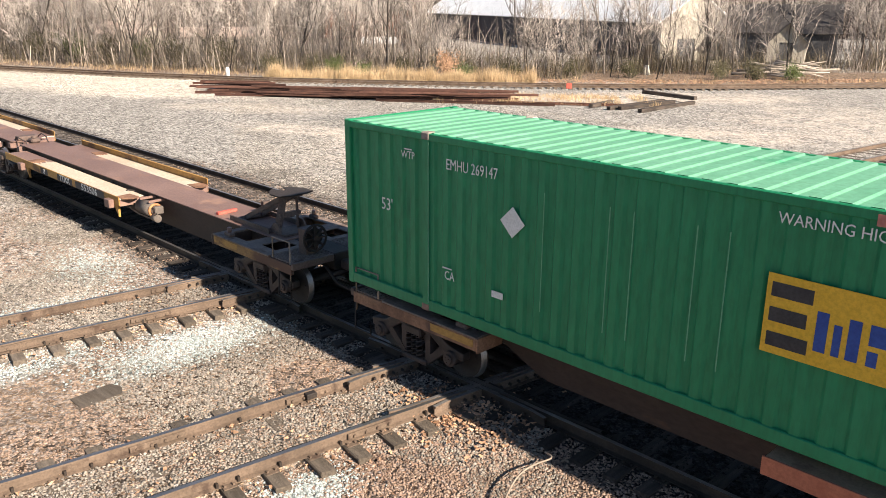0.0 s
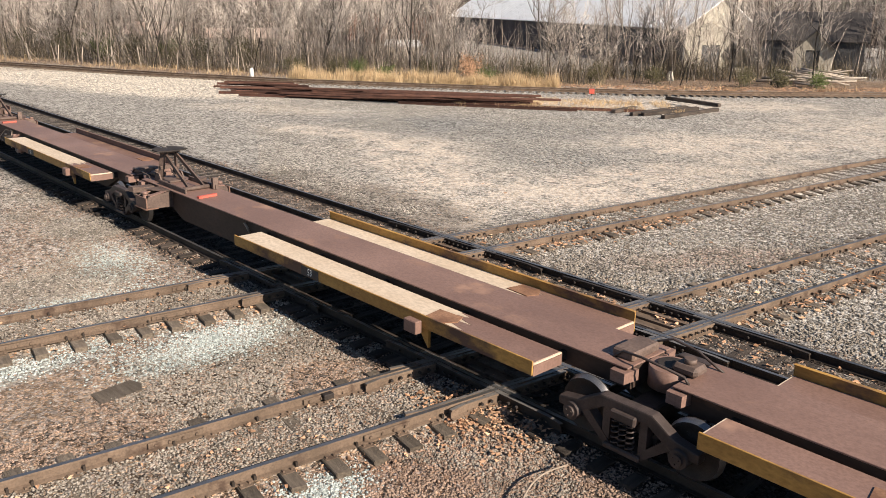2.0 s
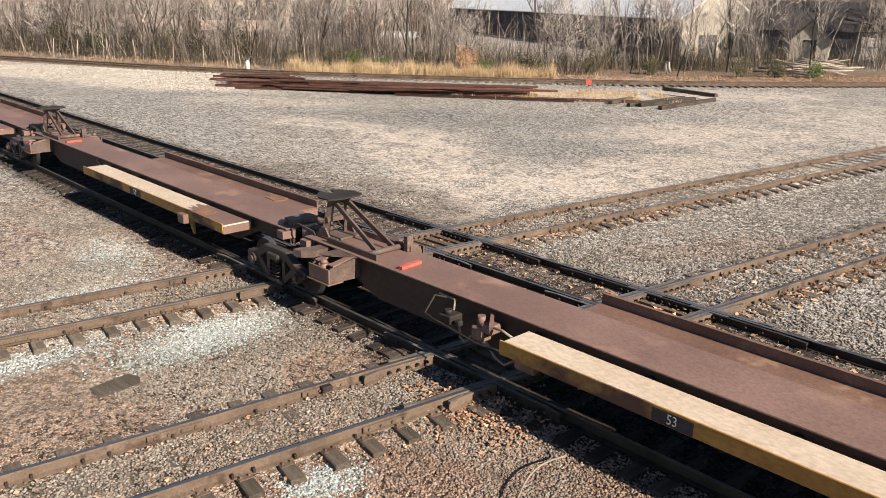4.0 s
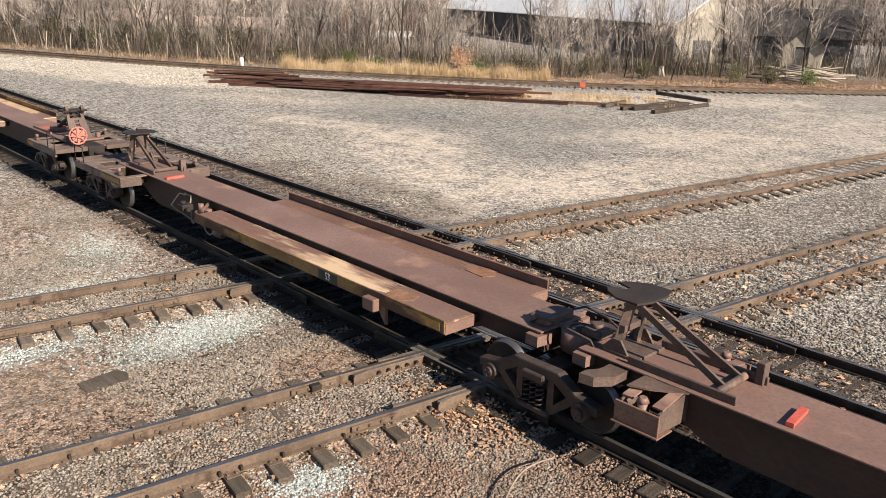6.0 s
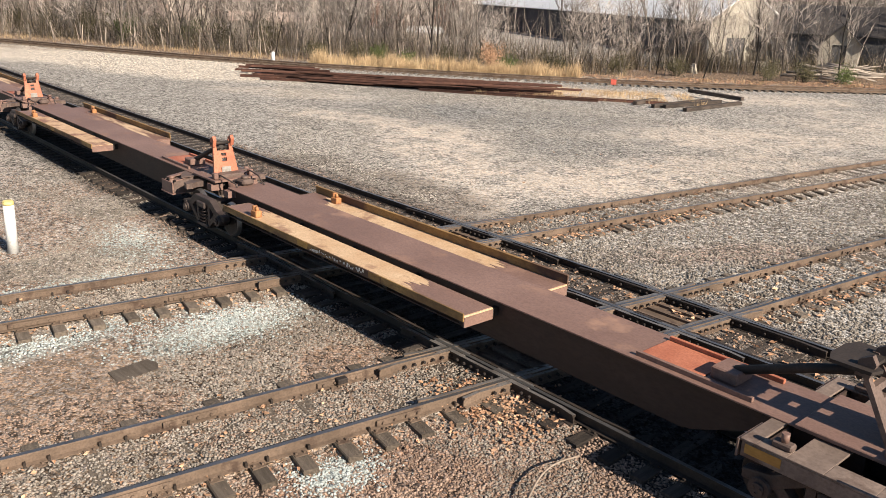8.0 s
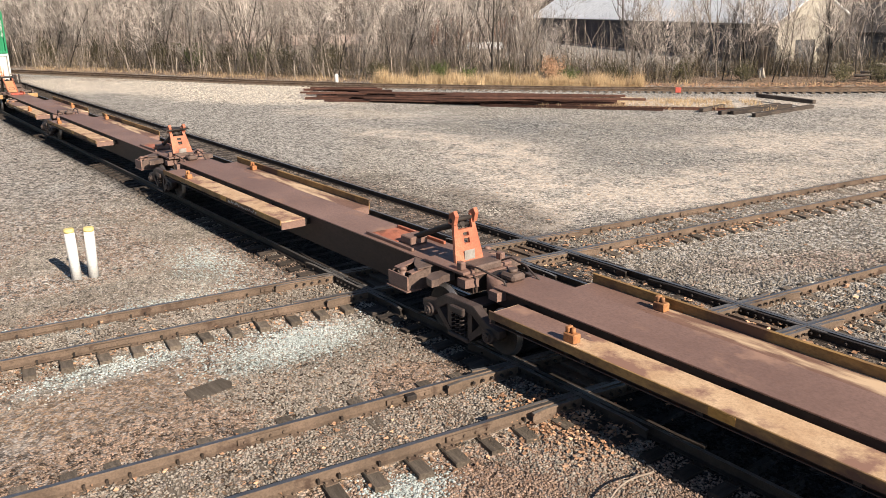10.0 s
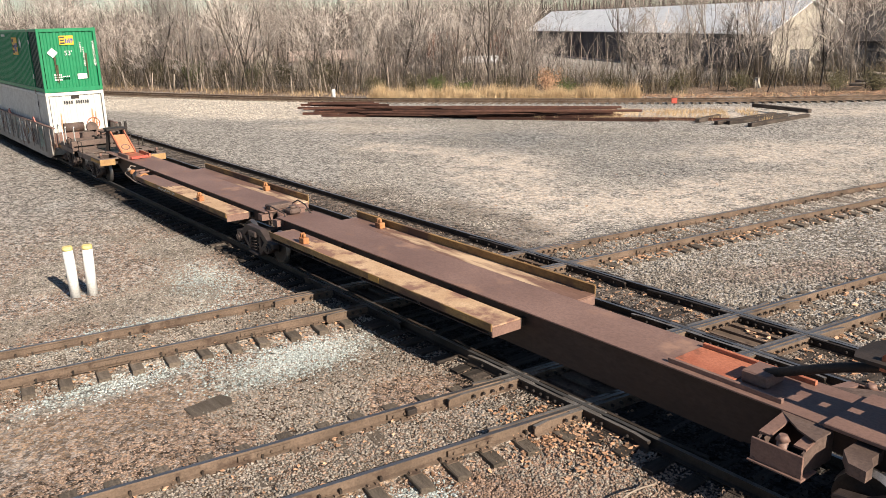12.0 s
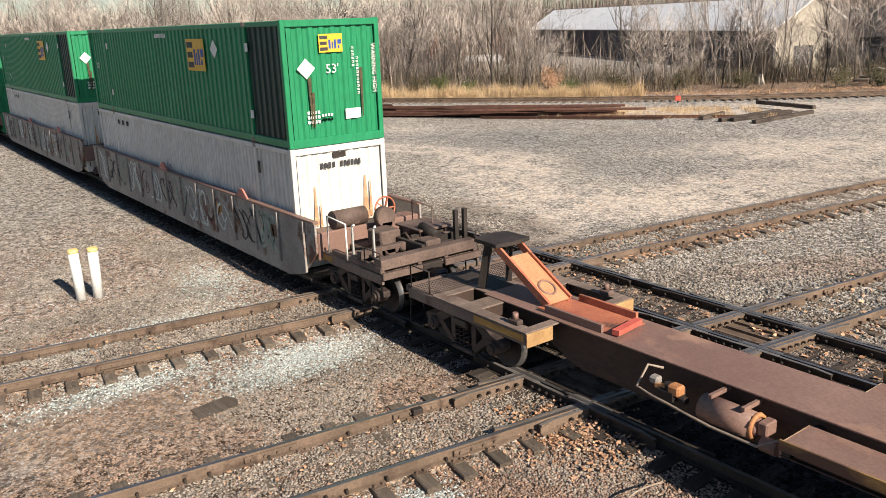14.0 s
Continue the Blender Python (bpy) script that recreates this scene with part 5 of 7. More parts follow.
def corrugate(bm, length, z0, z1, y, pitch, depth, side, mi=0, x0=0.0):
    """A pressed steel wall in the xz plane: ribs run upright. side: the way its outer face looks."""
    xs = []
    n = max(1, round(length / pitch))
    p = length / n
    for i in range(n):
        a = x0 + i * p
        xs += [(a, 0), (a + p * 0.36, 0), (a + p * 0.5, depth), (a + p * 0.86, depth)]
    xs.append((x0 + length, 0))
    prev = None
    for x, d in xs:
        c = [bm.verts.new((x, y - side * d, z)) for z in (z0, z1)]
        if prev:
            f = bm.faces.new((prev[0], c[0], c[1], prev[1]) if side < 0 else (prev[0], prev[1], c[1], c[0]))
            f.material_index = mi
        prev = c
    return bm


def container(u, z, paint, roof, label, kind):
    """A 53-foot container; u is its rear end. kind picks the writing."""
    L, W, H = 16.15, 1.295, 2.896
    t = rolling("shipping_container", label, "shipping container", u, "containers on the train")
    for s in (-1, 1):
        for k, (x0, run) in enumerate(((0.12, 1.78), (2.06, L - 4.12), (L - 1.9, 1.78))):
            bm = bmnew()
            inset = 0.05 if k != 1 else 0.02
            corrugate(bm, run, 0.19, H - 0.12, s * (W - inset), 0.21 if kind == "low" else 0.305, 0.042 if kind == "low" else 0.036, s, 0, x0)
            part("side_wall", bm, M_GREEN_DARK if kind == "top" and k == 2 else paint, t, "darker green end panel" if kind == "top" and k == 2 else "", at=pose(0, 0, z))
    for x, s in ((0.03, -1), (L - 0.03, 1)):
        bm = bmnew()
        corrugate(bm, 2 * W - 0.3, 0.19, H - 0.12, 0, 0.29, 0.034, -1, 0, -W + 0.15)
        part("end_wall", bm, paint, t, at=pose(x, 0, z, 0, 0, 90 if s > 0 else -90))
    bm = bmnew()
    # roof sheet with cross ribs
    n = 53
    for i in range(n):
        a, b = 0.05 + (L - 0.1) * i / n, 0.05 + (L - 0.1) * (i + 1) / n
        c = [a, a + (b - a) * 0.4, a + (b - a) * 0.5, a + (b - a) * 0.9, b]
        hs = [0, 0, 0.022, 0.022, 0]
        for k in range(4):
            v = [bm.verts.new(q) for q in ((c[k], -W + 0.05, H - 0.03 + hs[k]), (c[k + 1], -W + 0.05, H - 0.03 + hs[k + 1]), (c[k + 1], W - 0.05, H - 0.03 + hs[k + 1]), (c[k], W - 0.05, H - 0.03 + hs[k]))]
            bm.faces.new(v)
    bmesh.ops.remove_doubles(bm, verts=bm.verts, dist=0.0005)
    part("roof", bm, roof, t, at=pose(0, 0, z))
    for s in (-1, 1):
        for nm, z0, z1, w in (("top_rail", H - 0.13, H - 0.015, 0.07), ("bottom_rail", 0.02, 0.20, 0.08)):
            bm = bmnew()
            box(bm, 0.02, L - 0.02, min(s * W, s * (W - w)), max(s * W, s * (W - w)), z0, z1, 0.012)
            part(nm, bm, paint, t, at=pose(0, 0, z))
    bm = bmnew()
    box(bm, 0.06, L - 0.06, -W + 0.06, W - 0.06, 0.06, 0.15)
    part("floor", bm, M_STEEL_DARK, t, at=pose(0, 0, z))
    for x in (0.0, L - 0.13, 1.93, L - 1.93 - 0.14):
        for s in (-1, 1):
            bm = bmnew()
            box(bm, x, x + 0.14, min(s * (W + 0.004), s * (W - 0.12)), max(s * (W + 0.004), s * (W - 0.12)), 0.0, H, 0.012)
            part("corner_post", bm, paint, t, at=pose(0, 0, z))
    for x in (1.91, L - 2.09):
        for s in (-1, 1):
            for zz in (0.0, H - 0.125):
                bm = bmnew()
                box(bm, x, x + 0.18, min(s * (W + 0.012), s * (W - 0.15)), max(s * (W + 0.012), s * (W - 0.15)), zz, zz + 0.13, 0.02)
                part("corner_casting", bm, M_STEEL if zz == 0 else M_LOG, t, at=pose(0, 0, z))
    for x in (0.012, L - 0.012):
        for z0, z1 in ((H - 0.16, H - 0.01), (0.0, 0.2)):
            bm = bmnew()
            box(bm, x - 0.03, x + 0.03, -W + 0.1, W - 0.1, z0, z1, 0.01)
            part("end_rail", bm, paint, t, at=pose(0, 0, z))
    side = lambda x, zz: pose(x, -W - 0.006, z + zz, 90, 0, 0)
    front = lambda y, zz: pose(L + 0.008, y, z + zz, 90, 0, 90)

    def plate(at, w, h, mat, name, turn=0, lift=0.0):
        b2 = bmnew()
        box(b2, -w / 2, w / 2, -h / 2, h / 2, -0.004 + lift, 0.004 + lift)
        part(name, b2, mat, t, at=at @ pose(0, 0, 0, 0, 0, turn))

    def run_down(at, w, z1, z0, mat):
        """A rust run, broad at one end and thin at the other."""
        b2 = bmnew()
        slab(b2, [(-w, z1), (w * 0.9, z1), (w * 0.55, z1 * 0.5 + z0 * 0.5), (w * 0.25, z0), (-w * 0.15, z0), (-w * 0.5, z1 * 0.45 + z0 * 0.55)] if z1 < z0 else
             [(-w * 0.3, z0), (w * 0.3, z0), (w * 0.8, z1 * 0.6 + z0 * 0.4), (w, z1), (-w, z1), (-w * 0.7, z1 * 0.5 + z0 * 0.5)], 0.001, 0.004)
        part("rust_streak", b2, mat, t, at=at)

    def logo(at, k):
        """Yellow board with dark and blue bars standing for the maker's mark."""
        plate(at, 1.35 * k, 0.9 * k, M_LOGO_Y, "logo_board")
        for mat, bars in ((M_LETTER_DARK, ((-0.62, -0.18, 0.20, 0.36), (-0.62, -0.22, -0.08, 0.08), (-0.62, -0.18, -0.36, -0.20))),
                          (M_LOGO_B, ((-0.12, 0.0, -0.28, 0.16), (0.06, 0.14, -0.28, 0.06), (0.2, 0.32, -0.28, 0.16), (0.40, 0.62, -0.06, 0.16), (0.40, 0.50, -0.28, -0.12)))):
            for x0, x1, y0, y1 in bars:
                b2 = bmnew()
                box(b2, x0 * k, x1 * k, y0 * k, y1 * k, 0.002, 0.009)
                part("logo_bar", b2, mat, t, at=at)

    if kind == "lead":
        letters("53'", 0.29, M_LETTER, t, side(1.09, 1.60), squeeze=0.85)
        letters("WTP", 0.17, M_LETTER, t, side(1.61, 2.49), squeeze=0.85)
        letters("EMHU 269147", 0.235, M_LETTER, t, side(2.98, 2.465), squeeze=0.74)
        letters("WARNING HIGH", 0.18, M_LETTER, t, side(8.12, 2.62), squeeze=0.9)
        letters("CA", 0.2, M_LETTER, t, side(2.55, 0.72), squeeze=0.8)
        plate(side(2.5, 0.84), 0.2, 0.02, M_LETTER, "lettering_bar")
        plate(side(1.61, 2.585), 0.18, 0.018, M_LETTER, "lettering_bar")
        plate(side(3.80, 1.83), 0.32, 0.32, M_LETTER, "placard_holder", 45)
        plate(side(3.55, 0.68), 0.22, 0.10, M_LETTER, "label_plate")
        logo(side(8.17, 1.55), 1.02)
        plate(side(8.62, 2.78), 0.3, 0.12, M_RED_FADED, "warning_plate")
        plate(side(2.075, 1.45), 0.014, 2.6, M_GREEN_ROOF, "post_edge")
        for xx in (4.35, 5.4, 5.75, 6.6, 7.0):
            plate(side(xx, 1.5), 0.012, 1.7, M_GREEN_ROOF, "scrape")
    elif kind == "top":
        letters("53'", 0.3, M_LETTER, t, front(-0.04, 1.76))
        plate(front(-0.73, 1.80), 0.33, 0.33, M_LETTER, "placard_holder", 45)
        logo(front(-0.045, 2.35), 0.46)
        plate(front(0.45, 0.69), 0.42, 0.24, M_LETTER, "label_plate")
        for dx in (0.0, 0.11):
            b2 = bmnew()
            for k in range(11 if dx else 6):
                q = 0.42 - k * 0.082 - dx * 2.2
                box(b2, -0.032, 0.032, q, q + 0.014, -0.003, 0.003)
                box(b2, -0.032, 0.032, q + 0.034, q + 0.048, -0.003, 0.003)
                box(b2, -0.032 if k % 2 else 0.018, -0.018 if k % 2 else 0.032, q + 0.014, q + 0.034, -0.003, 0.003)
            tagged(part("lettering_bar", b2, M_LETTER, t, at=front(0.53 + dx, 1.78)), kind="stuff")
        letters("WARNING HIGH", 0.17, M_LETTER, t, front(1.1, 1.72) @ pose(0, 0, 0, 0, 0, -90), squeeze=0.9)
        b2 = bmnew()
        for r in range(3):
            for k in range(4):
                box(b2, -0.16 + k * 0.09, -0.1 + k * 0.09, -0.14 + r * 0.11, -0.07 + r * 0.11, -0.003, 0.003)
                box(b2, 0.22 + k * 0.08, 0.27 + k * 0.08, -0.1 + (r % 2) * 0.1, -0.04 + (r % 2) * 0.1, -0.003, 0.003)
        tagged(part("lettering_bar", b2, M_LETTER, t, at=front(-0.62, 0.68)), kind="stuff")
        for y, z1, z0 in ((-0.66, 1.6, 0.45), (0.73, 1.75, 0.6), (-0.60, 1.25, 0.45)):
            run_down(front(y, 0), 0.045, z1, z0, M_RUST_DARK)
        logo(side(10.87, 2.09), 0.95)
        plate(side(12.2, 2.25), 0.34, 0.34, M_LETTER, "placard_holder", 45)
        letters("53'", 0.28, M_LETTER, t, side(0.9, 1.6))
        b2 = bmnew()
        for k in range(10):
            box(b2, k * 0.1, k * 0.1 + 0.06, -0.06, 0.06, -0.003, 0.003)
        tagged(part("lettering_bar", b2, M_LETTER, t, at=side(7.6, 2.62)), kind="stuff")
        for xx in (1.95, 13.9):
            for zz in (2.3, 0.7):
                plate(side(xx + 0.35, zz), 0.16, 0.2, M_LETTER, "lettering_bar")
    elif kind == "low":
        b2 = bmnew()
        for k in range(4):
            box(b2, -0.55 + k * 0.11, -0.48 + k * 0.11, -0.07, 0.07, -0.003, 0.003)
        for k in range(6):
            box(b2, 0.0 + k * 0.1, 0.065 + k * 0.1, -0.07, 0.07, -0.003, 0.003)
        tagged(part("lettering_bar", b2, M_LETTER_DARK, t, at=front(0.0, 2.42)), kind="stuff")
        plate(front(-0.02, 2.65), 0.36, 0.13, M_STEEL_DARK, "vent_plate")
        for y, w, z1, z0 in ((-0.75, 0.07, 1.0, 1.95), (0.66, 0.10, 0.9, 2.05), (0.80, 0.05, 1.0, 1.9), (-0.62, 0.04, 0.9, 1.5)):
            run_down(front(y, 0), w, z1, z0, M_RUST_STREAK)
        for k in range(3):
            plate(side(2.5 + k * 0.5, 2.55), 0.18, 0.16, M_STEEL_DARK, "lettering_bar")
        plate(side(14.35, 2.3), 0.12, 0.3, M_STEEL_DARK, "lettering_bar")
    return t


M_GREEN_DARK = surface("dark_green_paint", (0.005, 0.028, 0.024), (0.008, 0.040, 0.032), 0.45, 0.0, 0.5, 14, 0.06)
M_RUST_DARK = surface("dark_rust_run", (0.045, 0.045, 0.025), (0.10, 0.085, 0.045), 0.8, 0, 4, 20, 0.0)
M_RED_FADED = surface("faded_pink_red", (0.42, 0.16, 0.13), (0.52, 0.22, 0.18), 0.7, 0, 3, 20, 0.0)
M_RUST_STREAK = surface("rust_run", (0.40, 0.20, 0.10), (0.62, 0.42, 0.27), 0.8, 0, 4, 20, 0.0, stretch=(1, 1, 0.2))


M_TANK = surface("dusty_dark_tank", (0.10, 0.083, 0.073), (0.18, 0.15, 0.13), 0.65, 0, 2.0, 20, 0.2)
M_COVER = surface("flaking_cover_plate", (0.16, 0.08, 0.05), (0.36, 0.20, 0.12), 0.8, 0, 2.0, 20, 0.3, stain=(0.12, 0.07, 0.055), stain_at=0.55)


def pedestal(t, x, y, z, mat):
    """A container pedestal with its locking pin, on a platform."""
    bm = bmnew()
    box(bm, x - 0.12, x + 0.12, y - 0.08, y + 0.08, z, z + 0.15, 0.015)
    box(bm, x - 0.1, x - 0.02, y - 0.06, y + 0.06, z + 0.15, z + 0.25, 0.015)
    rod(bm, (x + 0.03, y, z + 0.14), (x + 0.03, y, z + 0.24), 0.045, 10, 0.03)
    part("container_pedestal", bm, mat, t)


def worn_patch(x0, x1, y0, y1, ragged_rear):
    """Bare steel at a platform's end: a thin skin whose inner border is eaten away unevenly."""
    rnd = random.Random(int(abs(x0) * 100) + (7 if y0 > 0 else 3))
    n = 22
    edge, bite = [], 0.0
    for k in range(n + 1):
        bite = 0.6 * bite + rnd.uniform(-0.22, 0.26)
        edge.append(((x0 if ragged_rear else x1) + bite, y0 + (y1 - y0) * k / n))
    end = x1 if ragged_rear else x0
    return slab(bmnew(), edge + [(end, y1), (end, y0)], 0.986, 0.990)


def platform(t, a, b, deck, sill, rear_bracket, lip=0.17, pedestals=(), ped_mat=None, bare=0.0, far_deck=None, sill_z=0.80, far_sill=None):
    """Side platforms from a to b (a < b) on both sides of the spine; they carry trailer wheels."""
    for s in (-1, 1):
        def yy(p, q):
            return (min(s * p, s * q), max(s * p, s * q))
        p = new("platform")
        p.empty_display_size = 0.2
        p.parent = t
        bm = bmnew()
        box(bm, a, b, *yy(0.62, 1.27), 0.955, 0.985, 0.004)
        part("deck_plate", bm, far_deck if far_deck and s > 0 else deck, p)
        h = lip if s > 0 else 0.05
        bm = bmnew()
        box(bm, a, b, *yy(1.272, 1.30), sill_z, 0.985 + h, 0.006)
        part("side_sill", bm, (far_sill or far_deck or sill) if s > 0 else sill, p)
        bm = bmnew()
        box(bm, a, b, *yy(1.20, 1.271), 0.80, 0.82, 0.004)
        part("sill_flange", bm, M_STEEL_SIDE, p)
        if s > 0:
            bm = bmnew()
            box(bm, a, b, *yy(1.24, 1.31), 0.987 + h, 1.0 + h, 0.004)
            part("sill_cap", bm, far_sill or far_deck or sill, p)
        n = max(2, round((b - a) / 2.2))
        for k in range(n + 1):
            x = a + 0.08 + (b - a - 0.16) * k / n
            bm = bmnew()
            prism(bm, [(x - 0.05, 0.95), (x + 0.05, 0.95), (x + 0.05, 0.80), (x - 0.05, 0.80)], *yy(0.40, 1.26))
            part("cross_bracket", bm, M_STEEL_DARK, p)
        for x in (a + 0.0, b - 0.025):
            bm = bmnew()
            box(bm, x - 0.004, x + 0.029, *yy(0.62, 1.27), 0.78, 0.953)
            part("end_plate", bm, M_STEEL, p)
        # bare brown stretch of deck at the end beside the truck
        if bare:
            x0, x1 = (b - bare, b - 0.03) if bare > 0 else (a + 0.03, a - bare)
            part("worn_plate", worn_patch(x0, x1, s * 0.63, s * 1.262, bare > 0), M_STEEL, p)
        for x in rear_bracket:
            bm = bmnew()
            box(bm, x - 0.16, x + 0.16, *yy(1.303, 1.45), 0.70, 0.93, 0.015)
            part("pedestal_bracket", bm, M_STEEL, p)
            bm = bmnew()
            prism(bm, [(x - 0.02, 0.80), (x + 0.26, 0.80), (x + 0.26, 0.45)], *yy(1.2, 1.26))
            part("bracket_web", bm, M_YELLOW if deck is M_CREAM else M_STEEL, p)
            bm = bmnew()
            slab(bm, [(x + 0.1, s * 0.84), (x + 0.62, s * 0.80), (x + 0.72, s * 1.02), (x + 0.56, s * 1.24), (x + 0.16, s * 1.22)], 0.987, 1.004)
            part("cover_plate", bm, M_COVER, p)
        for x in pedestals:
            pedestal(p, x, s * 1.08, 0.985, ped_mat)


def spine(t, a, b, drop_a=1.5, drop_b=1.5):
    """The centre beam from a (rear) to b (front), deep between the trucks."""
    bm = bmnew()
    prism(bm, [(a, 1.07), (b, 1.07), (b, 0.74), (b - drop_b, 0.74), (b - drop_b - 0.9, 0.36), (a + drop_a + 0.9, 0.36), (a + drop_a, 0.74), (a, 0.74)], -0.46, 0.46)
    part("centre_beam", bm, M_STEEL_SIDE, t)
    bm = bmnew()
    box(bm, a, b, -0.555, 0.555, 1.072, 1.10, 0.006)
    part("top_plate", bm, M_STEEL, t)
    bm = bmnew()
    box(bm, a + drop_a + 1.0, b - drop_b - 1.0, -0.45, 0.45, 0.33, 0.36)
    part("bottom_plate", bm, M_STEEL_SIDE, t)


# brown car steel darkened to hold the shade of sides and undersides, with rust stains
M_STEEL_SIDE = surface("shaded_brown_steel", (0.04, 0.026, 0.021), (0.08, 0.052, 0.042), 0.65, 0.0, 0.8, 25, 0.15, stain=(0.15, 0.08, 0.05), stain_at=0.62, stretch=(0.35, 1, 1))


def hitch_dark(t, x, d):
    """A raised trailer hitch: fifth-wheel plate on an upright, and a long strut that leans towards d."""
    h = new("trailer_hitch")
    h.empty_display_size = 0.2
    h.parent = t
    h["label"] = "grimy brown collapsible trailer hitch, raised"
    bm = bmnew()
    slab(bm, [(x - 0.34, -0.30), (x - 0.1, -0.45), (x + 0.25, -0.44), (x + 0.34, -0.2), (x + 0.34, 0.2), (x + 0.25, 0.44), (x - 0.1, 0.45), (x - 0.34, 0.30), (x - 0.48, 0.14), (x - 0.2, 0.05), (x - 0.2, -0.05), (x - 0.48, -0.14)], 1.985, 2.015)
    part("fifth_wheel_plate", bm, M_STEEL_DARK, h)
    bm = bmnew()
    box(bm, x - 0.12, x + 0.14, -0.26, 0.26, 1.90, 1.984, 0.02)
    part("plate_saddle", bm, M_STEEL_GRIMY, h)
    for s in (-1, 1):
        bm = bmnew()
        beam(bm, (x - 0.14, s * 0.27, 1.12), (x, s * 0.17, 1.92), 0.06, 0.15)
        part("upright", bm, M_STEEL_GRIMY, h)
        bm = bmnew()
        prism(bm, [(x - 0.34, 1.15), (x + 0.12, 1.15), (x - 0.02, 1.34), (x - 0.16, 1.34)], s * 0.33 - 0.02, s * 0.33 + 0.02)
        part("foot_gusset", bm, M_STEEL_GRIMY, h)
        bm = bmnew()
        beam(bm, (x + d * 0.05, s * 0.15, 1.90), (x + d * 1.55, s * 0.22, 1.17), 0.05, 0.10)
        part("strut", bm, M_STEEL_GRIMY, h)
        bm = bmnew()
        box(bm, min(x + d * 0.2, x + d * 1.85), max(x + d * 0.2, x + d * 1.85), s * 0.44 - 0.025, s * 0.44 + 0.025, 1.10, 1.22, 0.008)
        part("slide_rail", bm, M_STEEL_GRIMY, h)
    bm = bmnew()
    box(bm, x - 0.3, x + 0.3, -0.36, 0.36, 1.102, 1.15, 0.01)
    part("hitch_base", bm, M_STEEL_GRIMY, h)
    bm = bmnew()
    rod(bm, (x + d * 1.55, -0.4, 1.16), (x + d * 1.55, 0.4, 1.16), 0.06, 8)
    part("pivot_shaft", bm, M_STEEL_GRIMY, h)
    bm = bmnew()
    beam(bm, (x - 0.06, -0.28, 1.5), (x - 0.06, 0.28, 1.5), 0.1, 0.1)
    part("cross_bar", bm, M_STEEL_GRIMY, h)
    bm = bmnew()
    box(bm, x + d * 1.75 - 0.06, x + d * 1.75 + 0.06, 0.36, 0.52, 1.10, 1.42, 0.01)
    part("end_stop", bm, M_STEEL_GRIMY, h)
    bm = bmnew()
    beam(bm, (x + d * 2.5, 0.08, 1.135), (x + d * 2.5 + 0.05, -0.45, 1.135), 0.10, 0.06)
    part("stop_block", bm, M_RED, h, "bright red stop block")


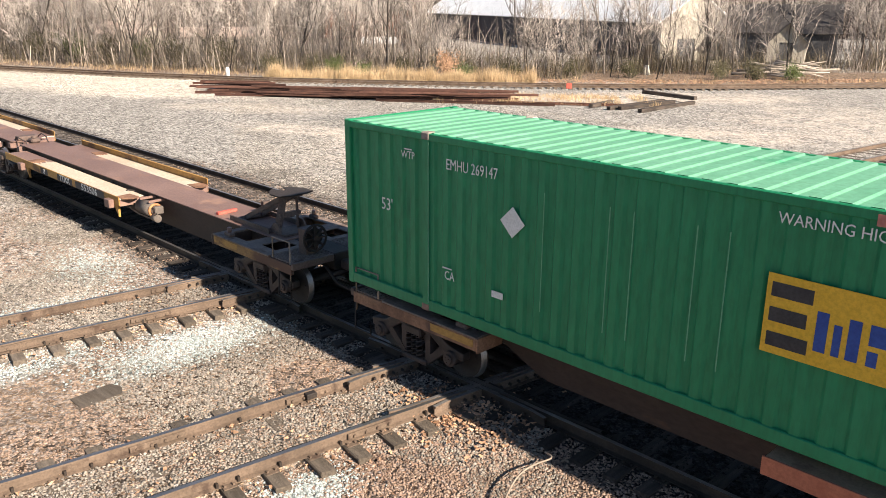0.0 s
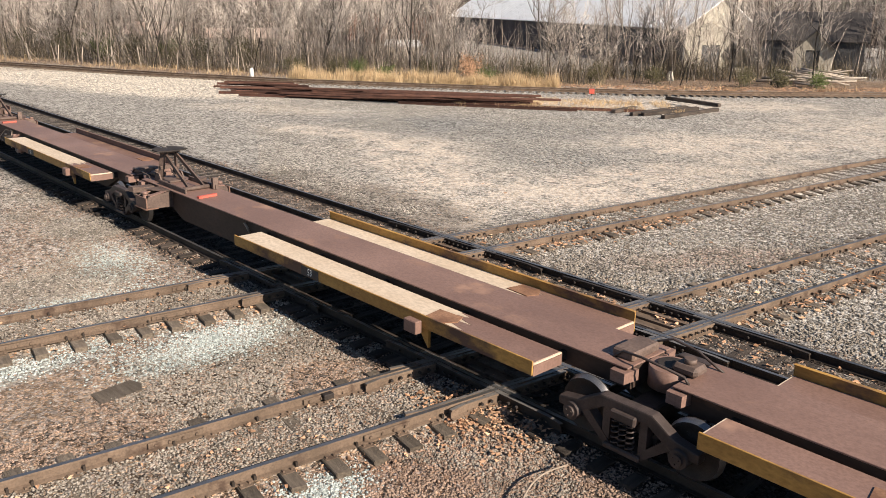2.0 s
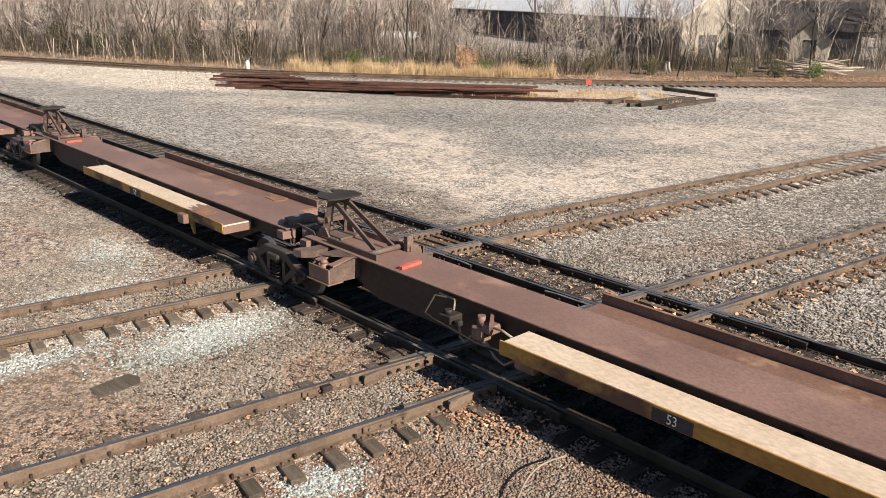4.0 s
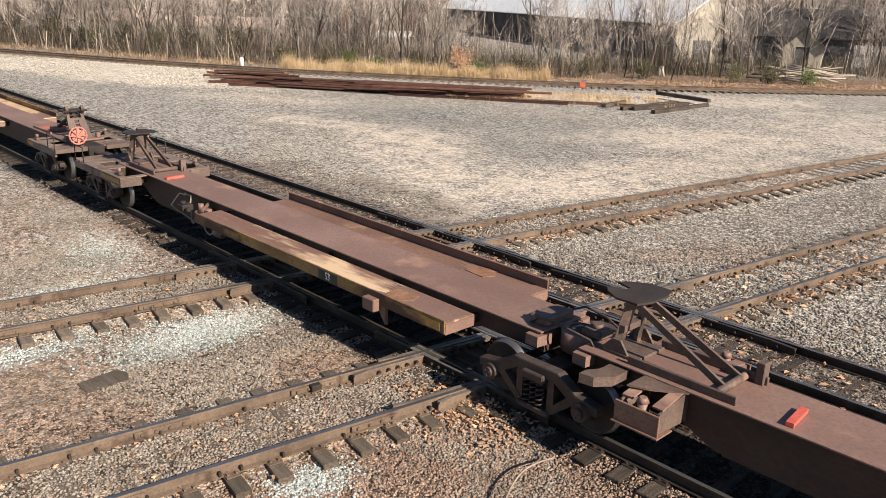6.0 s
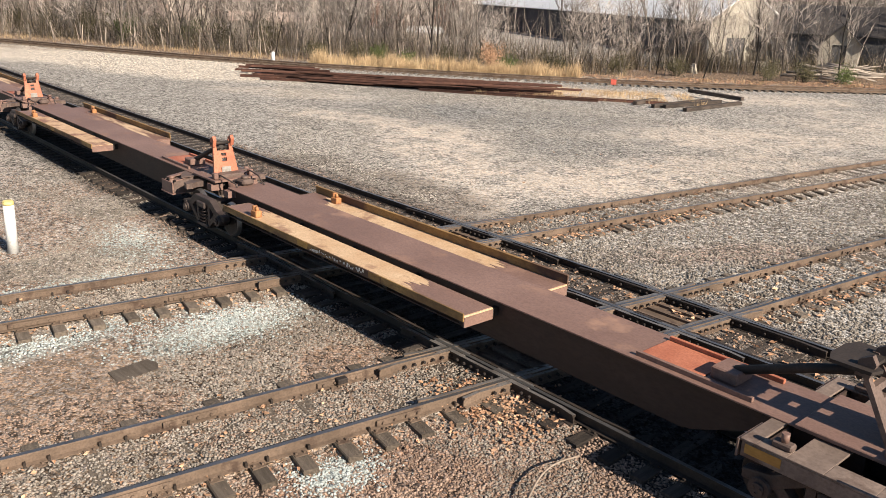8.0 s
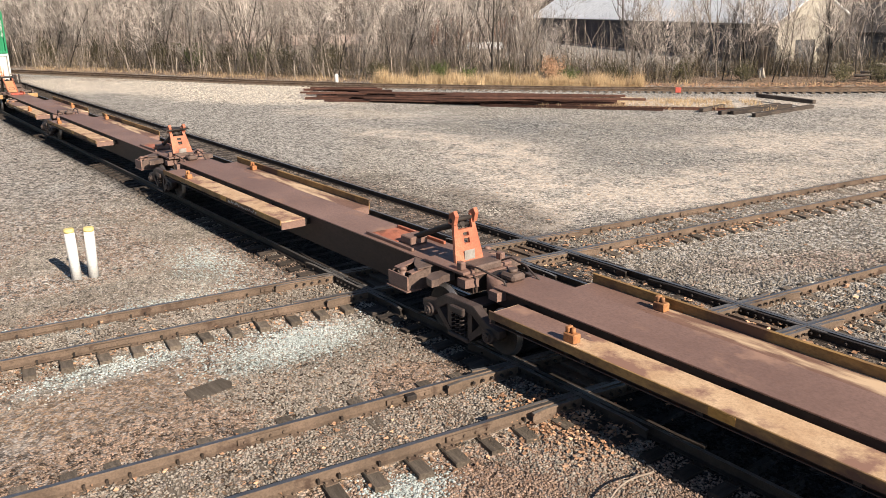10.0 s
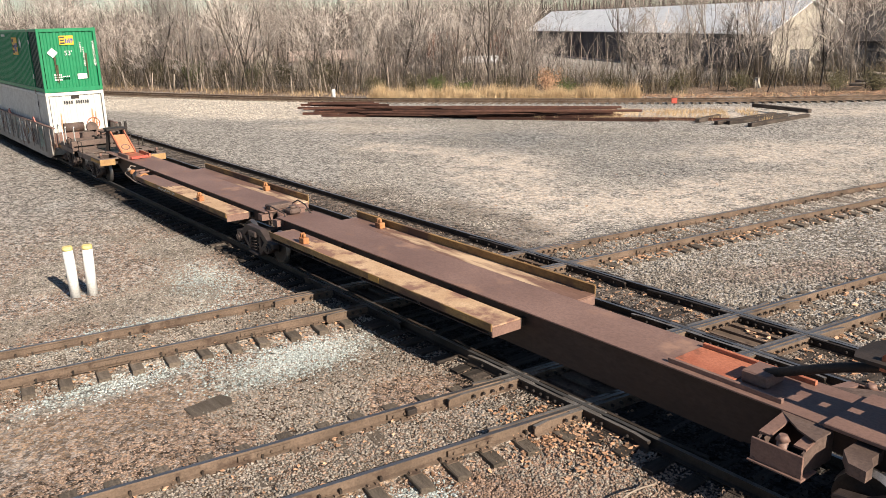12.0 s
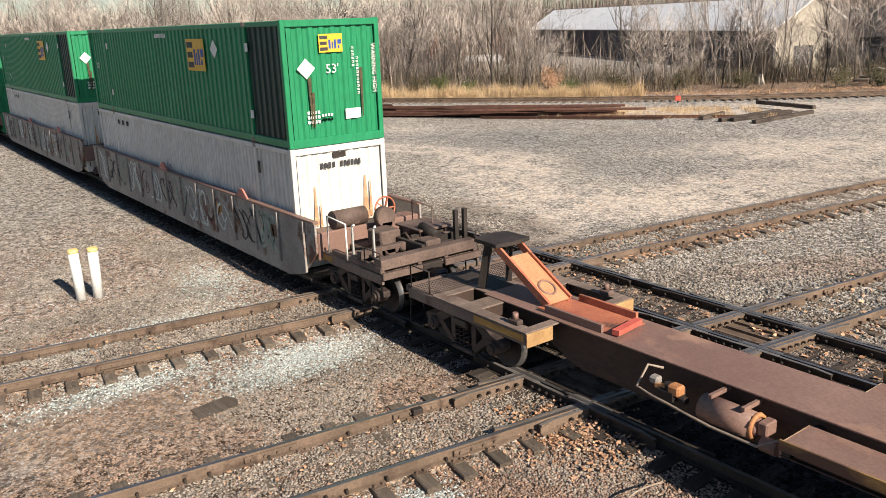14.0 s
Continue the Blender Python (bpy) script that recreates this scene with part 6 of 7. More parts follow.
def hitch_plate(t, x, d, paint, label, d_mat=None):
    """A raised hitch with a slotted two-legged plate and a strut lying back towards d."""
    h = new("trailer_hitch")
    h.empty_display_size = 0.2
    h.parent = t
    h["label"] = label
    bm = bmnew()
    lean = 0.2 if d_mat is None else 0.5
    at = lambda z: x + lean * (1.95 - z) / 0.85

    def panel(y0, y1, z0, z1):
        q = []
        for o in (0.0, -0.07):
            for y, z in ((y0[0], z0), (y1[0], z0), (y1[1], z1), (y0[1], z1)):
                q.append(bm.verts.new((at(z) + o, y, z)))
        for g in ((0, 1, 2, 3), (7, 6, 5, 4), (0, 4, 5, 1), (1, 5, 6, 2), (2, 6, 7, 3), (3, 7, 4, 0)):
            bm.faces.new([q[k] for k in g])
    w = lambda z: 0.36 - 0.10 * (z - 1.1) / 0.85
    for z0, z1, hole in ((1.10, 1.50, 0), (1.50, 1.60, 1), (1.60, 1.64, 0), (1.64, 1.72, 1), (1.72, 1.78, 0), (1.78, 2.05, 2)):
        if not hole:
            panel((-w(z0), -w(z1)), (w(z0), w(z1)), z0, z1)
        else:
            k = 0.07 if hole == 1 else 0.18
            panel((-w(z0), -w(z1)), (-k, -k), z0, z1)
            panel((k, k), (w(z0), w(z1)), z0, z1)
    bmesh.ops.remove_doubles(bm, verts=bm.verts, dist=0.001)
    bmesh.ops.recalc_face_normals(bm, faces=bm.faces)
    part("upright", bm, paint, h)
    bm = bmnew()
    box(bm, at(1.28) + 0.01, at(1.28) + 0.03, -0.13, 0.13, 1.18, 1.38, 0.005)
    part("data_plate", bm, M_WELL, h)
    if d_mat:
        bm = bmnew()
        slab(bm, [(x - 0.38, -0.40), (x + 0.10, -0.40), (x + 0.16, -0.22), (x + 0.04, -0.12), (x + 0.04, 0.12), (x + 0.16, 0.22), (x + 0.10, 0.40), (x - 0.38, 0.40), (x - 0.46, 0.2), (x - 0.46, -0.2)], 1.985, 2.03)
        part("fifth_wheel_plate", bm, d_mat, h)
    bm = bmnew()
    rod(bm, (x - 0.04, -0.3, 1.98), (x - 0.04, 0.3, 1.98), 0.05, 8)
    rod(bm, (x - 0.1, -0.18, 1.84), (x - 0.1, 0.18, 1.84), 0.04, 8)
    part("cross_shaft", bm, M_STEEL_DARK, h)
    for s in (-1, 1):
        bm = bmnew()
        prism(bm, [(x - 0.12, 1.9), (x + 0.05, 1.9), (x + 0.10, 2.08), (x + 0.04, 2.18), (x - 0.10, 2.10)], s * 0.25 - 0.045, s * 0.25 + 0.045)
        part("hook", bm, paint, h)
    bm = bmnew()
    tube(bm, [(x + d * 0.05, 0, 1.88), (x + d * 0.7, 0, 1.66), (x + d * 1.7, 0, 1.24)], 0.065, 8)
    part("strut", bm, M_STEEL_DARK, h)
    bm = bmnew()
    box(bm, min(x + d * 1.55, x + d * 1.95), max(x + d * 1.55, x + d * 1.95), -0.22, 0.22, 1.102, 1.28, 0.02)
    part("strut_foot", bm, M_STEEL, h)
    bm = bmnew()
    box(bm, min(x + d * 2.0, x + d * 3.0), max(x + d * 2.0, x + d * 3.0), -0.36, 0.36, 1.102, 1.118, 0.004)
    part("slide_pad", bm, M_ORANGE, h)
    for s in (-1, 1):
        bm = bmnew()
        box(bm, min(x + d * 1.2, x + d * 3.0), max(x + d * 1.2, x + d * 3.0), s * 0.42 - 0.03, s * 0.42 + 0.03, 1.102, 1.17, 0.005)
        part("slide_rail", bm, M_ORANGE if s > 0 else M_STEEL, h)
    bm = bmnew()
    box(bm, x - 0.55, x + 0.75, -0.62, 0.62, 1.102, 1.16, 0.01)
    part("base_plate", bm, M_STEEL, h)
    for s in (-1, 1):
        bm = bmnew()
        box(bm, x + 0.45, x + 0.62, s * 0.5 - 0.06, s * 0.5 + 0.06, 1.16, 1.32, 0.02)
        part("lock_block", bm, M_STEEL, h)


def hitch_slant(t, x, d):
    """A raised hitch whose broad orange plate slants down towards d, with a black top plate."""
    h = new("trailer_hitch")
    h.empty_display_size = 0.2
    h.parent = t
    h["label"] = "raised trailer hitch with a broad slanting orange plate"
    bm = bmnew()
    slab(bm, [(x - 0.34, -0.40), (x + 0.30, -0.42), (x + 0.36, 0.0), (x + 0.30, 0.42), (x - 0.34, 0.40), (x - 0.46, 0.0)], 1.98, 2.05)
    part("fifth_wheel_plate", bm, M_STEEL_DARK, h)
    for s in (-1, 1):
        bm = bmnew()
        beam(bm, (x - 0.22, s * 0.34, 1.10), (x - 0.08, s * 0.26, 2.0), 0.10, 0.14)
        part("upright", bm, M_STEEL_DARK, h)
        bm = bmnew()
        beam(bm, (x + d * 0.12, s * 0.27, 1.96), (x + d * 1.5, s * 0.27, 1.16), 0.05, 0.14)
        part("plate_edge", bm, M_ORANGE, h)
    bm = bmnew()
    beam(bm, (x + d * 0.42, 0, 1.79), (x + d * 1.5, 0, 1.165), 0.5, 0.03)
    part("slanting_plate", bm, M_ORANGE_BRIGHT, h)
    bm = bmnew()
    c0 = Vector((x + d * 1.2, 0, 1.36))
    tube(bm, [c0 + Vector((d * 0.15 * math.cos(k * math.pi / 6), 0.16 * math.sin(k * math.pi / 6), -0.087 * math.cos(k * math.pi / 6))) for k in range(13)], 0.022, 6)
    part("ring", bm, M_STEEL, h)
    bm = bmnew()
    box(bm, min(x + d * 1.35, x + d * 3.1), max(x + d * 1.35, x + d * 3.1), -0.38, 0.38, 1.102, 1.12, 0.004)
    part("slide_pad", bm, M_ORANGE, h)
    for s in (-1, 1):
        bm = bmnew()
        box(bm, min(x + d * 1.6, x + d * 2.9), max(x + d * 1.6, x + d * 2.9), s * 0.42 - 0.03, s * 0.42 + 0.03, 1.102, 1.24, 0.005)
        part("slide_rail", bm, M_ORANGE if s > 0 else M_STEEL, h)
    bm = bmnew()
    beam(bm, (x + d * 3.05, 0.28, 1.17), (x + d * 3.15, -0.40, 1.17), 0.13, 0.09)
    part("stop_block", bm, M_RED, h, "bright red stop block")


M_ORANGE_BRIGHT = surface("orange_paint", (0.50, 0.22, 0.11), (0.62, 0.30, 0.17), 0.6, 0.0, 2.0, 25, 0.15, stain=(0.36, 0.16, 0.09), stain_at=0.6)


def outriggers(t, x, mat):
    """Arms ahead of a truck: a gusset plate down from the beam to an open box with a locking pin, and a bent beam beside it."""
    for s in (-1, 1):
        yy = lambda p, q: (min(s * p, s * q), max(s * p, s * q))
        for q in (-0.30, 0.27):
            bm = bmnew()
            v = [bm.verts.new((x + q + o, s * y, z)) for o in (0.0, 0.03) for y, z in ((0.46, 1.07), (0.62, 1.06), (1.16, 0.95), (1.24, 0.68), (0.90, 0.64), (0.46, 0.62))]
            fs = [bm.faces.new(v[:6]), bm.faces.new(v[6:][::-1])]
            fs += [bm.faces.new((v[k], v[6 + k], v[6 + (k + 1) % 6], v[(k + 1) % 6])) for k in range(6)]
            bmesh.ops.recalc_face_normals(bm, faces=fs)
            part("arm_web", bm, M_STEEL_GRIMY, t)
        bm = bmnew()
        beam(bm, (x - 0.24, s * 0.5, 1.075), (x - 0.24, s * 1.1, 0.98), 0.16, 0.03)
        beam(bm, (x + 0.22, s * 0.5, 1.075), (x + 0.22, s * 1.1, 0.98), 0.16, 0.03)
        part("arm_plate", bm, M_STEEL, t)
        bm = bmnew()
        box(bm, x - 0.34, x + 0.34, *yy(1.20, 1.235), 0.66, 0.95, 0.006)
        part("outrigger_face", bm, mat, t)
        bm = bmnew()
        box(bm, x - 0.36, x + 0.36, *yy(0.9, 1.27), 0.63, 0.658, 0.006)
        part("outrigger_foot", bm, mat, t)
        bm = bmnew()
        rod(bm, (x, s * 1.10, 0.66), (x, s * 1.10, 1.0), 0.07, 10)
        rod(bm, (x, s * 1.10, 1.0), (x, s * 1.10, 1.07), 0.09, 10, 0.05)
        part("lock_pin", bm, M_STEEL, t)
        k = 1 if mat is M_STEEL_RED else -1
        bm = bmnew()
        slab(bm, [(x - k * 0.34, s * 0.55), (x + k * 0.36, s * 0.55), (x - k * 0.05, s * 0.86), (x - k * 0.34, s * 0.98)], 1.055, 1.08)
        part("gusset_plate", bm, M_STEEL_GRIMY, t)
        bm = bmnew()
        pts = [(x - k * 0.62, 0.50), (x - k * 0.62, 0.86), (x - k * 0.80, 1.10), (x - k * 1.02, 1.14), (x - k * 1.02, 0.98), (x - k * 0.92, 0.80), (x - k * 0.92, 0.50)]
        slab(bm, [(p, s * q) for p, q in pts], 0.90, 1.045)
        part("bent_beam", bm, M_STEEL_GRIMY, t)


def joint(t, x):
    """The round articulated connection over a shared truck."""
    bm = bmnew()
    rod(bm, (x, 0, 0.80), (x, 0, 1.115), 0.32, 20)
    part("articulated_joint", bm, M_STEEL, t)
    bm = bmnew()
    rod(bm, (x, 0, 1.115), (x, 0, 1.15), 0.20, 14)
    part("centre_cap", bm, M_STEEL_DARK, t)
    bm = bmnew()
    box(bm, x - 0.8, x - 0.42, -0.34, 0.34, 1.09, 1.24, 0.03)
    part("joint_casting", bm, M_STEEL_GRIMY, t)
    bm = bmnew()
    box(bm, x + 0.1, x + 0.5, -0.2, 0.14, 1.11, 1.26, 0.05)
    rod(bm, (x + 0.3, -0.03, 1.25), (x + 0.3, -0.03, 1.33), 0.09, 10)
    part("pin_cover", bm, M_STEEL_GRIMY, t)
    for k in (0, 3):
        bm = bmnew()
        o = -0.36 + k * 0.24
        w = 0.12 * (k % 2)
        tube(bm, [(x - 0.75 + w, o, 1.10), (x - 0.6 + w, o + 0.03, 1.22), (x - 0.25, o * 1.15, 1.27 + w * 0.4), (x + 0.15, o * 1.2, 1.25), (x + 0.42, o, 1.18), (x + 0.5 + w, o, 1.09)], 0.02, 6)
        part("air_hose", bm, M_BOGIE, t)
    for s in (-1, 1):
        for x0 in (x - 0.62, x + 0.3):
            bm = bmnew()
            slab(bm, [(x0, s * 0.36), (x0 + 0.32, s * 0.36), (x0 + 0.28, s * 0.66), (x0 + 0.04, s * 0.66)], 0.88, 1.05)
            part("side_bearing", bm, M_STEEL, t)


def brake_rig(t, x, tank, pipe):
    """Air cylinder, valve and pipes hung beside the beam."""
    b = new("air_brake_set")
    b.empty_display_size = 0.2
    b.parent = t
    if tank:
        bm = bmnew()
        rod(bm, (x - 0.45, -0.80, 0.78), (x + 0.35, -0.80, 0.78), 0.19, 18)
        rod(bm, (x + 0.35, -0.80, 0.78), (x + 0.42, -0.80, 0.78), 0.15, 18, 0.1)
        part("air_tank", bm, tank, b)
        bm = bmnew()
        tube(bm, [(x + 0.36, -0.80 + 0.17 * math.cos(a), 0.78 + 0.17 * math.sin(a)) for a in (0.2 + 0.45 * k for k in range(10))], 0.035, 6)
        part("tank_band", bm, P3, b)
        bm = bmnew()
        rod(bm, (x + 0.52, -0.92, 0.66), (x + 0.74, -0.92, 0.66), 0.10, 14)
        box(bm, x + 0.42, x + 0.56, -0.9, -0.66, 0.72, 0.92, 0.02)
        part("dirt_collector", bm, tank, b)
        bm = bmnew()
        box(bm, x - 1.32, x - 1.16, -0.92, -0.78, 0.86, 0.98, 0.03)
        part("quick_release", bm, M_WELL, b)
        bm = bmnew()
        beam(bm, (x - 1.2, -0.9, 0.86), (x - 0.9, -0.86, 0.92), 0.05, 0.06)
        box(bm, x - 0.98, x - 0.78, -0.94, -0.76, 0.80, 0.96, 0.03)
        part("valve_cover", bm, P3, b)
        for q in (-0.3, 0.2):
            bm = bmnew()
            box(bm, x + q - 0.03, x + q + 0.03, -0.9, -0.37, 0.97, 1.03, 0.005)
            part("hanger", bm, M_STEEL, b)
    else:
        runs = (((x - 1.6, -0.5, 0.98), (x - 1.15, -0.55, 0.99), (x - 1.12, -0.62, 0.78), (x - 0.86, -0.72, 0.70), (x - 0.82, -0.74, 0.46), (x - 0.66, -0.78, 0.42), (x - 0.5, -0.78, 0.6)),
                ((x - 0.5, -0.74, 0.62), (x - 0.1, -0.8, 0.52), (x + 0.3, -0.82, 0.56), (x + 0.62, -0.8, 0.86), (x + 1.3, -0.62, 0.92)),
                ((x - 0.3, -0.72, 0.84), (x + 0.18, -0.78, 0.90), (x + 0.42, -0.8, 0.86)),
                ((x - 0.15, -0.8, 0.6), (x + 0.1, -0.84, 0.42), (x + 0.3, -0.84, 0.36), (x + 0.5, -0.8, 0.5)))
        for k, run in enumerate(runs):
            bm = bmnew()
            tube(bm, run, 0.022, 7)
            part("brake_pipe", bm, M_HOSE, b)
        bm = bmnew()
        box(bm, x - 0.5, x - 0.22, -0.82, -0.58, 0.55, 0.8, 0.03)
        box(bm, x - 0.3, x - 0.05, -0.8, -0.5, 0.72, 0.88, 0.03)
        rod(bm, (x - 0.36, -0.7, 0.8), (x - 0.36, -0.7, 0.98), 0.07, 10)
        beam(bm, (x - 0.3, -0.5, 0.98), (x + 0.0, -0.86, 0.90), 0.06, 0.05)
        part("pipe_bracket", bm, M_STEEL, b)
        bm = bmnew()
        rod(bm, (x + 0.62, -0.86, 0.52), (x + 0.95, -0.86, 0.52), 0.10, 14)
        rod(bm, (x + 0.95, -0.86, 0.52), (x + 1.0, -0.86, 0.52), 0.10, 14, 0.05)
        part("dirt_collector", bm, M_STEEL, b)
    bm = bmnew()
    tube(bm, [(x - 1.3, -0.6, 1.0), (x - 1.5, -0.7, 1.02), (x - 1.5, -0.95, 0.75), (x - 1.2, -0.95, 0.7), (x - 0.2, -1.02, 0.64), (x + 0.5, -1.02, 0.64), (x + 0.75, -0.95, 0.8)], 0.02, 6)
    part("brake_pipe", bm, pipe, b)
    bm = bmnew()
    box(bm, x - 1.15, x - 0.85, -0.95, -0.65, 0.7, 0.86, 0.02)
    box(bm, x - 0.8, x - 0.68, -0.92, -0.8, 0.72, 0.82, 0.02)
    rod(bm, (x - 1.0, -0.85, 0.86), (x - 1.0, -0.85, 0.94), 0.07, 8)
    part("control_valve", bm, M_STEEL_DARK, b)


def car_end(t, x, d, wheel=None, back=-1.62, end_mat=None, sill_mat=None):
    """End deck past the last truck: plates with open wells, gratings, steps, grab irons, coupler. d: +1 for the front end."""
    def xx(p, q):
        return (min(x + d * p, x + d * q), max(x + d * p, x + d * q))
    e = new("end_frame")
    e.empty_display_size = 0.2
    e.parent = t
    plates = [(back + 0.07, 0.62, -0.44, 0.44)]
    for s in (-1, 1):
        for p, q, y0, y1 in ((back, back + 0.2, 0.445, 1.3), (-0.55, -0.12, 0.445, 1.3), (0.42, 0.62, 0.445, 1.3), (back + 0.2, -0.55, 1.06, 1.3), (-0.12, 0.42, 0.98, 1.3)):
            plates.append((p, q, min(s * y0, s * y1), max(s * y0, s * y1)))
    for p, q, y0, y1 in plates:
        bm = bmnew()
        box(bm, *xx(p, q), y0, y1, 1.045, 1.075, 0.006)
        part("deck_plate", bm, M_STEEL_DUSTY, e)
    for s in (-1, 1):
        bm = bmnew()
        box(bm, *xx(back + 0.02, 1.42), min(s * 1.22, s * 1.29), max(s * 1.22, s * 1.29), 0.84, 1.043, 0.01)
        part("side_sill", bm, sill_mat or M_STEEL_DUSTY, e)
        bm = bmnew()
        box(bm, *xx(back + 0.07, -0.6), min(s * 1.292, s * 1.298), max(s * 1.292, s * 1.298), 0.90, 1.02)
        part("yellow_stripe", bm, M_YELLOW, e)
        for p in (back + 0.22, -0.53, 0.44):
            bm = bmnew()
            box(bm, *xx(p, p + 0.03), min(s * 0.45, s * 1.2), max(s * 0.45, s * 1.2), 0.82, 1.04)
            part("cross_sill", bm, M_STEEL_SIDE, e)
        bm = bmnew()
        tube(bm, [(x + d * 1.38, s * 1.26, 1.0), (x + d * 1.38, s * 1.29, 0.35), (x + d * 0.95, s * 1.29, 0.35), (x + d * 0.95, s * 1.26, 1.0)], 0.018, 6)
        part("step", bm, M_STEEL_DARK, e)
        bm = bmnew()
        tube(bm, [(x + d * 1.36, s * 1.26, 0.7), (x + d * 1.36, s * 1.26, 1.5), (x + d * 0.75, s * 1.26, 1.5), (x + d * 0.75, s * 1.26, 1.06)], 0.017, 6)
        part("grab_iron", bm, M_HOSE if sill_mat else M_STEEL_DARK, e)
        bm = bmnew()
        box(bm, *xx(back + 0.32, back + 0.57), s * 1.12 - 0.07, s * 1.12 + 0.07, 1.077, 1.16, 0.02)
        part("lock_block", bm, M_STEEL_GRIMY, e)
        bm = bmnew()
        rod(bm, (x + d * (back + 0.45), s * 1.12, 1.16), (x + d * (back + 0.45), s * 1.12, 1.27), 0.05, 8)
        part("lock_pin", bm, M_STEEL, e)
        bm = bmnew()
        box(bm, *xx(back - 0.035, back - 0.003), min(s * 0.72, s * 1.31), max(s * 0.72, s * 1.31), 0.82, 1.06, 0.006)
        part("end_plate", bm, end_mat or M_STEEL_GRIMY, e)
        bm = bmnew()
        box(bm, *xx(1.421, 1.50), min(s * 0.3, s * 1.29), max(s * 0.3, s * 1.29), 0.95, 1.09, 0.01)
        part("end_beam", bm, M_STEEL_GRIMY, e)
        # open mesh walkway
        bm = bmnew()
        for k in range(25):
            y = s * (0.06 + k * 0.049)
            box(bm, *xx(0.64, 1.42), y - 0.008, y + 0.008, 1.05, 1.07)
        for k in range(9):
            q = 0.65 + k * 0.093
            box(bm, *xx(q, q + 0.016), min(s * 0.05, s * 1.25), max(s * 0.05, s * 1.25), 1.042, 1.068)
        tagged(part("walkway_grating", bm, M_STEEL_DUSTY, e), kind="stuff")
        bm = bmnew()
        box(bm, *xx(0.62, 1.44), min(s * 0.03, s * 1.27), max(s * 0.03, s * 1.27), 1.0, 1.02)
        part("grating_tray", bm, M_STEEL_SIDE, e)
    bm = bmnew()
    box(bm, *xx(0.0, 1.45), -0.26, 0.26, 0.72, 1.08, 0.02)
    part("draft_sill", bm, M_STEEL_DARK, e)
    bm = bmnew()
    box(bm, *xx(1.4, 2.1), -0.1, 0.1, 0.72, 0.92, 0.03)
    box(bm, *xx(2.0, 2.32), -0.18, 0.16, 0.68, 0.98, 0.05)
    part("coupler", bm, M_BOGIE, e)
    bm = bmnew()
    tube(bm, [(x + d * 1.4, -0.45, 0.85), (x + d * 1.75, -0.42, 0.55), (x + d * 2.1, -0.3, 0.45), (x + d * 2.3, -0.15, 0.6)], 0.03, 6)
    part("air_hose", bm, M_STEEL_DARK, e)
    if wheel is not None:
        w = new("hand_brake")
        w.empty_display_size = 0.2
        w.parent = t
        bm = bmnew()
        cx, cy, cz = x + d * (1.22 if d > 0 else 1.62), wheel, 1.42
        seg = 20
        for k in range(seg):
            a, b = 2 * math.pi * k / seg, 2 * math.pi * (k + 1) / seg
            rod(bm, (cx, cy + 0.27 * math.cos(a), cz + 0.27 * math.sin(a)), (cx, cy + 0.27 * math.cos(b), cz + 0.27 * math.sin(b)), 0.028, 6)
        for k in range(8):
            a = 2 * math.pi * k / 8
            beam(bm, (cx, cy, cz), (cx, cy + 0.27 * math.cos(a), cz + 0.27 * math.sin(a)), 0.07, 0.03)
        rod(bm, (cx - 0.06, cy, cz), (cx + 0.06, cy, cz), 0.07, 10)
        rod(bm, (cx - d * 0.035, cy, cz), (cx - d * 0.03, cy, cz), 0.2, 20)
        part("brake_wheel", bm, M_STEEL_DARK if sill_mat else M_RED_FADED, w, "spoked hand brake wheel")
        bm = bmnew()
        box(bm, *(xx(0.85, 1.12) if d > 0 else xx(1.40, 1.52)), cy - 0.16, cy + 0.16, 1.05, 1.6 if d > 0 else 1.82, 0.02)
        part("brake_housing", bm, M_STEEL_GRIMY, w)


end_yellow = surface("dusty_yellow_ochre_plate", (0.34, 0.20, 0.09), (0.48, 0.31, 0.14), 0.65, 0.0, 2.0, 20, 0.2, stain=(0.26, 0.14, 0.08), stain_at=0.56)


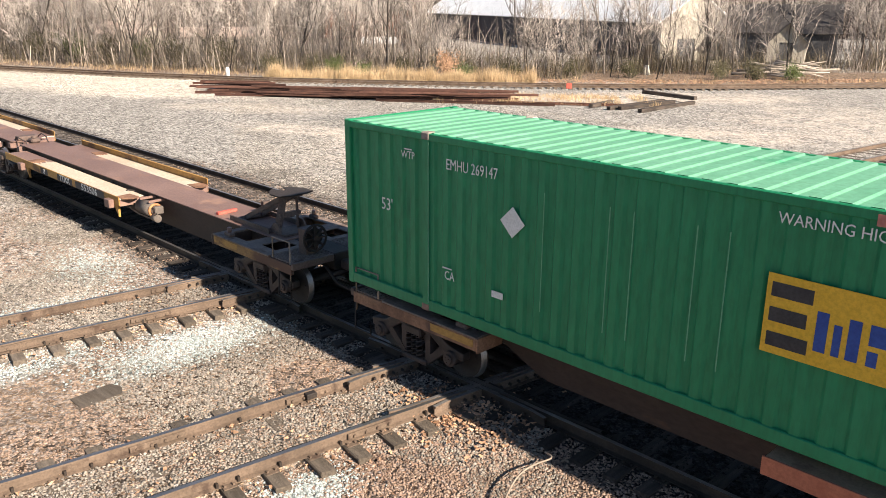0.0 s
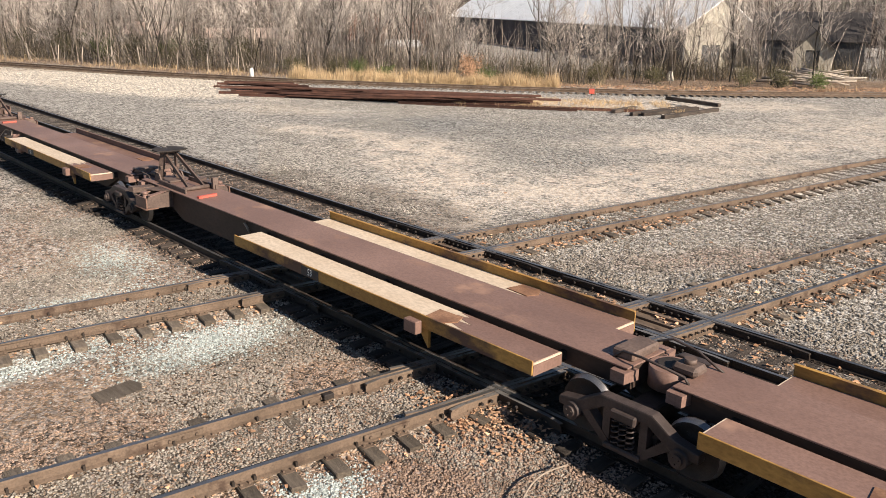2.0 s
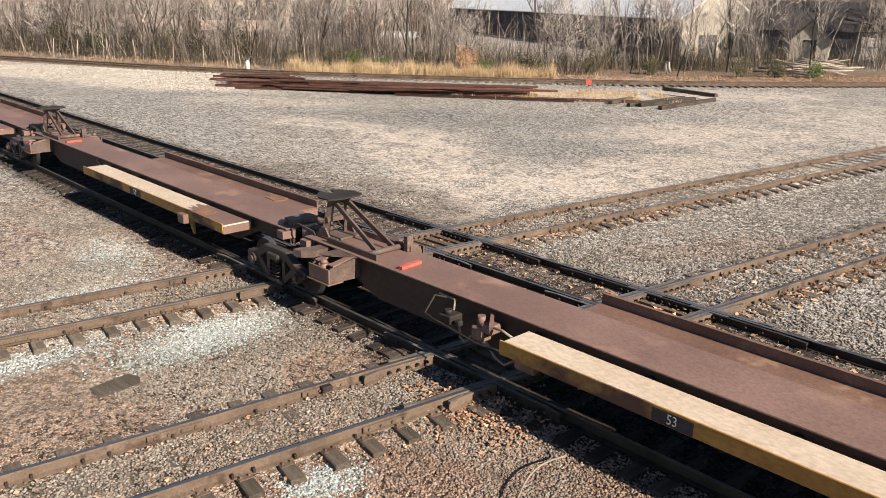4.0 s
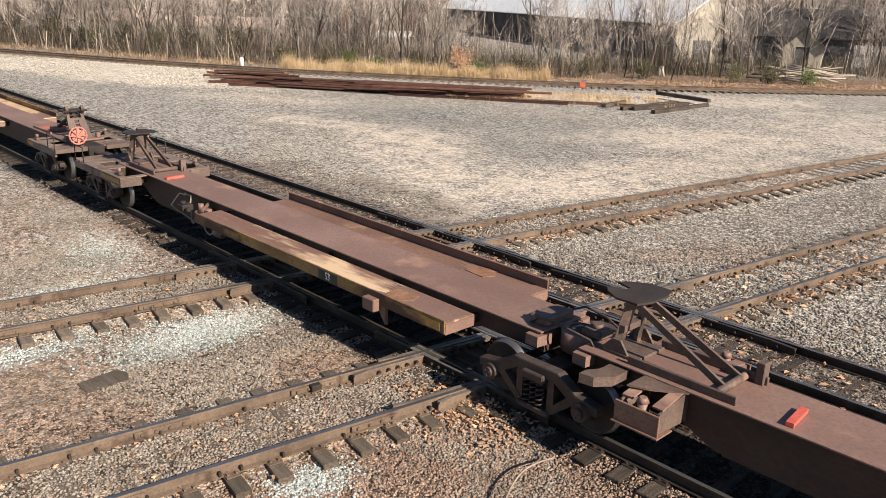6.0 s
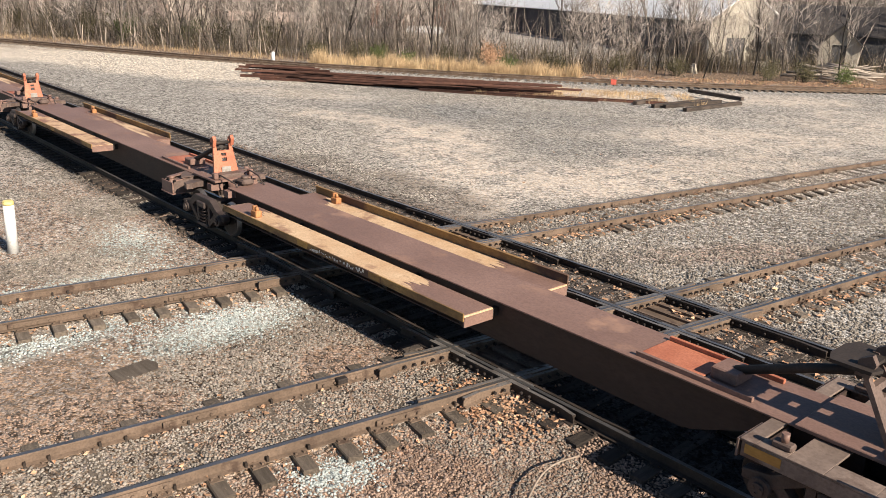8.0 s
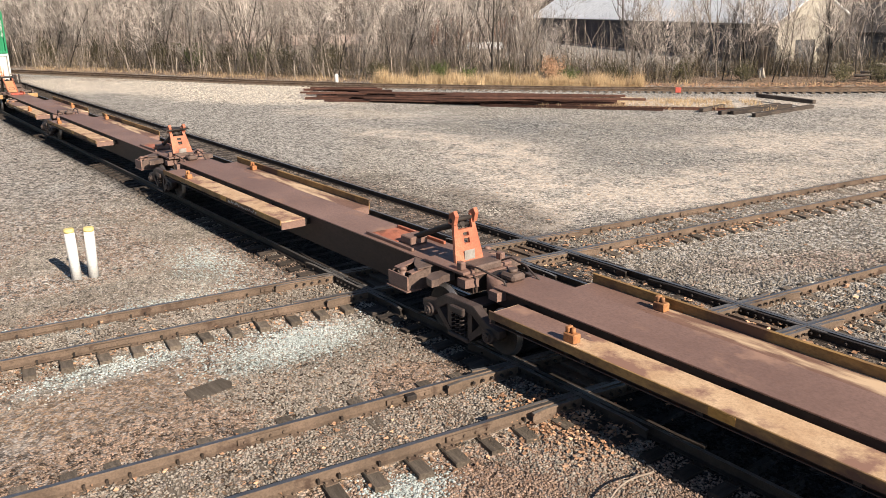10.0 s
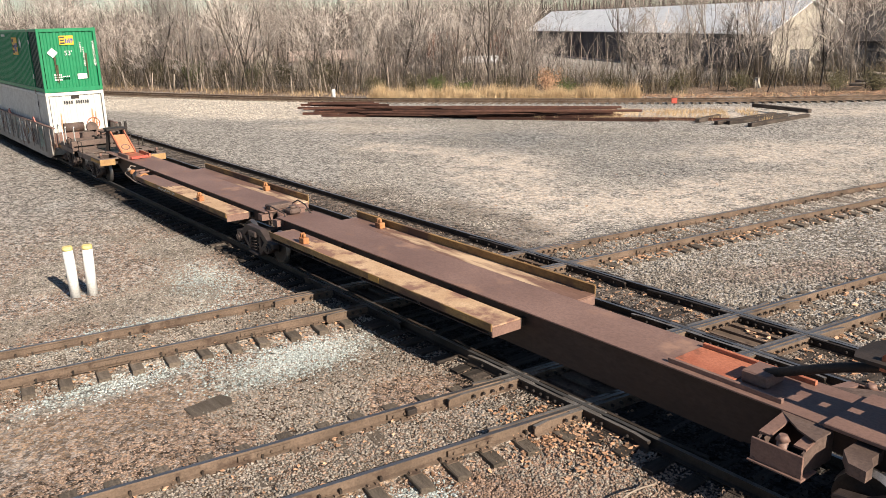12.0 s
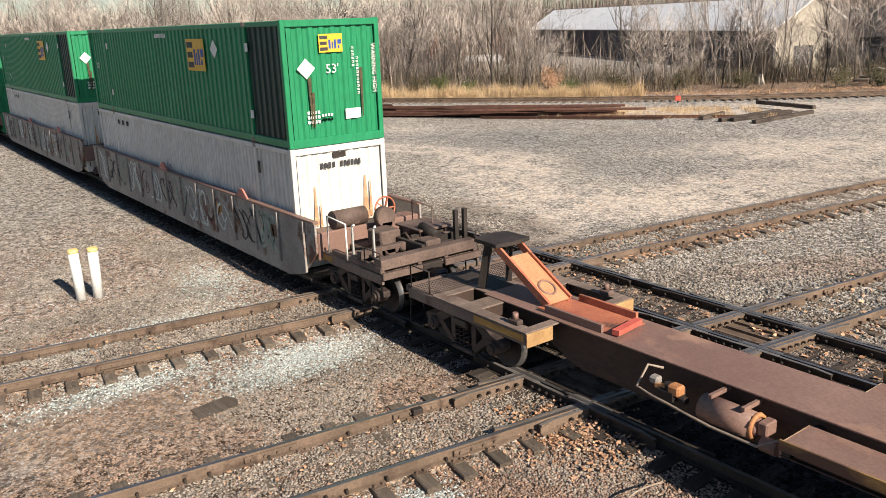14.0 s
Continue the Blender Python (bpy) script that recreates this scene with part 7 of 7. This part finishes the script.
def spine_unit(front, rear, plat, label, deck, sill, hitch=None, brackets=(), ends=(), brake=None, peds=(), ped_mat=None, trucks=(), lead=0.36, tail=0.36, wheel=None, bare=0.0, far_deck=None):
    """One platform of an articulated spine car; front and rear are its truck centres along the train."""
    t = rolling("spine_car", label, "railway car", front, "articulated spine car units")
    q = lambda u: u - front
    L = front - rear
    spine(t, -L + (0.0 if "rear" in ends else tail), 0.0 if "front" in ends else -lead, 1.35, 1.35)
    platform(t, q(plat[0]), q(plat[1]), deck, sill, [q(b) for b in brackets], pedestals=[q(p) for p in peds], ped_mat=ped_mat, bare=bare, far_deck=far_deck, sill_z=0.80 if front > -100 else 0.89, far_sill=SILL3 if front < -100 else None)
    if hitch:
        u, d, kind = hitch
        if kind == "dark":
            hitch_dark(t, q(u), d)
        elif kind == "slant":
            hitch_slant(t, q(u), d)
        else:
            hitch_plate(t, q(u), d, M_STEEL_GRIMY if kind == "brown" else M_ORANGE, "brown slotted trailer hitch, raised" if kind == "brown" else "faded red-orange trailer hitch, raised", None if kind == "orange" else M_STEEL_DARK)
    for u in trucks:
        bogie(t, front, u)
    if "front" in ends:
        car_end(t, 0.0, 1, wheel if wheel is not None and hitch and hitch[0] > front - 3 else None, back=-1.12 if front < -100 else -1.62, sill_mat=None if front < -100 else SILL3)
    if "rear" in ends:
        car_end(t, -L, -1, wheel if wheel is not None and hitch and hitch[0] < rear + 3 else None, -1.95 if rear < -50 else -1.62, end_yellow if rear < -150 else M_COVER if rear > -50 else None, M_COVER if rear > -50 else None)
    if brake is not None:
        brake_rig(t, q(brake), None if -100 < brake < -50 else M_TANK if deck is M_CREAM else M_STEEL, M_HOSE if brake < -150 else M_STEEL_DARK)
    return t


T2 = [-14.25, -31.1, -48.45, -65.35, -83.05, -99.5]
T3 = [-104.0, -120.0, -137.0, -153.5, -170.5, -186.2]
CREAM_L = "brown steel spine car unit with worn cream platforms"
RUST_L = "brown steel spine car unit with rusted platforms"
units = []
# first car: only its last platform is seen, under a green container
u1 = spine_unit(7.6, -9.45, (-3.3, 6.0), "brown steel spine car unit carrying a green container", M_CREAM_RUST, M_ORANGE, None, (4.0,), ("rear",), None, (), None, (7.6, -9.45))
# second car
a = spine_unit(T2[0], T2[1], (-29.9, -20.8), CREAM_L, M_CREAM, M_YELLOW, (-14.7, -1, "dark"), (-28.1, -21.25), ("front",), -20.1, (), None, (T2[0], T2[1]), wheel=-0.55, bare=-2.4)
b = spine_unit(T2[1], T2[2], (-41.4, -32.6), CREAM_L, M_CREAM, M_YELLOW, (-47.35, 1, "dark"), (-35.2,), (), None, (), None, (T2[2],), bare=2.0)
c = spine_unit(T2[2], T2[3], (-58.6, -50.1), CREAM_L, M_CREAM, M_YELLOW, (-64.5, 1, "dark"), (-51.9,), (), -59.2, (), None, (T2[3],), bare=2.0, far_deck=M_STEEL_RED)
d = spine_unit(T2[3], T2[4], (-75.7, -67.2), CREAM_L, M_CREAM, M_YELLOW, (-82.1, 1, "dark"), (-69.0,), (), None, (), None, (T2[4],), bare=2.0, far_deck=M_STEEL_RED)
e = spine_unit(T2[4], T2[5], (-93.3, -84.8), RUST_L, M_DECK_STREAKED, SILL3, (-99.15, 1, "dark"), (-86.6,), ("rear",), -93.8, (), None, (T2[5],), wheel=0.85, bare=1.9, far_deck=M_STEEL_RED)
for x, t, f in ((T2[1], b, T2[1]), (T2[2], c, T2[2]), (T2[3], d, T2[3]), (T2[4], e, T2[4])):
    joint(t, 0.0)
for t, f, r in ((b, T2[1], T2[2]), (c, T2[2], T2[3]), (d, T2[3], T2[4])):
    outriggers(t, r - f + 1.85, M_STEEL_RED)
def sill_panel(t, f, u0, u1, text, size, squeeze=0.8):
    """A black panel with white writing on the near side sill."""
    bm_ = bmnew()
    box(bm_, u0 - f, u1 - f, -1.304, -1.301, 0.81, 1.0)
    part("black_panel", bm_, M_LETTER_DARK, t)
    letters(text, size, M_LETTER, t, pose((u0 + u1) / 2 - f, -1.307, 0.905, 90, 0, 0), squeeze=squeeze)


sill_panel(a, T2[0], -26.55, -25.95, "53", 0.2)
sill_panel(a, T2[0], -25.15, -24.0, "TTAX", 0.26, 1.2)
sill_panel(a, T2[0], -23.75, -21.75, "553506", 0.28, 1.35)
for t, f, u in ((b, T2[1], -38.4), (e, T2[4], -88.0), (c, T2[2], -55.6)):
    sill_panel(t, f, u - 0.3, u + 0.3, "53", 0.2)
for t, f, u in ((b, T2[1], -42.26), (d, T2[3], -76.6)):
    bm = bmnew()
    tube(bm, [(u - f - 0.12, -0.37, 0.98), (u - f - 0.1, -0.5, 0.96), (u - f + 0.05, -0.52, 0.9), (u - f + 0.12, -0.5, 0.78)], 0.03, 6)
    part("air_cock", bm, M_HOSE, t)
sill_panel(d, T2[3], -72.3, -71.6, "53'", 0.2)
# third car, running the other way round
f3 = spine_unit(T3[0], T3[1], (-118.4, -110.0), RUST_L, M_CREAM_RUST, SILL3, (-104.25, -1, "brown"), (), ("front",), None, (-117.2,), P3, (T3[0], T3[1]), wheel=-0.46, bare=-0.9, far_deck=M_CREAM_RUST)
g3 = spine_unit(T3[1], T3[2], (-135.9, -127.4), RUST_L, M_CREAM_WORN, SILL3, (-120.95, -1, "orange"), (), (), None, (-134.15,), P3, (T3[2],), bare=-1.6, far_deck=M_DECK_STREAKED)
h3 = spine_unit(T3[2], T3[3], (-152.4, -143.85), RUST_L, M_CREAM_WORN, SILL3, (-138.2, -1, "orange"), (), (), None, (-150.65,), P3, (T3[3],), bare=-1.6, far_deck=M_DECK_STREAKED)
i3 = spine_unit(T3[3], T3[4], (-169.05, -160.5), RUST_L, M_CREAM_WORN, SILL3, (-154.5, -1, "orange_topped"), (), (), None, (-167.6,), P3, (T3[4],), bare=-1.6, far_deck=M_DECK_STREAKED)
j3 = spine_unit(T3[4], T3[5], (-179.8, -171.8), RUST_L, M_CREAM_WORN, SILL3, (-186.3, 1, "slant"), (), ("rear",), -180.75, (-174.2,), P3, (T3[5],), bare=-2.6, far_deck=M_DECK_STREAKED)
for t, f, u0, u1 in ((e, T2[4], -86.0, -84.9), (e, T2[4], -92.0, -91.2)):
    bm = bmnew()
    box(bm, u0 - f, u1 - f, -1.306, -1.3015, 0.83, 0.97)
    part("yellow_stripe", bm, M_YELLOW, t)
for s in (-1, 1):
    part("worn_plate", worn_patch(-111.7 - T3[0], -110.03 - T3[0], s * 0.63, s * 1.262, True), M_STEEL, f3)
for t, f, u0, u1 in ((f3, T3[0], -115.1, -114.7), (f3, T3[0], -112.6, -112.2), (g3, T3[1], -131.5, -131.1), (h3, T3[2], -147.6, -147.2), (i3, T3[3], -164.4, -164.0), (j3, T3[4], -175.8, -175.4)):
    bm = bmnew()
    box(bm, u0 - f, u1 - f, -1.306, -1.3015, 0.90, 1.02)
    part("yellow_stripe", bm, M_YELLOW, t)
for t, f, u0 in ((f3, T3[0], -114.6), (h3, T3[2], -147.1), (j3, T3[4], -177.4)):
    bm = bmnew()
    rnd = random.Random(int(-u0))
    for k in range(34):
        q, z = u0 - f + k * 0.055 + rnd.uniform(-0.02, 0.02), rnd.uniform(0.905, 0.96)
        box(bm, q, q + rnd.uniform(0.015, 0.05), -1.304, -1.3015, z, z + rnd.uniform(0.015, 0.06))
    tagged(part("lettering_bar", bm, M_WHITE, t, "scuffed white lettering"), kind="stuff")
for t in (g3, h3, i3, j3):
    joint(t, 0.0)
bm = bmnew()
box(bm, 3.05, 3.45, -0.368, -0.362, 0.74, 0.90)
part("green_patch", bm, M_GREEN_TAG, j3, "green painted patch", at=pose(T3[5] - T3[4], 0, 0))
for t in (g3, h3, i3):
    outriggers(t, -1.78, M_STEEL)


M_SPRAY_GREEN = surface("grey_green_spray", (0.20, 0.27, 0.23), (0.32, 0.40, 0.35), 0.6, 0, 2, 14, 0.0)
M_SPRAY_MAROON = surface("maroon_spray", (0.13, 0.05, 0.05), (0.2, 0.09, 0.08), 0.6, 0, 2, 14, 0.0)


def well_car(front, rear, label, trucks, end):
    """A double-stack well: deep side walls between trucks, open above."""
    t = rolling("well_car", label, "railway car", front, "articulated well car units")
    L = front - rear
    a, b = -L + 1.35, -1.5
    for s in (-1, 1):
        bm = bmnew()
        y0, y1 = s * 1.42, s * 1.47
        prism(bm, [(a - 0.5, 1.72), (b + 0.5, 1.72), (b + 0.5, 1.05), (b - 0.2, 0.42), (b - 0.9, 0.24), (a + 0.9, 0.24), (a + 0.2, 0.42), (a - 0.5, 1.05)], min(y0, y1), max(y0, y1))
        part("side_wall", bm, M_WELL, t, "faded grey side wall with rust and spray paint")
        bm = bmnew()
        box(bm, a - 0.5, b + 0.5, min(s * 1.36, s * 1.50), max(s * 1.36, s * 1.50), 1.72, 1.78, 0.01)
        part("top_chord", bm, M_STEEL, t)
        n = 13
        for k in range(n + 1):
            x = a + (b - a) * k / n
            bm = bmnew()
            box(bm, x - 0.03, x + 0.03, min(s * 1.471, s * 1.53), max(s * 1.471, s * 1.53), 0.5, 1.718, 0.01)
            part("stiffener", bm, M_WELL, t)
        if s < 0:
            rnd = random.Random(int(-front))
            for k in range(13):
                bm = bmnew()
                x = a + 0.5 + (b - a - 2.0) * k / 13 + rnd.uniform(-0.2, 0.2)
                mid, tall = 1.08 + rnd.uniform(-0.1, 0.1), rnd.uniform(0.35, 0.55)
                # loops of sprayed strokes; no readable writing
                for w in range(rnd.randint(3, 5)):
                    o1, o2, wide = rnd.uniform(0, 6), rnd.uniform(0, 6), rnd.uniform(0.03, 0.09)
                    p = [(x + w * 0.27 + 0.26 * math.cos(q * 0.9 + o1), -1.476 - 0.002 * (k % 3), mid + tall * math.sin(q * 0.7 + o2)) for q in range(rnd.randint(5, 9))]
                    for u, v in zip(p, p[1:]):
                        beam(bm, u, v, 0.004, wide)
                tagged(part("spray_paint", bm, (M_GRAFFITI, M_LETTER_DARK, M_SPRAY_GREEN, M_GRAFFITI, M_SPRAY_MAROON)[k % 5], t), kind="stuff")
            for k in (1.5, 5.0):
                bm = bmnew()
                box(bm, b - k - 0.3, b - k + 0.1, -1.478, -1.472, 1.05, 1.35)
                part("reflector", bm, M_YELLOW, t)
    bm = bmnew()
    box(bm, a, b, -1.4, 1.4, 0.26, 0.32)
    part("well_floor", bm, M_STEEL_DARK, t)
    for x0, x1 in ((a - 0.5, a), (b, b + 0.5)):
        bm = bmnew()
        box(bm, x0, x1, -1.4, 1.4, 0.85, 1.5, 0.03)
        part("end_bulkhead", bm, M_STEEL, t)
    for x0, x1 in ((-L, a - 0.45), (b + 0.45, 0.0 if not end else 0.4)):
        bm = bmnew()
        box(bm, x0, x1, -0.6, 0.6, 0.86, 1.12, 0.03)
        part("end_deck", bm, M_STEEL_GRIMY, t)
    for u in trucks:
        bogie(t, front, u)
    for k in (3.4, 9.5):
        bm = bmnew()
        prism(bm, [(b - k - 0.35, 1.78), (b - k + 0.35, 1.78), (b - k + 0.08, 2.0), (b - k - 0.08, 2.0)], -1.49, -1.44)
        part("container_guide", bm, M_RED_FADED, t)
    if end:
        car_end(t, 0.0, 1)
        bm = bmnew()
        rod(bm, (-1.1, -0.95, 1.72), (-1.1, -0.1, 1.72), 0.21, 18)
        part("air_tank", bm, M_STEEL_GRIMY, t)
        for y in (-1.3, 1.0):
            bm = bmnew()
            tube(bm, [(-0.7, y, 1.1), (-0.7, y, 1.95), (0.1, y, 1.9), (0.1, y, 1.1)], 0.02, 6)
            part("grab_iron", bm, M_LETTER if y < 0 else M_STEEL_GRIMY, t)
        w = new("hand_brake")
        w.empty_display_size = 0.2
        w.parent = t
        bm = bmnew()
        ring = [(-0.8, 0.3 + 0.27 * math.cos(k * math.pi / 10), 1.85 + 0.27 * math.sin(k * math.pi / 10)) for k in range(21)]
        tube(bm, ring, 0.022, 6)
        for k in range(0, 20, 4):
            beam(bm, (-0.8, 0.3, 1.85), ring[k], 0.05, 0.025)
        part("brake_wheel", bm, M_ORANGE, w, "spoked hand brake wheel")
        bm = bmnew()
        rod(bm, (-0.72, 0.15, 1.7), (-0.5, 0.15, 1.7), 0.24, 12)
        box(bm, -0.7, -0.5, 0.0, 0.3, 1.1, 1.6, 0.02)
        part("brake_housing", bm, M_STEEL_GRIMY, w)
        # heavy cross beams and a raised platform
        for x0, x1, z0, z1 in ((1.15, 1.42, 1.14, 1.36), (0.45, 0.6, 1.2, 1.38)):
            bm = bmnew()
            box(bm, x0, x1, -1.28, 1.22, z0, z1, 0.012)
            part("cross_beam", bm, M_STEEL_GRIMY, t)
        for y in (-1.24, -0.3, 0.4, 1.2):
            bm = bmnew()
            box(bm, -0.6, 1.4, y - 0.05, y + 0.05, 1.08, 1.2, 0.01)
            part("deck_rail", bm, M_STEEL_GRIMY, t)
        bm = bmnew()
        box(bm, -0.5, 0.5, 0.35, 1.25, 1.48, 1.53, 0.01)
        for x, y in ((-0.4, 0.45), (0.4, 0.45), (-0.4, 1.15), (0.4, 1.15)):
            box(bm, x - 0.03, x + 0.03, y - 0.03, y + 0.03, 1.1, 1.48)
        part("raised_platform", bm, M_STEEL_GRIMY, t)
        bm = bmnew()
        box(bm, -0.35, 0.2, -0.5, 0.05, 1.1, 1.58, 0.03)
        part("control_box", bm, M_STEEL_GRIMY, t)
        for y in (0.95, 1.2):
            bm = bmnew()
            box(bm, 1.0, 1.09, y - 0.05, y + 0.05, 1.05, 2.0, 0.005)
            part("post", bm, M_STEEL_DARK, t)
        for k, y in enumerate((-1.2, -0.95)):
            bm = bmnew()
            tube(bm, [(0.2 + 0.45 * k, y, 0.9), (0.2 + 0.45 * k, y, 1.85), (0.28 + 0.45 * k, y, 1.9)], 0.028, 6)
            part("grab_post", bm, M_LETTER, t)
        for k in range(6):
            bm = bmnew()
            y = -1.0 + 0.38 * k
            tube(bm, [(-0.4, y, 1.15), (0.1 + 0.1 * (k % 3), y + 0.1, 1.3 + 0.12 * (k % 2)), (0.7, y - 0.05, 1.25), (1.2, y + 0.1, 1.1)], 0.03, 6)
            part("brake_pipe", bm, M_STEEL_GRIMY if k % 2 else M_STEEL_DARK, t)
        for x0, x1, y0, y1, z1 in ((-0.3, 0.15, 0.6, 1.1, 1.5), (0.25, 0.6, -0.75, -0.35, 1.32), (0.7, 1.1, 0.1, 0.5, 1.45)):
            bm = bmnew()
            box(bm, x0, x1, y0, y1, 1.06, z1, 0.03)
            part("equipment_box", bm, M_STEEL_GRIMY, t)
        bm = bmnew()
        for k in range(5):
            box(bm, 0.1 + k * 0.22, 0.16 + k * 0.22, 0.2, 1.1, 1.06, 1.35 + 0.08 * (k % 2), 0.01)
        box(bm, 0.0, 1.2, -0.1, 0.0, 1.1, 1.42, 0.01)
        rod(bm, (0.3, 0.55, 1.55), (0.9, 0.55, 1.45), 0.12, 10)
        tagged(part("brake_gear", bm, M_STEEL_DARK, t), kind="stuff")
    return t


WELL_L = "faded grey spray-painted well car unit with two stacked containers"
well_car(-190.0, -210.2, WELL_L, (-190.0, -210.2), True)
well_car(-210.2, -229.9, WELL_L, (-229.9,), False)
well_car(-229.9, -249.6, WELL_L, (-249.6,), False)
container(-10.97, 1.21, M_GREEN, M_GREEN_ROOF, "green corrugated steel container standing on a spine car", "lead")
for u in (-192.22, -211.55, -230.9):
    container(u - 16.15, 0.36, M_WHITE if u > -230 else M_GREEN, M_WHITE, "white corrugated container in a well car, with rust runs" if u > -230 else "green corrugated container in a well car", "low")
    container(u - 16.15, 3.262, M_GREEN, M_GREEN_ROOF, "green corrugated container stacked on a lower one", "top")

# ---- the yard and the woods ----
make_woods()
make_buildings()
rail_pile()
small_yard_things()
scatter("grey_gravel", "loose grey ballast stones", M_STONE, 50000, grey_near, (0.015, 0.036), 1)
scatter("brown_gravel", "loose red-brown ballast stones", M_STONE_BROWN, 38000, brown_near, (0.012, 0.030), 2)
scatter("pale_gravel", "fresh pale blue-grey ballast stones", M_STONE_BLUE, 9000, pale_near, (0.016, 0.038), 3)
scatter("bank_gravel", "red-brown gravel beside the crossing track", M_STONE_BROWN, 20000, near_bank, (0.014, 0.036), 9)
scatter("far_gravel", "loose grey ballast stones beyond the train", M_STONE, 26000, far_side, (0.02, 0.05), 4)
scatter("yard_gravel", "loose pale stones strewn over the open yard", M_STONE_YARD, 30000, open_yard, (0.016, 0.040), 10)
scatter("track_gravel", "brown ballast between two tracks", M_STONE_BROWN, 9000, between, (0.016, 0.04), 5)
scatter("oily_gravel", "oily ballast between the rails, blackened further by painted shade", M_STONE_OILY_SHADE, 7000, oily, (0.014, 0.034), 6)
fallen_leaves()

# ---- what moves ----
def motions():
    steps = [i * 0.5 for i in range(29)]
    for ob, u in TRAIN:
        walk(ob, [(t, pose(u + travelled(t), TY, 0)) for t in steps])
    spins = [i / FPS for i in range(421)]
    for w, x in WHEELS:
        walk(w, [(t, pose(x, 0, 0.415, 0, math.degrees(travelled(t) / 0.42), 0)) for t in spins])


motions()
